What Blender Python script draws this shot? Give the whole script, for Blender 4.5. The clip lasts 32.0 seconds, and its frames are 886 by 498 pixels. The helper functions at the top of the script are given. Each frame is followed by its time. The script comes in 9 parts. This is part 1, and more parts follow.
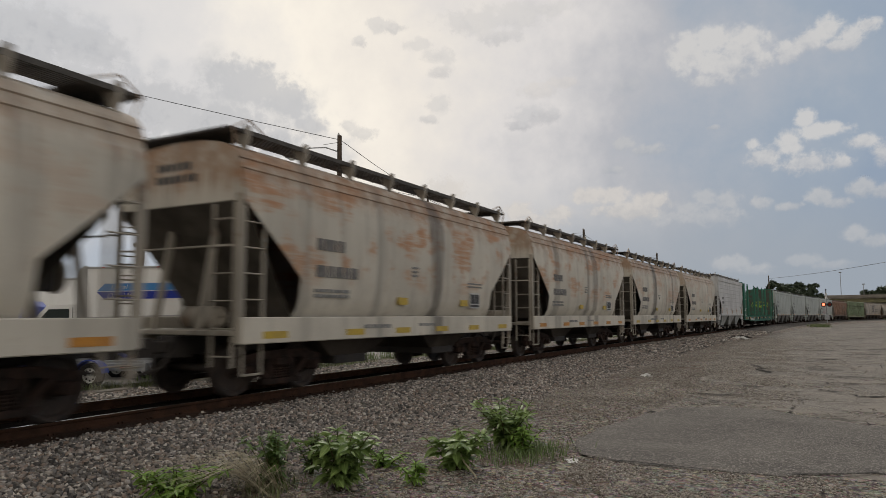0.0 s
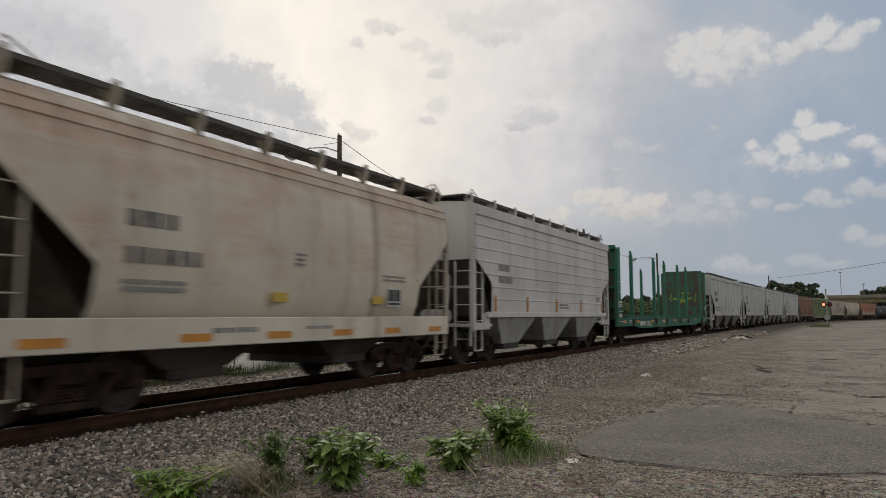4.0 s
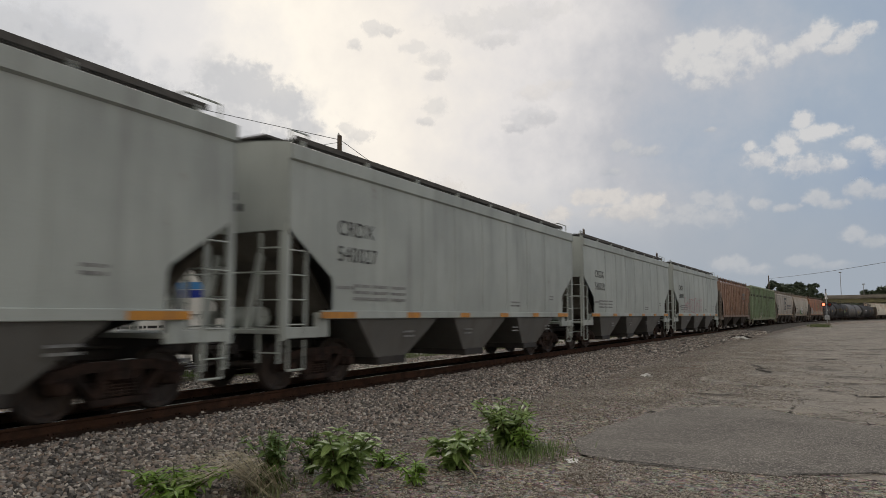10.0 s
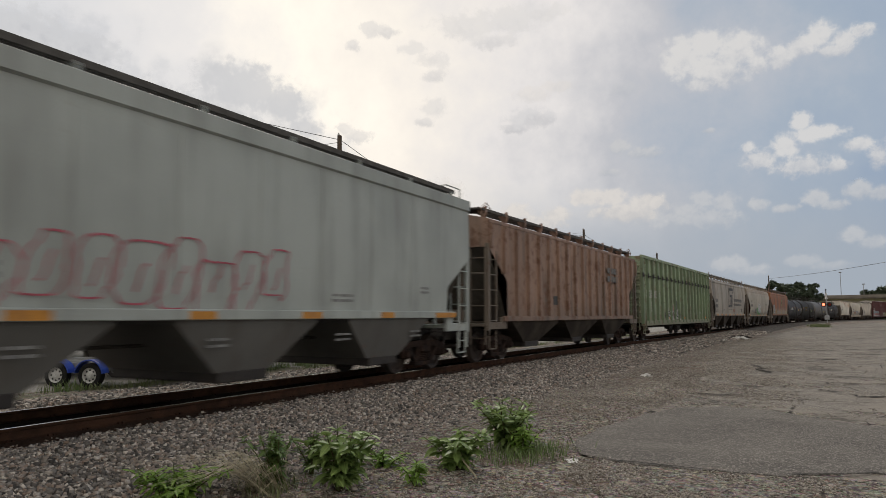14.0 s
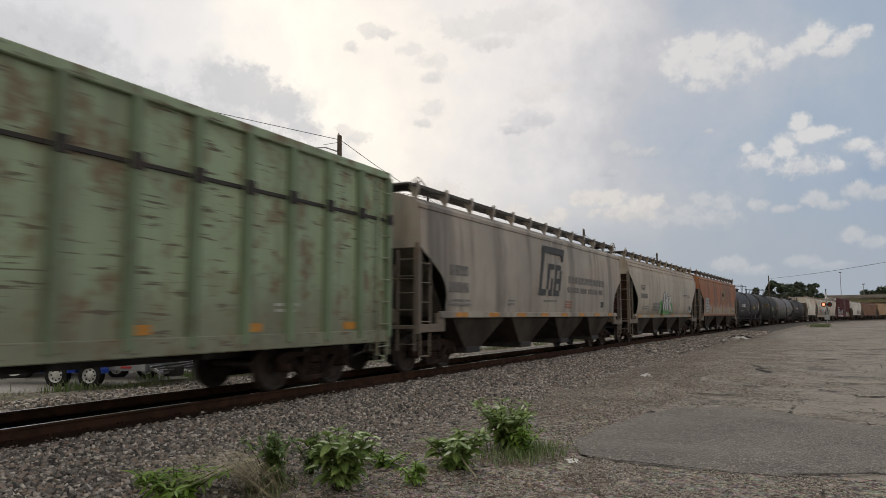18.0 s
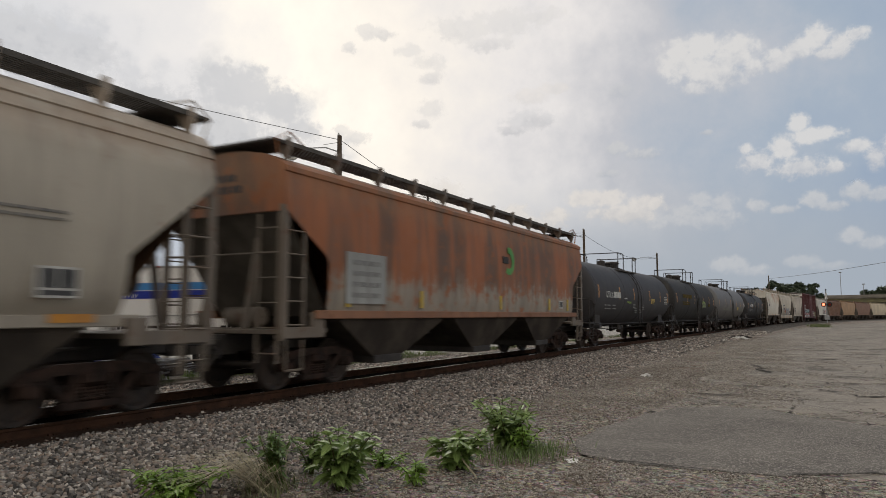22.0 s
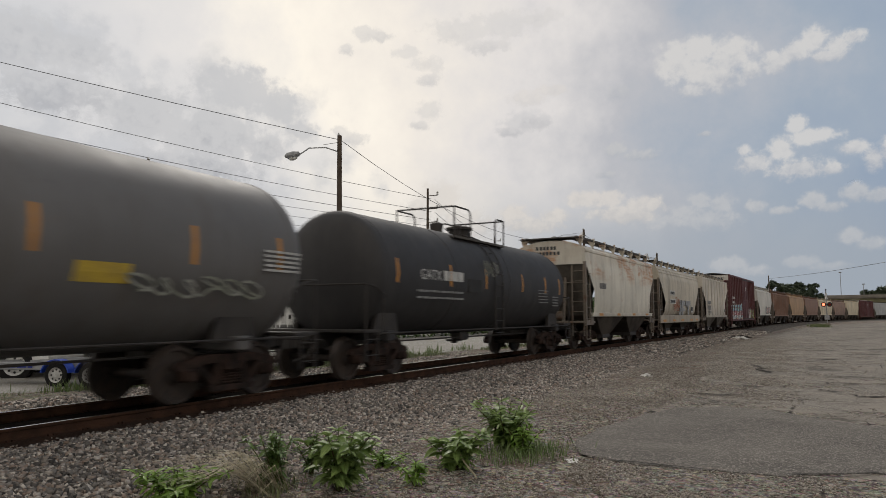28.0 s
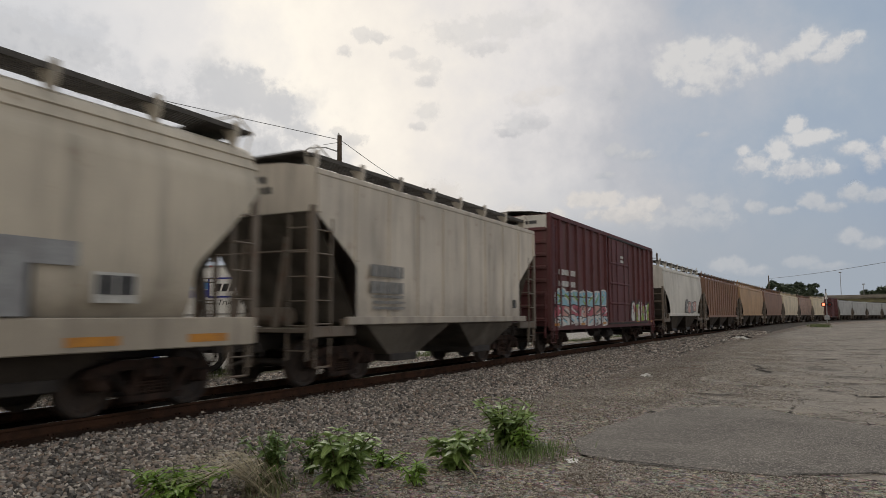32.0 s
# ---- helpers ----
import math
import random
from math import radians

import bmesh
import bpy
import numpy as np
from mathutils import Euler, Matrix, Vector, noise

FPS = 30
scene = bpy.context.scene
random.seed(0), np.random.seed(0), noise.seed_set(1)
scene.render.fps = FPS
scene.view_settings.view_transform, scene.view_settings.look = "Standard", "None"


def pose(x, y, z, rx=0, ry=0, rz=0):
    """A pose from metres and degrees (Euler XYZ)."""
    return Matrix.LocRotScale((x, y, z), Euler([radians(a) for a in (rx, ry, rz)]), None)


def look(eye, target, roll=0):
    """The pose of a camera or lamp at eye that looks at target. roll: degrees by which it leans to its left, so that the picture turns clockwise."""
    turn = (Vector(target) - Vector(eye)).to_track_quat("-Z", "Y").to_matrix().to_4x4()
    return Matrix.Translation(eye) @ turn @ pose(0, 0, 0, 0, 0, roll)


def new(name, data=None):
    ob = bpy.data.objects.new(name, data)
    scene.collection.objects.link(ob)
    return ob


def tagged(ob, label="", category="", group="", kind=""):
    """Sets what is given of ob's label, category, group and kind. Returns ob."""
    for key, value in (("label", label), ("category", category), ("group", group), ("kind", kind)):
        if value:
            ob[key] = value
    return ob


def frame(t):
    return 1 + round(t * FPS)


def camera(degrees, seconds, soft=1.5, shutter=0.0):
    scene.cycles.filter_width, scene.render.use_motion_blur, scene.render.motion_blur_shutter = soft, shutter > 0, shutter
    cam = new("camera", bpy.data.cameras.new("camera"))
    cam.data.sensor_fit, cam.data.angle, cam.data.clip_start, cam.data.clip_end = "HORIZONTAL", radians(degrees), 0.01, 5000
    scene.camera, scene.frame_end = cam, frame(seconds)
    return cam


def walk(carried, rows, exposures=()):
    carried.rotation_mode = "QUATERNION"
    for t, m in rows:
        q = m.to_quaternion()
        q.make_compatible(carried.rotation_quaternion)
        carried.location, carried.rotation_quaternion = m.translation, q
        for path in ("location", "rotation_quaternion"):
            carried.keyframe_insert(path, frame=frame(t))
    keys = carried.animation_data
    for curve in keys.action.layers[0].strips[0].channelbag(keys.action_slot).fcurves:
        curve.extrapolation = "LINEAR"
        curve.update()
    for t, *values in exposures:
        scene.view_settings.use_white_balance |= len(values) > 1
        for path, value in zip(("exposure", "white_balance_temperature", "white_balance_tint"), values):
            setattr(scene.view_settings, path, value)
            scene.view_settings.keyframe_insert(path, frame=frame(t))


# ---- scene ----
cam = camera(66.3, 32.0, soft=0.75, shutter=0.5)
EYE = Vector((0.0, 0.0, 1.70))
TURN, TILT = radians(26.77), radians(5.53)
AIM = Vector((math.cos(TURN) * math.cos(TILT), math.sin(TURN) * math.cos(TILT), math.sin(TILT)))
STAND = look(EYE, EYE + AIM * 10)
walk(cam, [(0, STAND), (32, STAND)], [(0, -0.06), (3, 0.0), (7, -0.08), (9, 0.0), (13, 0.10), (17, 0.12), (19, 0.14), (22, 0.13), (24, 0.15), (25, 0.10), (28, 0.0), (31, 0.0), (32, 0.04)])

# ---- world, sun ----
SUN_AZ, SUN_EL = radians(36), radians(38)
SUN_DIR = Vector((math.cos(SUN_AZ) * math.cos(SUN_EL), math.sin(SUN_AZ) * math.cos(SUN_EL), math.sin(SUN_EL)))


class Nodes:
    """A short way to write node trees."""

    def __init__(self, tree):
        self.tree = tree
        tree.nodes.clear()

    def add(self, kind, ins=None, **props):
        n = self.tree.nodes.new(kind)
        if "operation" in props:
            n.operation = props["operation"]
        if "use_clamp" in props:
            n.use_clamp = props["use_clamp"]
        if "data_type" in props:
            n.data_type, n.blend_type = props["data_type"], props["blend_type"]
        if "interpolation_type" in props:
            n.interpolation_type = props["interpolation_type"]
        for k, v in (ins or {}).items():
            self.put(n.inputs[k], v)
        return n

    def put(self, sock, v):
        if isinstance(v, bpy.types.NodeSocket):
            self.tree.links.new(v, sock)
        elif isinstance(v, bpy.types.Node):
            self.tree.links.new(v.outputs[0], sock)
        elif sock.type == "RGBA" and not isinstance(v, (int, float)) and len(v) == 3:
            sock.default_value = (*v, 1)
        else:
            sock.default_value = v

    def math(self, op, a, b=0.0, c=0.0, clamp=False):
        n = self.add("ShaderNodeMath", operation=op, use_clamp=clamp)
        for s, v in zip(n.inputs, (a, b, c)):
            self.put(s, v)
        return n.outputs[0]

    def mix(self, f, a, b, blend="MIX"):
        n = self.add("ShaderNodeMix", data_type="RGBA", blend_type=blend)
        for i, v in ((0, f), (6, a), (7, b)):
            self.put(n.inputs[i], v)
        return n.outputs[2]

    def ramp(self, v, lo, hi, a=0.0, b=1.0):
        n = self.add("ShaderNodeMapRange", interpolation_type="SMOOTHSTEP")
        for s, x in zip(n.inputs, (v, lo, hi, a, b)):
            self.put(s, x)
        return n.outputs[0]

    def noise(self, vec, scale, detail=4.0, rough=0.55, distort=0.0):
        n = self.add("ShaderNodeTexNoise", {"Scale": scale, "Detail": detail, "Roughness": rough, "Distortion": distort})
        if vec is not None:
            self.put(n.inputs["Vector"], vec)
        return n.outputs["Fac"]

    def stretch(self, vec, x, y, z, ox=0.0):
        n = self.add("ShaderNodeMapping", {"Scale": (x, y, z), "Location": (ox, ox * 0.7, ox * 0.3)})
        self.put(n.inputs["Vector"], vec)
        return n.outputs[0]

    def dot(self, vec, d):
        n = self.add("ShaderNodeVectorMath", {1: tuple(d)}, operation="DOT_PRODUCT")
        self.put(n.inputs[0], vec)
        return n.outputs["Value"]


def make_world():
    w = bpy.data.worlds.new("sky")
    w.use_nodes = True
    scene.world = w
    k = Nodes(w.node_tree)
    sky = k.add("ShaderNodeTexSky")
    sky.sky_type, sky.sun_disc, sky.sun_elevation, sky.sun_rotation = "NISHITA", False, SUN_EL, math.pi / 2 - SUN_AZ
    sky.air_density, sky.dust_density, sky.ozone_density = 1.2, 2.0, 1.2
    way = k.add("ShaderNodeTexCoord").outputs["Generated"]
    sep = k.add("ShaderNodeSeparateXYZ", {0: way})
    up = sep.outputs[2]
    # clear air, hazier towards the horizon
    clear = k.mix(1.0, sky.outputs[0], (0.10, 0.10, 0.10), "MULTIPLY")
    blue = k.mix(k.ramp(up, 0.0, 0.40), (0.38, 0.46, 0.54), (0.17, 0.27, 0.42))
    air = k.mix(0.80, clear, blue)
    # high cloud deck: thick to the left of the sun and behind, broken open to the right
    near = k.dot(way, SUN_DIR)
    low = k.math("ADD", k.math("MULTIPLY", up, 1.0), 0.30)
    flat = k.add("ShaderNodeVectorMath", {0: way}, operation="DIVIDE")
    k.put(flat.inputs[1], k.add("ShaderNodeCombineXYZ", {0: low, 1: low, 2: low}))
    flat = k.stretch(flat.outputs[0], 1, 1, 1, 0.35)
    deckn = k.noise(flat, 1.5, 7.0, 0.56, 0.25)
    fine = k.noise(flat, 4.6, 7.0, 0.58, 0.35)
    leftward = k.dot(way, (-0.4504, 0.8928, 0.10))
    ahead = k.dot(way, (0.8928, 0.4504, 0.0))
    rear = k.ramp(ahead, 0.35, -0.15)
    cover = k.math("ADD", leftward, k.math("MULTIPLY", k.math("SUBTRACT", deckn, 0.5), 0.55))
    open_low = k.math("MULTIPLY", k.ramp(leftward, 0.02, 0.30), k.ramp(up, 0.24, 0.10))
    cover = k.math("MULTIPLY", k.ramp(cover, -0.40, 0.02), k.math("SUBTRACT", 1.0, k.math("MULTIPLY", open_low, 0.85)))
    cover = k.math("MAXIMUM", cover, rear)
    shade = k.math("ADD", k.math("MULTIPLY", deckn, 0.55), k.math("MULTIPLY", fine, 0.45))
    deck = k.mix(k.ramp(shade, 0.40, 0.58), (0.64, 0.63, 0.62), (0.36, 0.37, 0.39))
    glow = k.ramp(near, 0.74, 0.985)
    clear_glow = k.math("MULTIPLY", glow, k.ramp(shade, 0.62, 0.42, 0.25, 1.0))
    deck = k.mix(clear_glow, deck, (0.99, 0.935, 0.83))
    wisps = k.math("MULTIPLY", k.ramp(fine, 0.58, 0.70), 0.55)
    deck = k.mix(k.math("MULTIPLY", wisps, k.ramp(near, 0.70, 0.90)), deck, (0.52, 0.51, 0.51))
    deck = k.mix(k.math("MULTIPLY", rear, 0.75), deck, (0.785, 0.725, 0.65))
    whole = k.mix(cover, air, deck)
    # the open half ahead: bright veil round the sun, grey banks left of it, blue haze to the right
    fwd = k.math("MAXIMUM", ahead, 0.2)
    side = k.math("DIVIDE", k.dot(way, (0.4504, -0.8928, 0.0)), fwd)
    lift = k.math("DIVIDE", up, fwd)
    # the bright veil reaches farther from the sun high up than low down
    wide = k.math("SUBTRACT", side, k.math("MULTIPLY", k.math("MULTIPLY", k.math("MAXIMUM", k.math("ADD", side, 0.1), 0.0), 0.32), k.ramp(lift, 0.18, 0.42)))
    soft = k.noise(way, 5.5, 6.0, 0.58)
    puff = k.noise(way, 15.0, 8.0, 0.60)
    cell = k.add("ShaderNodeTexVoronoi", {"Scale": 26.0}, feature="SMOOTH_F1")
    k.put(cell.inputs["Vector"], way)
    billow = k.math("SUBTRACT", 0.5, cell.outputs["Distance"])
    across = k.math("ADD", k.math("ADD", k.math("SUBTRACT", wide, k.math("MULTIPLY", k.math("SUBTRACT", 0.40, lift), 0.36)), k.math("MULTIPLY", k.math("SUBTRACT", soft, 0.5), 0.42)), k.math("MULTIPLY", k.math("SUBTRACT", puff, 0.5), 0.16))
    veil = k.add("ShaderNodeValToRGB", {0: k.math("ADD", k.math("MULTIPLY", across, 0.5), 0.5)})
    e = veil.color_ramp.elements
    e[0].position, e[0].color = 0.10, (0.60, 0.61, 0.63, 1)
    e[1].position, e[1].color = 0.86, (0.235, 0.32, 0.455, 1)
    for place, tone in ((0.22, (0.68, 0.675, 0.685, 1)), (0.32, (0.80, 0.77, 0.745, 1)), (0.395, (0.99, 0.92, 0.815, 1)), (0.45, (0.89, 0.83, 0.755, 1)), (0.52, (0.745, 0.715, 0.70, 1)), (0.60, (0.50, 0.505, 0.535, 1)),
                        (0.69, (0.35, 0.41, 0.49, 1)), (0.78, (0.275, 0.35, 0.465, 1))):
        q = e.new(place)
        q.color = tone
    front = k.mix(k.math("MULTIPLY", k.ramp(lift, 0.26, 0.05), k.ramp(side, -0.15, 0.25, 0.30, 0.88)), veil.outputs[0], (0.345, 0.385, 0.435))
    front = k.mix(k.math("MULTIPLY", k.ramp(lift, 0.28, 0.08), k.ramp(side, -0.08, -0.38, 0.0, 0.85)), front, (0.43, 0.475, 0.54))
    field = None
    for px, py, rx, ry in ((40, 60, 210, 70), (150, 190, 190, 90), (340, 165, 150, 85), (455, 215, 130, 72), (545, 262, 85, 48), (260, 320, 360, 130)):
        u = k.math("DIVIDE", k.math("SUBTRACT", side, (px - 784) / 1200), rx / 1200)
        v = k.math("DIVIDE", k.math("SUBTRACT", lift, 0.097 + (441 - py) / 1200), ry / 1200)
        r = k.math("SUBTRACT", 1.0, k.math("SQRT", k.math("ADD", k.math("MULTIPLY", u, u), k.math("MULTIPLY", v, v))))
        field = r if field is None else k.math("MAXIMUM", field, r)
    rag = k.math("ADD", k.math("MULTIPLY", k.math("SUBTRACT", puff, 0.5), 2.4), k.math("MULTIPLY", billow, 0.9))
    rag = k.math("ADD", rag, k.math("MULTIPLY", k.math("SUBTRACT", soft, 0.5), 1.5))
    bank = k.ramp(k.math("ADD", field, k.math("MULTIPLY", rag, 0.75)), -0.20, 0.55)
    front = k.mix(k.math("MULTIPLY", bank, 0.62), front, k.mix(k.ramp(puff, 0.40, 0.62), (0.70, 0.69, 0.69), (0.54, 0.55, 0.575)))
    whole = k.mix(k.ramp(ahead, 0.40, 0.62), whole, front)
    whole = k.mix(k.ramp(up, -0.06, 0.0, 0.9, 0.0), whole, (0.20, 0.20, 0.19))
    bg = k.add("ShaderNodeBackground", {"Color": whole, "Strength": 1.0})
    k.add("ShaderNodeOutputWorld", {0: bg})


make_world()
sun = new("sun", bpy.data.lights.new("sun", "SUN"))
sun.data.energy, sun.data.angle, sun.data.color = 1.1, radians(14), (1.0, 0.94, 0.86)
sun.matrix_basis = look(SUN_DIR * 100, (0, 0, 0))

# ---- the track's line: curvature by distance along it, from the point beside the camera ----
RAIL_Z = 0.30
_nodes = [-420, -60, 0, 20, 40, 70, 110, 160, 220, 400, 640]
_bend = [0.0, 0.0010, 0.00248, 0.00159, 0.00084, 0.00061, 0.00099, 0.00163, 0.0023, 0.00297, 0.00297]
_S = np.arange(-420.0, 641.0, 1.0)
_a = np.cumsum(np.interp(_S, _nodes, _bend))
_a -= _a[420]
_x, _y = np.cumsum(np.cos(_a)), -np.cumsum(np.sin(_a))
_x, _y = _x - _x[420], _y - _y[420] + 9.454


def on_track(s, off=0.0, z=0.0):
    """The place at s metres along the track, off metres to its far side."""
    a = np.interp(s, _S, _a)
    return Vector((np.interp(s, _S, _x) + off * math.sin(a), np.interp(s, _S, _y) + off * math.cos(a), z))


def track_turn(s):
    return -float(np.interp(s, _S, _a))


# ---- mesh writing ----
class Geo:
    def __init__(self):
        self.v, self.f = [], []

    def add(self, verts, faces):
        n = len(self.v)
        self.v += [tuple(v) for v in verts]
        self.f += [tuple(i + n for i in f) for f in faces]
        return self

    def box(self, x0, x1, y0, y1, z0, z1, c=0.0):
        if c <= 0:
            vs = [(x, y, z) for x in (x0, x1) for y in (y0, y1) for z in (z0, z1)]
            return self.add(vs, [(0, 1, 3, 2), (4, 6, 7, 5), (0, 4, 5, 1), (2, 3, 7, 6), (0, 2, 6, 4), (1, 5, 7, 3)])
        c = min(c, (x1 - x0) / 2.01, (y1 - y0) / 2.01, (z1 - z0) / 2.01)
        ring = [(x0 + c, y0), (x1 - c, y0), (x1, y0 + c), (x1, y1 - c), (x1 - c, y1), (x0 + c, y1), (x0, y1 - c), (x0, y0 + c)]
        mx, my = (x0 + x1) / 2, (y0 + y1) / 2
        ins = [(mx + (x - mx) * (1 - 2 * c / (x1 - x0)), my + (y - my) * (1 - 2 * c / (y1 - y0))) for x, y in ring]
        vs = [(*p, z0) for p in ins] + [(*p, z0 + c) for p in ring] + [(*p, z1 - c) for p in ring] + [(*p, z1) for p in ins]
        fs = [tuple(range(7, -1, -1)), tuple(range(24, 32))]
        for r in range(3):
            fs += [(r * 8 + i, r * 8 + (i + 1) % 8, r * 8 + 8 + (i + 1) % 8, r * 8 + 8 + i) for i in range(8)]
        return self.add(vs, fs)

    def prism(self, poly, y0, y1, axis="y"):
        """A polygon of (a, b) pushed from y0 to y1 along the axis."""
        put = {"y": lambda a, b, t: (a, t, b), "x": lambda a, b, t: (t, a, b), "z": lambda a, b, t: (a, b, t)}[axis]
        n = len(poly)
        vs = [put(a, b, y0) for a, b in poly] + [put(a, b, y1) for a, b in poly]
        return self.add(vs, [tuple(range(n)), tuple(range(2 * n - 1, n - 1, -1))] + [(i, i + n, (i + 1) % n + n, (i + 1) % n) for i in range(n)])

    def rod(self, p, q, r, n=6, r2=None, caps=True):
        p, q = Vector(p), Vector(q)
        d = (q - p).normalized()
        a = d.orthogonal().normalized()
        b = d.cross(a)
        r2 = r if r2 is None else r2
        vs = [p + (a * math.cos(t) + b * math.sin(t)) * r for t in [6.28318 * i / n for i in range(n)]]
        vs += [q + (a * math.cos(t) + b * math.sin(t)) * r2 for t in [6.28318 * i / n for i in range(n)]]
        fs = [(i, (i + 1) % n, (i + 1) % n + n, i + n) for i in range(n)]
        if caps:
            fs += [tuple(range(n - 1, -1, -1)), tuple(range(n, 2 * n))]
        return self.add(vs, fs)

    def pipe(self, pts, r, n=6):
        for p, q in zip(pts, pts[1:]):
            self.rod(p, q, r, n)
        return self

    def tube(self, pts, r, n=6):
        """One unbroken tube through points that keep roughly one heading."""
        pts = [Vector(p) for p in pts]
        d = (pts[-1] - pts[0]).normalized()
        a = d.orthogonal().normalized()
        b = d.cross(a)
        return self.sheet([[p + (a * math.cos(6.2832 * i / n) + b * math.sin(6.2832 * i / n)) * r for i in range(n + 1)] for p in pts])

    def turned(self, prof, n=24, axis="x", at=(0, 0, 0)):
        """A profile of (along, radius) turned about an axis."""
        k = len(prof)
        vs = []
        for i in range(n):
            c, s = math.cos(6.28318531 * i / n), math.sin(6.28318531 * i / n)
            for t, r in prof:
                v = {"x": (t, r * c, r * s), "y": (r * c, t, r * s), "z": (r * c, r * s, t)}[axis]
                vs.append((v[0] + at[0], v[1] + at[1], v[2] + at[2]))
        fs = [(i * k + j, ((i + 1) % n) * k + j, ((i + 1) % n) * k + j + 1, i * k + j + 1) for i in range(n) for j in range(k - 1)]
        return self.add(vs, fs)

    def sheet(self, rows):
        """Rows of points of equal count, joined into a skin."""
        n = len(rows[0])
        vs = [p for r in rows for p in r]
        return self.add(vs, [(i * n + j, i * n + j + 1, (i + 1) * n + j + 1, (i + 1) * n + j) for i in range(len(rows) - 1) for j in range(n - 1)])

    def mesh(self, name, mat, smooth=False):
        me = bpy.data.meshes.new(name)
        me.from_pydata(self.v, [], self.f)
        if mat:
            me.materials.append(mat)
        b = bmesh.new()
        b.from_mesh(me)
        bmesh.ops.recalc_face_normals(b, faces=b.faces)
        b.to_mesh(me)
        b.free()
        if smooth:
            me.shade_smooth()
            me.set_sharp_from_angle(angle=radians(38))
        return me


def part(name, g, mat, parent=None, label="", smooth=False, at=None):
    """Links a Geo, or a mesh that is made already, as one mesh object under a thing or a part."""
    me = g.mesh(name, mat, smooth) if isinstance(g, Geo) else g
    ob = new(name, me)
    if parent:
        ob.parent = parent
    if at is not None:
        ob.matrix_basis = at
    if label:
        ob["label"] = label
    return ob


def thing(name, label, category, group="", kind="", at=None):
    ob = new(name)
    ob.empty_display_size = 0.2
    if at is not None:
        ob.matrix_basis = at
    return tagged(ob, label, category, group, kind)


# ---- materials ----
def material(name, color, rough=0.6, metal=0.0, build=None, bump=None, emit=None, alpha=None):
    m = bpy.data.materials.new(name)
    m.use_nodes = True
    k = Nodes(m.node_tree)
    sh = k.add("ShaderNodeBsdfPrincipled", {"Base Color": color, "Roughness": rough, "Metallic": metal})
    k.add("ShaderNodeOutputMaterial", {0: sh})
    if rough >= 0.8:
        sh.inputs["Specular IOR Level"].default_value = 0.08 if rough < 0.97 else 0.0
    vec = k.add("ShaderNodeTexCoord").outputs["Object"]
    if build:
        col, ro, hgt = build(k, vec)
        if col is not None:
            k.put(sh.inputs["Base Color"], col)
        if ro is not None:
            k.put(sh.inputs["Roughness"], ro)
        if hgt is not None:
            b = k.add("ShaderNodeBump", {"Strength": bump[0], "Distance": bump[1], "Height": hgt})
            k.put(sh.inputs["Normal"], b.outputs[0])
    if emit:
        k.put(sh.inputs["Emission Color"], emit[0])
        sh.inputs["Emission Strength"].default_value = emit[1]
    return m


def mottled(name, a, b, scale, rough=0.8, bump=(0.4, 0.01), fine=40.0, metal=0.0):
    """Two tones in patches, with a finer grain over them."""
    def build(k, vec):
        big = k.ramp(k.noise(vec, scale, 5), 0.35, 0.65)
        small = k.noise(vec, fine, 4, 0.65)
        col = k.mix(big, a, b)
        col = k.mix(k.ramp(small, 0.2, 0.8, 0.0, 0.5), col, tuple(x * 0.45 for x in a))
        return col, k.math("ADD", rough - 0.1, k.math("MULTIPLY", small, 0.2)), small
    return material(name, a, rough, metal, build, bump)


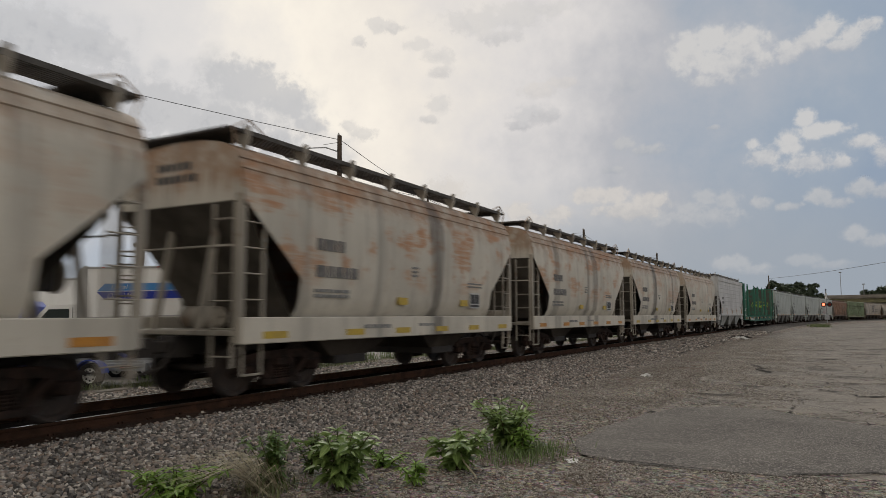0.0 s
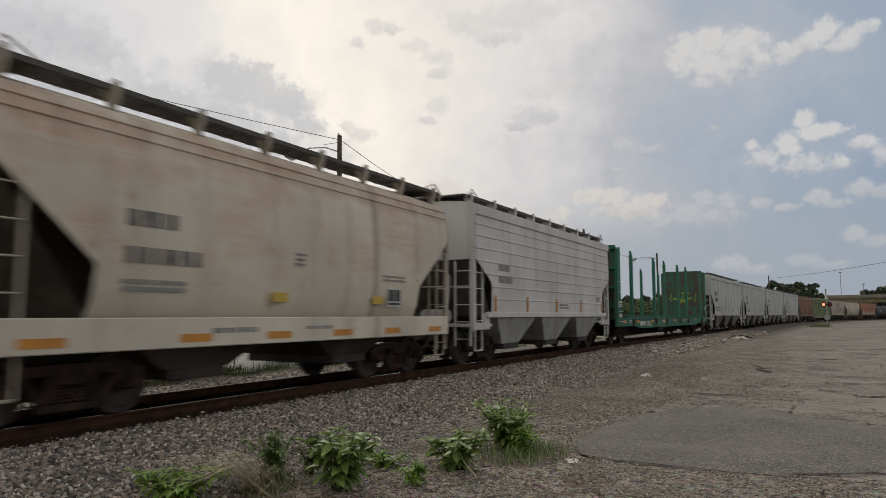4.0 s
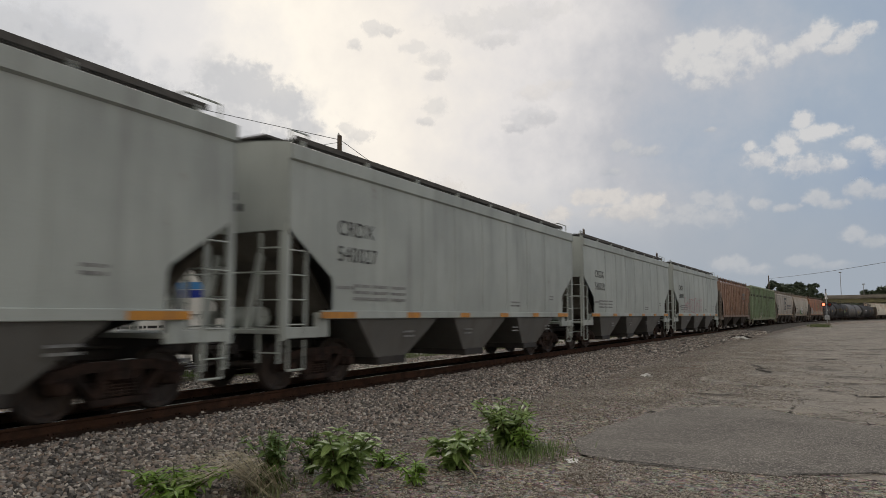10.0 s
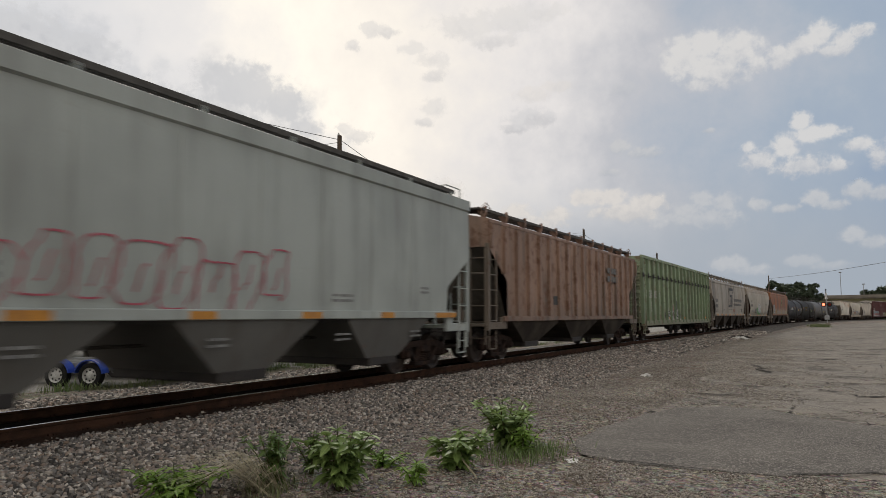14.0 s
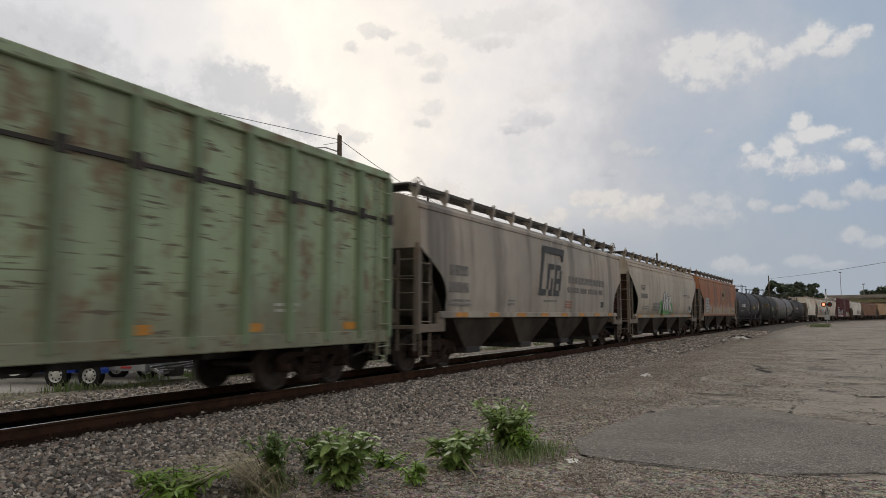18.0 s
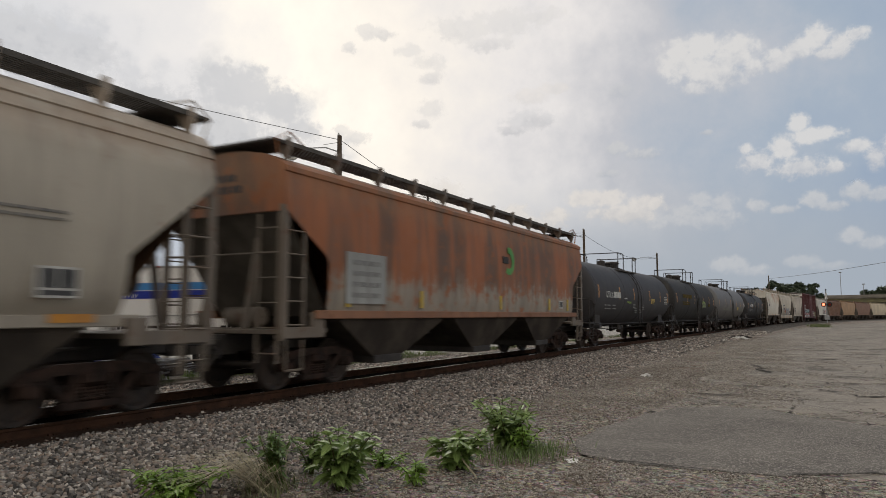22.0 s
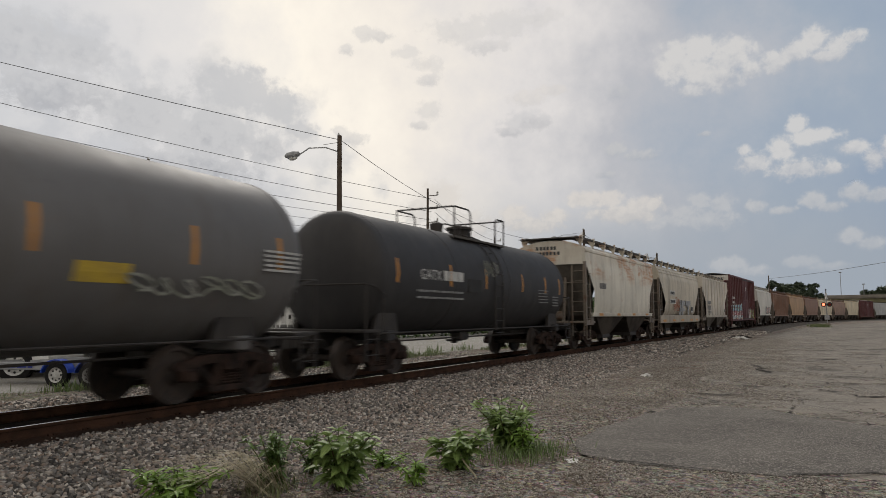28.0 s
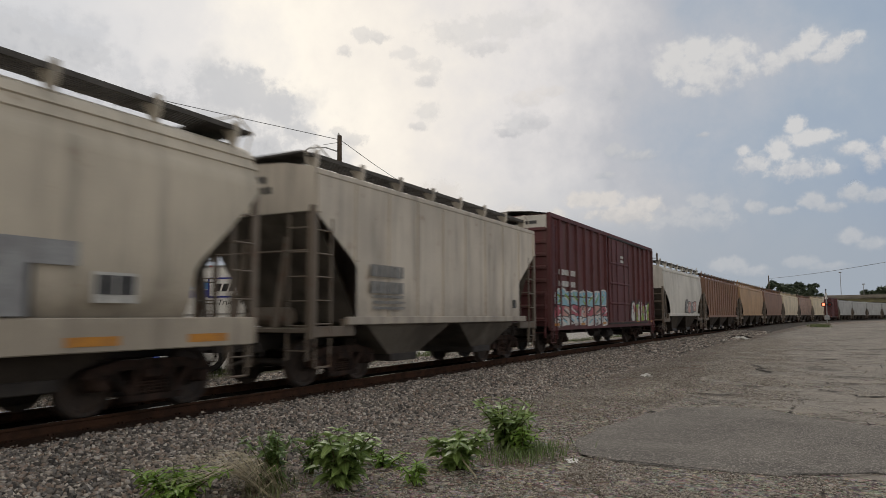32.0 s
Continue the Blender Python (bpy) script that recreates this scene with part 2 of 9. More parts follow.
def paint(name, base, rust=0.2, dirt=0.4, seed=0.0, rustc=(0.20, 0.075, 0.03), rough=0.55, high=None, streak=1.0, smear=0.0, bands=(), eave=0.0, scrape=0.0, grime=0.0, smear_low=1.7):
    """Old car paint: rust in patches and runs, dust and dark streaks that run down.
    high: (colour, height) of a second coat above that height, with a ragged edge.
    smear: thin orange washes of rust; bands: (place, half width, depth) of soot that ran down from the roof."""
    def build(k, vec):
        v = k.stretch(vec, 1, 1, 1, seed * 13.7)
        runs = k.noise(k.stretch(v, 1.6, 1.6, 0.16), 1.6, 5, 0.6)
        thin = k.noise(k.stretch(v, 7.0, 7.0, 0.22), 1.5, 4, 0.6)
        spots = k.noise(v, 2.6, 7, 0.68)
        broad = k.noise(v, 0.55, 3, 0.5)
        grain = k.noise(v, 55, 3, 0.6)
        col = base
        if high:
            z = k.add("ShaderNodeSeparateXYZ", {0: vec}).outputs[2]
            edge = k.math("ADD", z, k.math("MULTIPLY", k.math("SUBTRACT", thin, 0.5), 1.5))
            edge = k.math("ADD", edge, k.math("MULTIPLY", k.math("SUBTRACT", spots, 0.5), 1.2))
            coat = k.mix(k.ramp(k.noise(k.stretch(v, 0.9, 0.9, 0.07), 1.0, 4, 0.6), 0.42, 0.56), high[0], high[2])
            col = k.mix(k.ramp(edge, high[1] - 0.25, high[1] + 0.30), col, coat)
        fade = k.ramp(broad, 0.3, 0.7, 0.86, 1.08)
        col = k.mix(1.0, col, k.add("ShaderNodeCombineXYZ", {0: fade, 1: fade, 2: fade}).outputs[0], "MULTIPLY")
        if smear:
            wash = k.math("MULTIPLY", k.ramp(k.noise(k.stretch(v, 0.75, 0.75, 1.0), 1.0, 5, 0.6), 0.47, 0.60), k.ramp(k.noise(k.stretch(v, 0.6, 0.6, 6.0), 1.6, 4, 0.6), 0.36, 0.58, 0.3, 1.0))
            zz = k.add("ShaderNodeSeparateXYZ", {0: vec}).outputs[2]
            wash = k.math("MULTIPLY", wash, k.ramp(zz, smear_low, smear_low + 0.7))
            col = k.mix(k.math("MULTIPLY", wash, smear), col, (0.47, 0.215, 0.085))
        if eave:
            ze = k.add("ShaderNodeSeparateXYZ", {0: vec}).outputs[2]
            ze = k.math("ADD", ze, k.math("MULTIPLY", k.math("SUBTRACT", thin, 0.5), 0.9))
            col = k.mix(k.math("MULTIPLY", k.ramp(ze, 3.35, 3.85), k.ramp(spots, 0.32, 0.58, eave * 0.35, eave)), col, (0.30, 0.165, 0.085))
        if scrape:
            dash = k.ramp(k.noise(k.stretch(v, 1.5, 1.5, 11.0), 1.5, 3, 0.55), 0.60, 0.66)
            dash = k.math("MULTIPLY", dash, k.ramp(broad, 0.42, 0.56, 0.25, 1.0))
            col = k.mix(k.math("MULTIPLY", dash, scrape), col, (0.075, 0.045, 0.030))
        if grime:
            zg = k.add("ShaderNodeSeparateXYZ", {0: vec}).outputs[2]
            zg = k.math("ADD", zg, k.math("MULTIPLY", k.math("SUBTRACT", spots, 0.5), 1.6))
            col = k.mix(k.math("MULTIPLY", k.ramp(zg, 2.1, 1.1), grime), col, (0.16, 0.125, 0.10))
        for place, half, depth in bands:
            xx = k.add("ShaderNodeSeparateXYZ", {0: vec}).outputs[0]
            off = k.math("ABSOLUTE", k.math("ADD", k.math("SUBTRACT", xx, place), k.math("MULTIPLY", k.math("SUBTRACT", runs, 0.5), 0.9)))
            col = k.mix(k.math("MULTIPLY", k.ramp(off, half * 0.35, half, 1.0, 0.0), k.ramp(thin, 0.25, 0.6, depth * 0.6, depth)), col, (0.085, 0.075, 0.066))
        dust = k.ramp(runs, 0.46, 0.70, 0.0, dirt)
        col = k.mix(dust, col, (0.10, 0.088, 0.075))
        col = k.mix(k.ramp(thin, 0.55, 0.75, 0.0, dirt * 0.55 * streak), col, (0.065, 0.06, 0.055))
        f = k.math("MULTIPLY", k.ramp(spots, 0.64 - rust * 0.28, 0.76 - rust * 0.24), k.ramp(runs, 0.35, 0.55, 0.25, 1.0))
        col = k.mix(k.math("MULTIPLY", f, min(0.85, 0.3 + rust)), col, rustc)
        col = k.mix(k.ramp(grain, 0.3, 0.7, 0.0, 0.10), col, (0.05, 0.045, 0.04))
        return col, k.math("ADD", rough, k.math("MULTIPLY", spots, 0.25)), k.math("ADD", k.math("MULTIPLY", spots, 0.7), k.math("MULTIPLY", grain, 0.3))
    return material(name, base, rough, 0.0, build, (0.18, 0.01))


M_STEEL = mottled("grimy_steel", (0.045, 0.038, 0.033), (0.025, 0.021, 0.020), 3.0, 0.75)
M_BOGIE = mottled("rust_grimed_cast_steel", (0.056, 0.036, 0.029), (0.022, 0.018, 0.017), 5.0, 0.85)
M_WHEEL = mottled("wheel_steel", (0.055, 0.038, 0.030), (0.028, 0.023, 0.021), 6.0, 0.7)
M_RAILTOP = material("polished_rail_head", (0.55, 0.53, 0.50), 0.25, 1.0)
M_RAIL = mottled("rusty_rail", (0.075, 0.039, 0.025), (0.042, 0.025, 0.018), 4.0, 0.9)
M_TIE = mottled("weathered_timber", (0.085, 0.062, 0.048), (0.045, 0.036, 0.030), 6.0, 0.95)
M_DECK = mottled("dull_grating_steel", (0.135, 0.128, 0.12), (0.085, 0.08, 0.075), 5.0, 0.8)
M_NEARBLACK = mottled("near-black underframe steel", (0.018, 0.016, 0.015), (0.010, 0.009, 0.009), 3.0, 0.9)
# bay grime, its colour lowered further for the deep shade below the body
M_BAY = mottled("grimed_shade_dark_bay_steel", (0.082, 0.069, 0.057), (0.040, 0.034, 0.030), 1.2, 0.9)
# dusty sheet, toned down to include the shadow beneath the overhanging car ends
M_SLOPE = mottled("dusty_shade_dark_slope_sheet", (0.15, 0.135, 0.115), (0.075, 0.066, 0.058), 1.0, 0.9)
M_SLOPE2 = mottled("rust_stained_slope_sheet", (0.12, 0.068, 0.042), (0.06, 0.04, 0.03), 1.0, 0.9)
M_INK = mottled("black_stencil", (0.045, 0.045, 0.048), (0.075, 0.075, 0.075), 8.0, 0.7)
M_PALEINK = mottled("white_stencil", (0.62, 0.62, 0.60), (0.45, 0.45, 0.43), 6.0, 0.7)
M_FAINT = mottled("faded_grey_stencil", (0.20, 0.20, 0.20), (0.29, 0.29, 0.28), 8.0, 0.7)
M_AMBER = mottled("amber_reflective_tape", (0.62, 0.27, 0.03), (0.45, 0.20, 0.04), 5.0, 0.5)
M_YELLOW = mottled("yellow_tape", (0.60, 0.42, 0.05), (0.48, 0.34, 0.06), 5.0, 0.5)
M_HARD = paint("grimed_end_fittings", (0.185, 0.152, 0.120), 0.45, 0.55, 60, (0.13, 0.065, 0.038))

# ---- ground ----
def ground_z(x, y):
    """Level round the camera, rising a little to the level crossing far down the track."""
    t = np.clip((x - 45.0) / 65.0, 0, 1)
    return 0.28 * t * t * (3 - 2 * t)


def gravel_mix(k, vec, scale, dark, pale):
    """Chips of stone in two sizes, each chip with its own tone."""
    tones = []
    for s in (scale, scale * 2.1):
        v = k.add("ShaderNodeTexVoronoi", {"Scale": s})
        k.put(v.inputs["Vector"], vec)
        bw = k.add("ShaderNodeRGBToBW", {0: v.outputs["Color"]}).outputs[0]
        tones.append((k.math("POWER", bw, 1.6), v.outputs["Distance"], v.outputs["Color"]))
    f = k.ramp(k.noise(vec, scale * 0.35, 3), 0.40, 0.60)
    tone = k.math("ADD", k.math("MULTIPLY", tones[0][0], f), k.math("MULTIPLY", tones[1][0], k.math("SUBTRACT", 1.0, f)))
    gap = k.math("MULTIPLY", k.ramp(tones[0][1], 0.28, 0.62), f)
    col = k.mix(k.math("MULTIPLY", tone, 1.25), dark, pale)
    col = k.mix(0.22, col, k.mix(1.0, tones[0][2], pale, "MULTIPLY"))
    col = k.mix(k.math("MULTIPLY", gap, 0.75), col, tuple(c * 0.35 for c in dark))
    return col, k.math("SUBTRACT", tone, k.math("MULTIPLY", gap, 1.4))


def ground_build(k, vec):
    sep = k.add("ShaderNodeSeparateXYZ", {0: vec})
    y = sep.outputs[1]
    big, mid, grit = k.noise(vec, 0.45, 5), k.noise(vec, 2.2, 6, 0.62), k.noise(vec, 60, 5, 0.7)
    gravel, hg = gravel_mix(k, vec, 24.0, (0.125, 0.106, 0.088), (0.52, 0.46, 0.395))
    soil = k.mix(k.ramp(grit, 0.35, 0.65), (0.125, 0.102, 0.083), (0.25, 0.205, 0.168))
    soil = k.mix(k.ramp(mid, 0.50, 0.68, 0.0, 0.5), soil, (0.155, 0.105, 0.078))
    base = k.mix(k.ramp(k.math("ADD", big, k.math("MULTIPLY", k.math("SUBTRACT", mid, 0.5), 0.5)), 0.52, 0.64), gravel, soil)
    far = k.ramp(y, 13.2, 14.4)
    grass = k.mix(k.ramp(mid, 0.40, 0.60), (0.105, 0.105, 0.055), (0.055, 0.085, 0.028))
    base = k.mix(k.math("MULTIPLY", far, k.ramp(big, 0.40, 0.55, 0.25, 0.8)), base, grass)
    base = k.mix(k.ramp(y, 60, 90), base, (0.075, 0.095, 0.045))
    return base, 0.95, k.math("ADD", k.math("MULTIPLY", grit, 0.3), hg)


M_GROUND = material("gravelly_soil", (0.15, 0.12, 0.1), 0.95, 0, ground_build, (0.9, 0.02))


def make_ground():
    far = [-2500, -1200, -500, -200, -80, -30, -12, -4]
    xs = far + list(np.arange(-2, 26, 0.25)) + list(np.arange(26, 120, 2.0)) + [140, 180, 260, 400, 700, 1400, 3000]
    ys = far + list(np.arange(-3, 16, 0.25)) + [18, 22, 30, 45, 70, 120, 250, 600, 1400, 3000]
    g = Geo()
    rows = []
    for x in xs:
        row = []
        for y in ys:
            z = float(ground_z(x, y))
            if -3 < x < 40 and -4 < y < 16:
                z += 0.025 * noise.noise(Vector((x * 0.5, y * 0.5, 0))) + 0.012 * noise.noise(Vector((x * 2.2, y * 2.2, 3)))
            row.append((x, y, z))
        rows.append(row)
    ob = part("ground", g.sheet(rows), M_GROUND, smooth=True)
    tagged(ob, "gravelly brown soil ground with dirt and sparse grass", "ground", kind="structure")


make_ground()


def asphalt_build(dark, pale, worn):
    """Asphalt: bound grit; where it is worn the surface breaks up into loose chips and dark tar."""
    def build(k, vec):
        big, mid, grit = k.noise(vec, 0.30, 4), k.noise(vec, 1.7, 6, 0.62), k.noise(vec, 55, 4, 0.75)
        lay = k.noise(k.stretch(vec, 0.9, 0.5, 1), 1.0, 6, 0.65)
        col = k.mix(k.ramp(lay, 0.35, 0.65), dark, pale)
        col = k.mix(k.ramp(grit, 0.42, 0.64, 0.0, 0.55), col, tuple(c * 0.45 for c in dark))
        speck = k.add("ShaderNodeTexVoronoi", {"Scale": 75.0})
        k.put(speck.inputs["Vector"], vec)
        bw = k.add("ShaderNodeRGBToBW", {0: speck.outputs["Color"]}).outputs[0]
        col = k.mix(k.ramp(bw, 0.60, 0.80, 0.0, 0.75), col, tuple(min(0.5, c * 2.2) for c in pale))
        hgt = k.math("MULTIPLY", grit, 0.6)
        if worn:
            loose, hg = gravel_mix(k, vec, 22.0, (0.085, 0.073, 0.063), (0.46, 0.41, 0.355))
            sep = k.add("ShaderNodeSeparateXYZ", {0: vec})
            edge = k.math("ADD", k.ramp(sep.outputs[0], 9.4, 7.4, 0.0, 0.40), k.math("MULTIPLY", k.ramp(sep.outputs[1], -2.5, 2.2, 0.0, 0.16), k.ramp(sep.outputs[0], 60.0, 30.0)))
            m = k.math("ADD", k.math("ADD", big, k.math("MULTIPLY", k.math("SUBTRACT", mid, 0.5), 0.9)), edge)
            m = k.ramp(m, 0.55, 0.70)
            # worn pale top, patches where the binder shows dark, and a net of crazed cracks
            dusty = k.ramp(k.noise(vec, 0.42, 6, 0.62), 0.40, 0.62, 0.0, 0.75)
            col = k.mix(dusty, col, (0.265, 0.238, 0.205))
            tar = k.math("MULTIPLY", k.ramp(k.noise(k.stretch(vec, 1.0, 0.62, 1), 0.85, 8, 0.70), 0.525, 0.61), k.ramp(big, 0.36, 0.52, 0.35, 1.0))
            col = k.mix(k.math("MULTIPLY", tar, 0.70), col, (0.060, 0.054, 0.048))
            col = k.mix(k.math("MULTIPLY", m, 0.88), col, loose)
            bent = k.add("ShaderNodeVectorMath", {0: vec, 1: k.add("ShaderNodeTexNoise", {"Scale": 1.6, "Detail": 5.0}).outputs["Color"]}, operation="ADD").outputs[0]
            lines = None
            for size, wide in ((0.55, 0.016), (1.7, 0.030)):
                net = k.add("ShaderNodeTexVoronoi", {"Scale": size})
                net.feature = "DISTANCE_TO_EDGE"
                k.put(net.inputs["Vector"], bent)
                line = k.ramp(net.outputs["Distance"], wide * 0.25, wide, 1.0, 0.0)
                lines = line if lines is None else k.math("MAXIMUM", lines, k.math("MULTIPLY", line, k.ramp(k.noise(vec, 0.5, 4), 0.50, 0.58)))
            lines = k.math("MULTIPLY", lines, k.ramp(mid, 0.40, 0.55, 0.15, 1.0))
            col = k.mix(k.math("MULTIPLY", lines, 0.85), col, (0.030, 0.027, 0.025))
            hgt = k.math("ADD", k.math("SUBTRACT", hgt, k.math("MULTIPLY", k.math("ADD", tar, k.math("MULTIPLY", lines, 2.0)), 0.5)), k.math("MULTIPLY", hg, m))
        return col, 0.92, hgt
    return build


M_ASPHALT = material("old_grey_asphalt", (0.12, 0.11, 0.1), 0.9, 0, asphalt_build((0.150, 0.137, 0.120), (0.225, 0.206, 0.182), True), (0.6, 0.015))
M_PATCH = material("smooth_asphalt_patch", (0.10, 0.1, 0.1), 0.9, 0, asphalt_build((0.108, 0.099, 0.090), (0.160, 0.147, 0.132), False), (0.35, 0.008))
M_LOT = material("pale_concrete_lot", (0.3, 0.28, 0.25), 0.9, 0, asphalt_build((0.25, 0.235, 0.205), (0.33, 0.31, 0.27), False), (0.3, 0.01))
M_CRACK = mottled("dark_crumbled_asphalt", (0.040, 0.037, 0.034), (0.065, 0.058, 0.050), 6.0, 0.95)


def ragged_slab(name, outline, z, thick, mat, label, category, rough=0.12, step=0.25, seed=1):
    """A thin slab of ground cover with an uneven broken edge."""
    rnd = random.Random(seed)
    pts = []
    for (ax, ay), (bx, by) in zip(outline, outline[1:] + outline[:1]):
        n = max(1, min(220, int(math.hypot(bx - ax, by - ay) / step)))
        for i in range(n):
            t = i / n
            x, y = ax + (bx - ax) * t, ay + (by - ay) * t
            w = rough * (noise.noise(Vector((x * 1.3, y * 1.3, seed))) + 0.7 * noise.noise(Vector((x * 4.1, y * 4.1, seed))))
            pts.append((x + w + rnd.uniform(-0.02, 0.02), y + w + rnd.uniform(-0.02, 0.02)))
    b = bmesh.new()
    up = [b.verts.new((x, y, z(x, y) if callable(z) else z)) for x, y in pts]
    f = b.faces.new(up)
    f.normal_update()
    if f.normal.z < 0:
        f.normal_flip()
    out = bmesh.ops.extrude_edge_only(b, edges=b.edges[:])
    for v in out["geom"]:
        if isinstance(v, bmesh.types.BMVert):
            v.co.z -= thick
            v.co += Vector((v.co.x - sum(p[0] for p in pts) / len(pts), v.co.y - sum(p[1] for p in pts) / len(pts), 0)).normalized() * thick * 0.5
    bmesh.ops.triangulate(b, faces=[q for q in b.faces if len(q.verts) > 4])
    me = bpy.data.meshes.new(name)
    b.to_mesh(me)
    b.free()
    me.materials.append(mat)
    return tagged(part(name, me, None), label, category, kind="structure")


def lot_level(x, y):
    return float(ground_z(x, y)) + 0.018


ragged_slab("pavement", [(2.0, 0.3), (5.0, 1.0), (7.0, 1.7), (8.4, 2.2), (9.6, 2.75), (11.5, 2.4), (14.5, 2.1), (19, 2.0), (25, 2.4), (34, 2.6), (45, 2.6), (55, 1.8), (70, 0.2), (85, -1.6), (100, -4.2),
                         (115, -7.0), (140, -14), (150, -60), (60, -60), (10, -40), (2.0, -30), (1.0, -4)], lot_level, 0.03, M_ASPHALT,
            "old cracked grey asphalt yard with crumbling edge", "pavement", 0.30, 0.30, 3)
ragged_slab("asphalt_patch", [(9.32, 2.63), (8.75, 2.55), (8.25, 2.28), (8.02, 1.76), (7.97, 1.14), (8.0, 0.57), (8.12, 0.14), (8.5, -0.5), (8.74, -0.87), (9.2, -1.9), (10.6, -2.6), (11.9, -1.7), (12.6, -0.6), (13.4, 0.3), (13.6, 1.1), (13.1, 1.83), (12.0, 2.2), (10.5, 2.45)], 0.027, 0.008, M_PATCH,
            "smoother dark asphalt patch over the old yard", "pavement", 0.10, 0.12, 5)


# the service road beyond the track
def strip(name, s0, s1, offs, mat, label, category, zs, step=2.0):
    rows = [[on_track(s, o, z + (float(ground_z(on_track(s).x, 0)))) for o, z in zip(offs, zs)] for s in np.arange(s0, s1 + 0.1, step)]
    ob = part(name, Geo().sheet(rows), mat, smooth=False)
    return tagged(ob, label, category, kind="structure")


strip("service_road", -60, 150, (5.3, 6.2, 26.0, 26.1), M_LOT, "pale worn concrete yard road beyond the track", "road", (0.0, 0.03, 0.03, -0.02))


# ---- ballast and track ----
def stone_build(k, vec):
    rnd = k.add("ShaderNodeNewGeometry").outputs["Random Per Island"]
    n = k.noise(vec, 26, 4, 0.65)
    r = k.add("ShaderNodeValToRGB", {0: rnd})
    e = r.color_ramp.elements
    e[0].position, e[0].color = 0.0, (0.058, 0.055, 0.053, 1)
    e[1].position, e[1].color = 1.0, (0.60, 0.545, 0.48, 1)
    for p, c in ((0.3, (0.170, 0.157, 0.145, 1)), (0.55, (0.270, 0.247, 0.222, 1)), (0.72, (0.285, 0.214, 0.170, 1)), (0.86, (0.43, 0.395, 0.357, 1))):
        q = e.new(p)
        q.color = c
    col = k.mix(k.ramp(n, 0.45, 0.75, 0.0, 0.35), r.outputs[0], (0.095, 0.080, 0.068))
    return col, 0.9, n


M_STONE = material("crushed_granite", (0.2, 0.18, 0.16), 0.9, 0, stone_build, (0.4, 0.006))


def pebble_build(k, vec):
    """Fine dusty gravel, much the same tone as the ground that it lies on."""
    rnd = k.add("ShaderNodeNewGeometry").outputs["Random Per Island"]
    col = k.mix(rnd, (0.150, 0.132, 0.114), (0.43, 0.395, 0.35))
    return k.mix(k.ramp(k.noise(vec, 0.8, 4), 0.45, 0.62, 0.0, 0.35), col, (0.255, 0.222, 0.192)), 0.9, None


M_PEBBLE = material("dusty_gravel", (0.28, 0.25, 0.22), 0.9, 0, pebble_build)


def bed_build(k, vec):
    v = k.add("ShaderNodeTexVoronoi", {"Scale": 17.0})
    k.put(v.inputs["Vector"], vec)
    bw = k.add("ShaderNodeRGBToBW", {0: v.outputs["Color"]}).outputs[0]
    n = k.noise(vec, 1.2, 5)
    col = k.mix(bw, (0.050, 0.046, 0.042), (0.20, 0.185, 0.168))
    col = k.mix(k.ramp(n, 0.45, 0.65, 0.0, 0.5), col, (0.095, 0.068, 0.052))
    return col, 0.95, k.math("MULTIPLY", v.outputs["Distance"], -1.0)


M_BED = material("ballast_bed", (0.16, 0.14, 0.12), 0.95, 0, bed_build, (0.9, 0.04))
BED = [(-4.5, -0.03), (-3.9, 0.03), (-3.2, 0.07), (-2.4, 0.105), (-1.9, 0.125), (-1.4, 0.125), (-0.74, 0.10), (0.74, 0.10), (1.4, 0.125), (2.2, 0.10), (3.4, 0.02), (4.2, -0.04)]


strip("ballast_bed", -420, 600, [p[0] for p in BED], M_BED, "grey crushed stone ballast bed under the track", "ballast", [p[1] for p in BED], 2.0)


# oil stain and the train's shadow together, both put into this near-black colour
M_OILSHADE = mottled("oily_shade_black_ballast", (0.011, 0.010, 0.0095), (0.020, 0.017, 0.015), 3.0, 1.0, (0.9, 0.03), 22.0)
M_RUSTDUST = mottled("rust_brown_brake_dust", (0.060, 0.036, 0.025), (0.034, 0.023, 0.018), 2.0, 0.95, (0.9, 0.03), 20.0)
strip("oily_ballast", -420, 600, (-0.70, -0.66, 0.66, 0.70), M_OILSHADE, "oily ballast between the rails, coloured black with the train's shade", "ballast", (0.10, 0.150, 0.150, 0.10), 2.0)
strip("rusty_ballast", -420, 600, (-1.42, -1.18, -0.88, -0.80), M_RUSTDUST, "rust-brown dust strip along the rail", "ballast", (0.112, 0.138, 0.152, 0.10), 2.0)


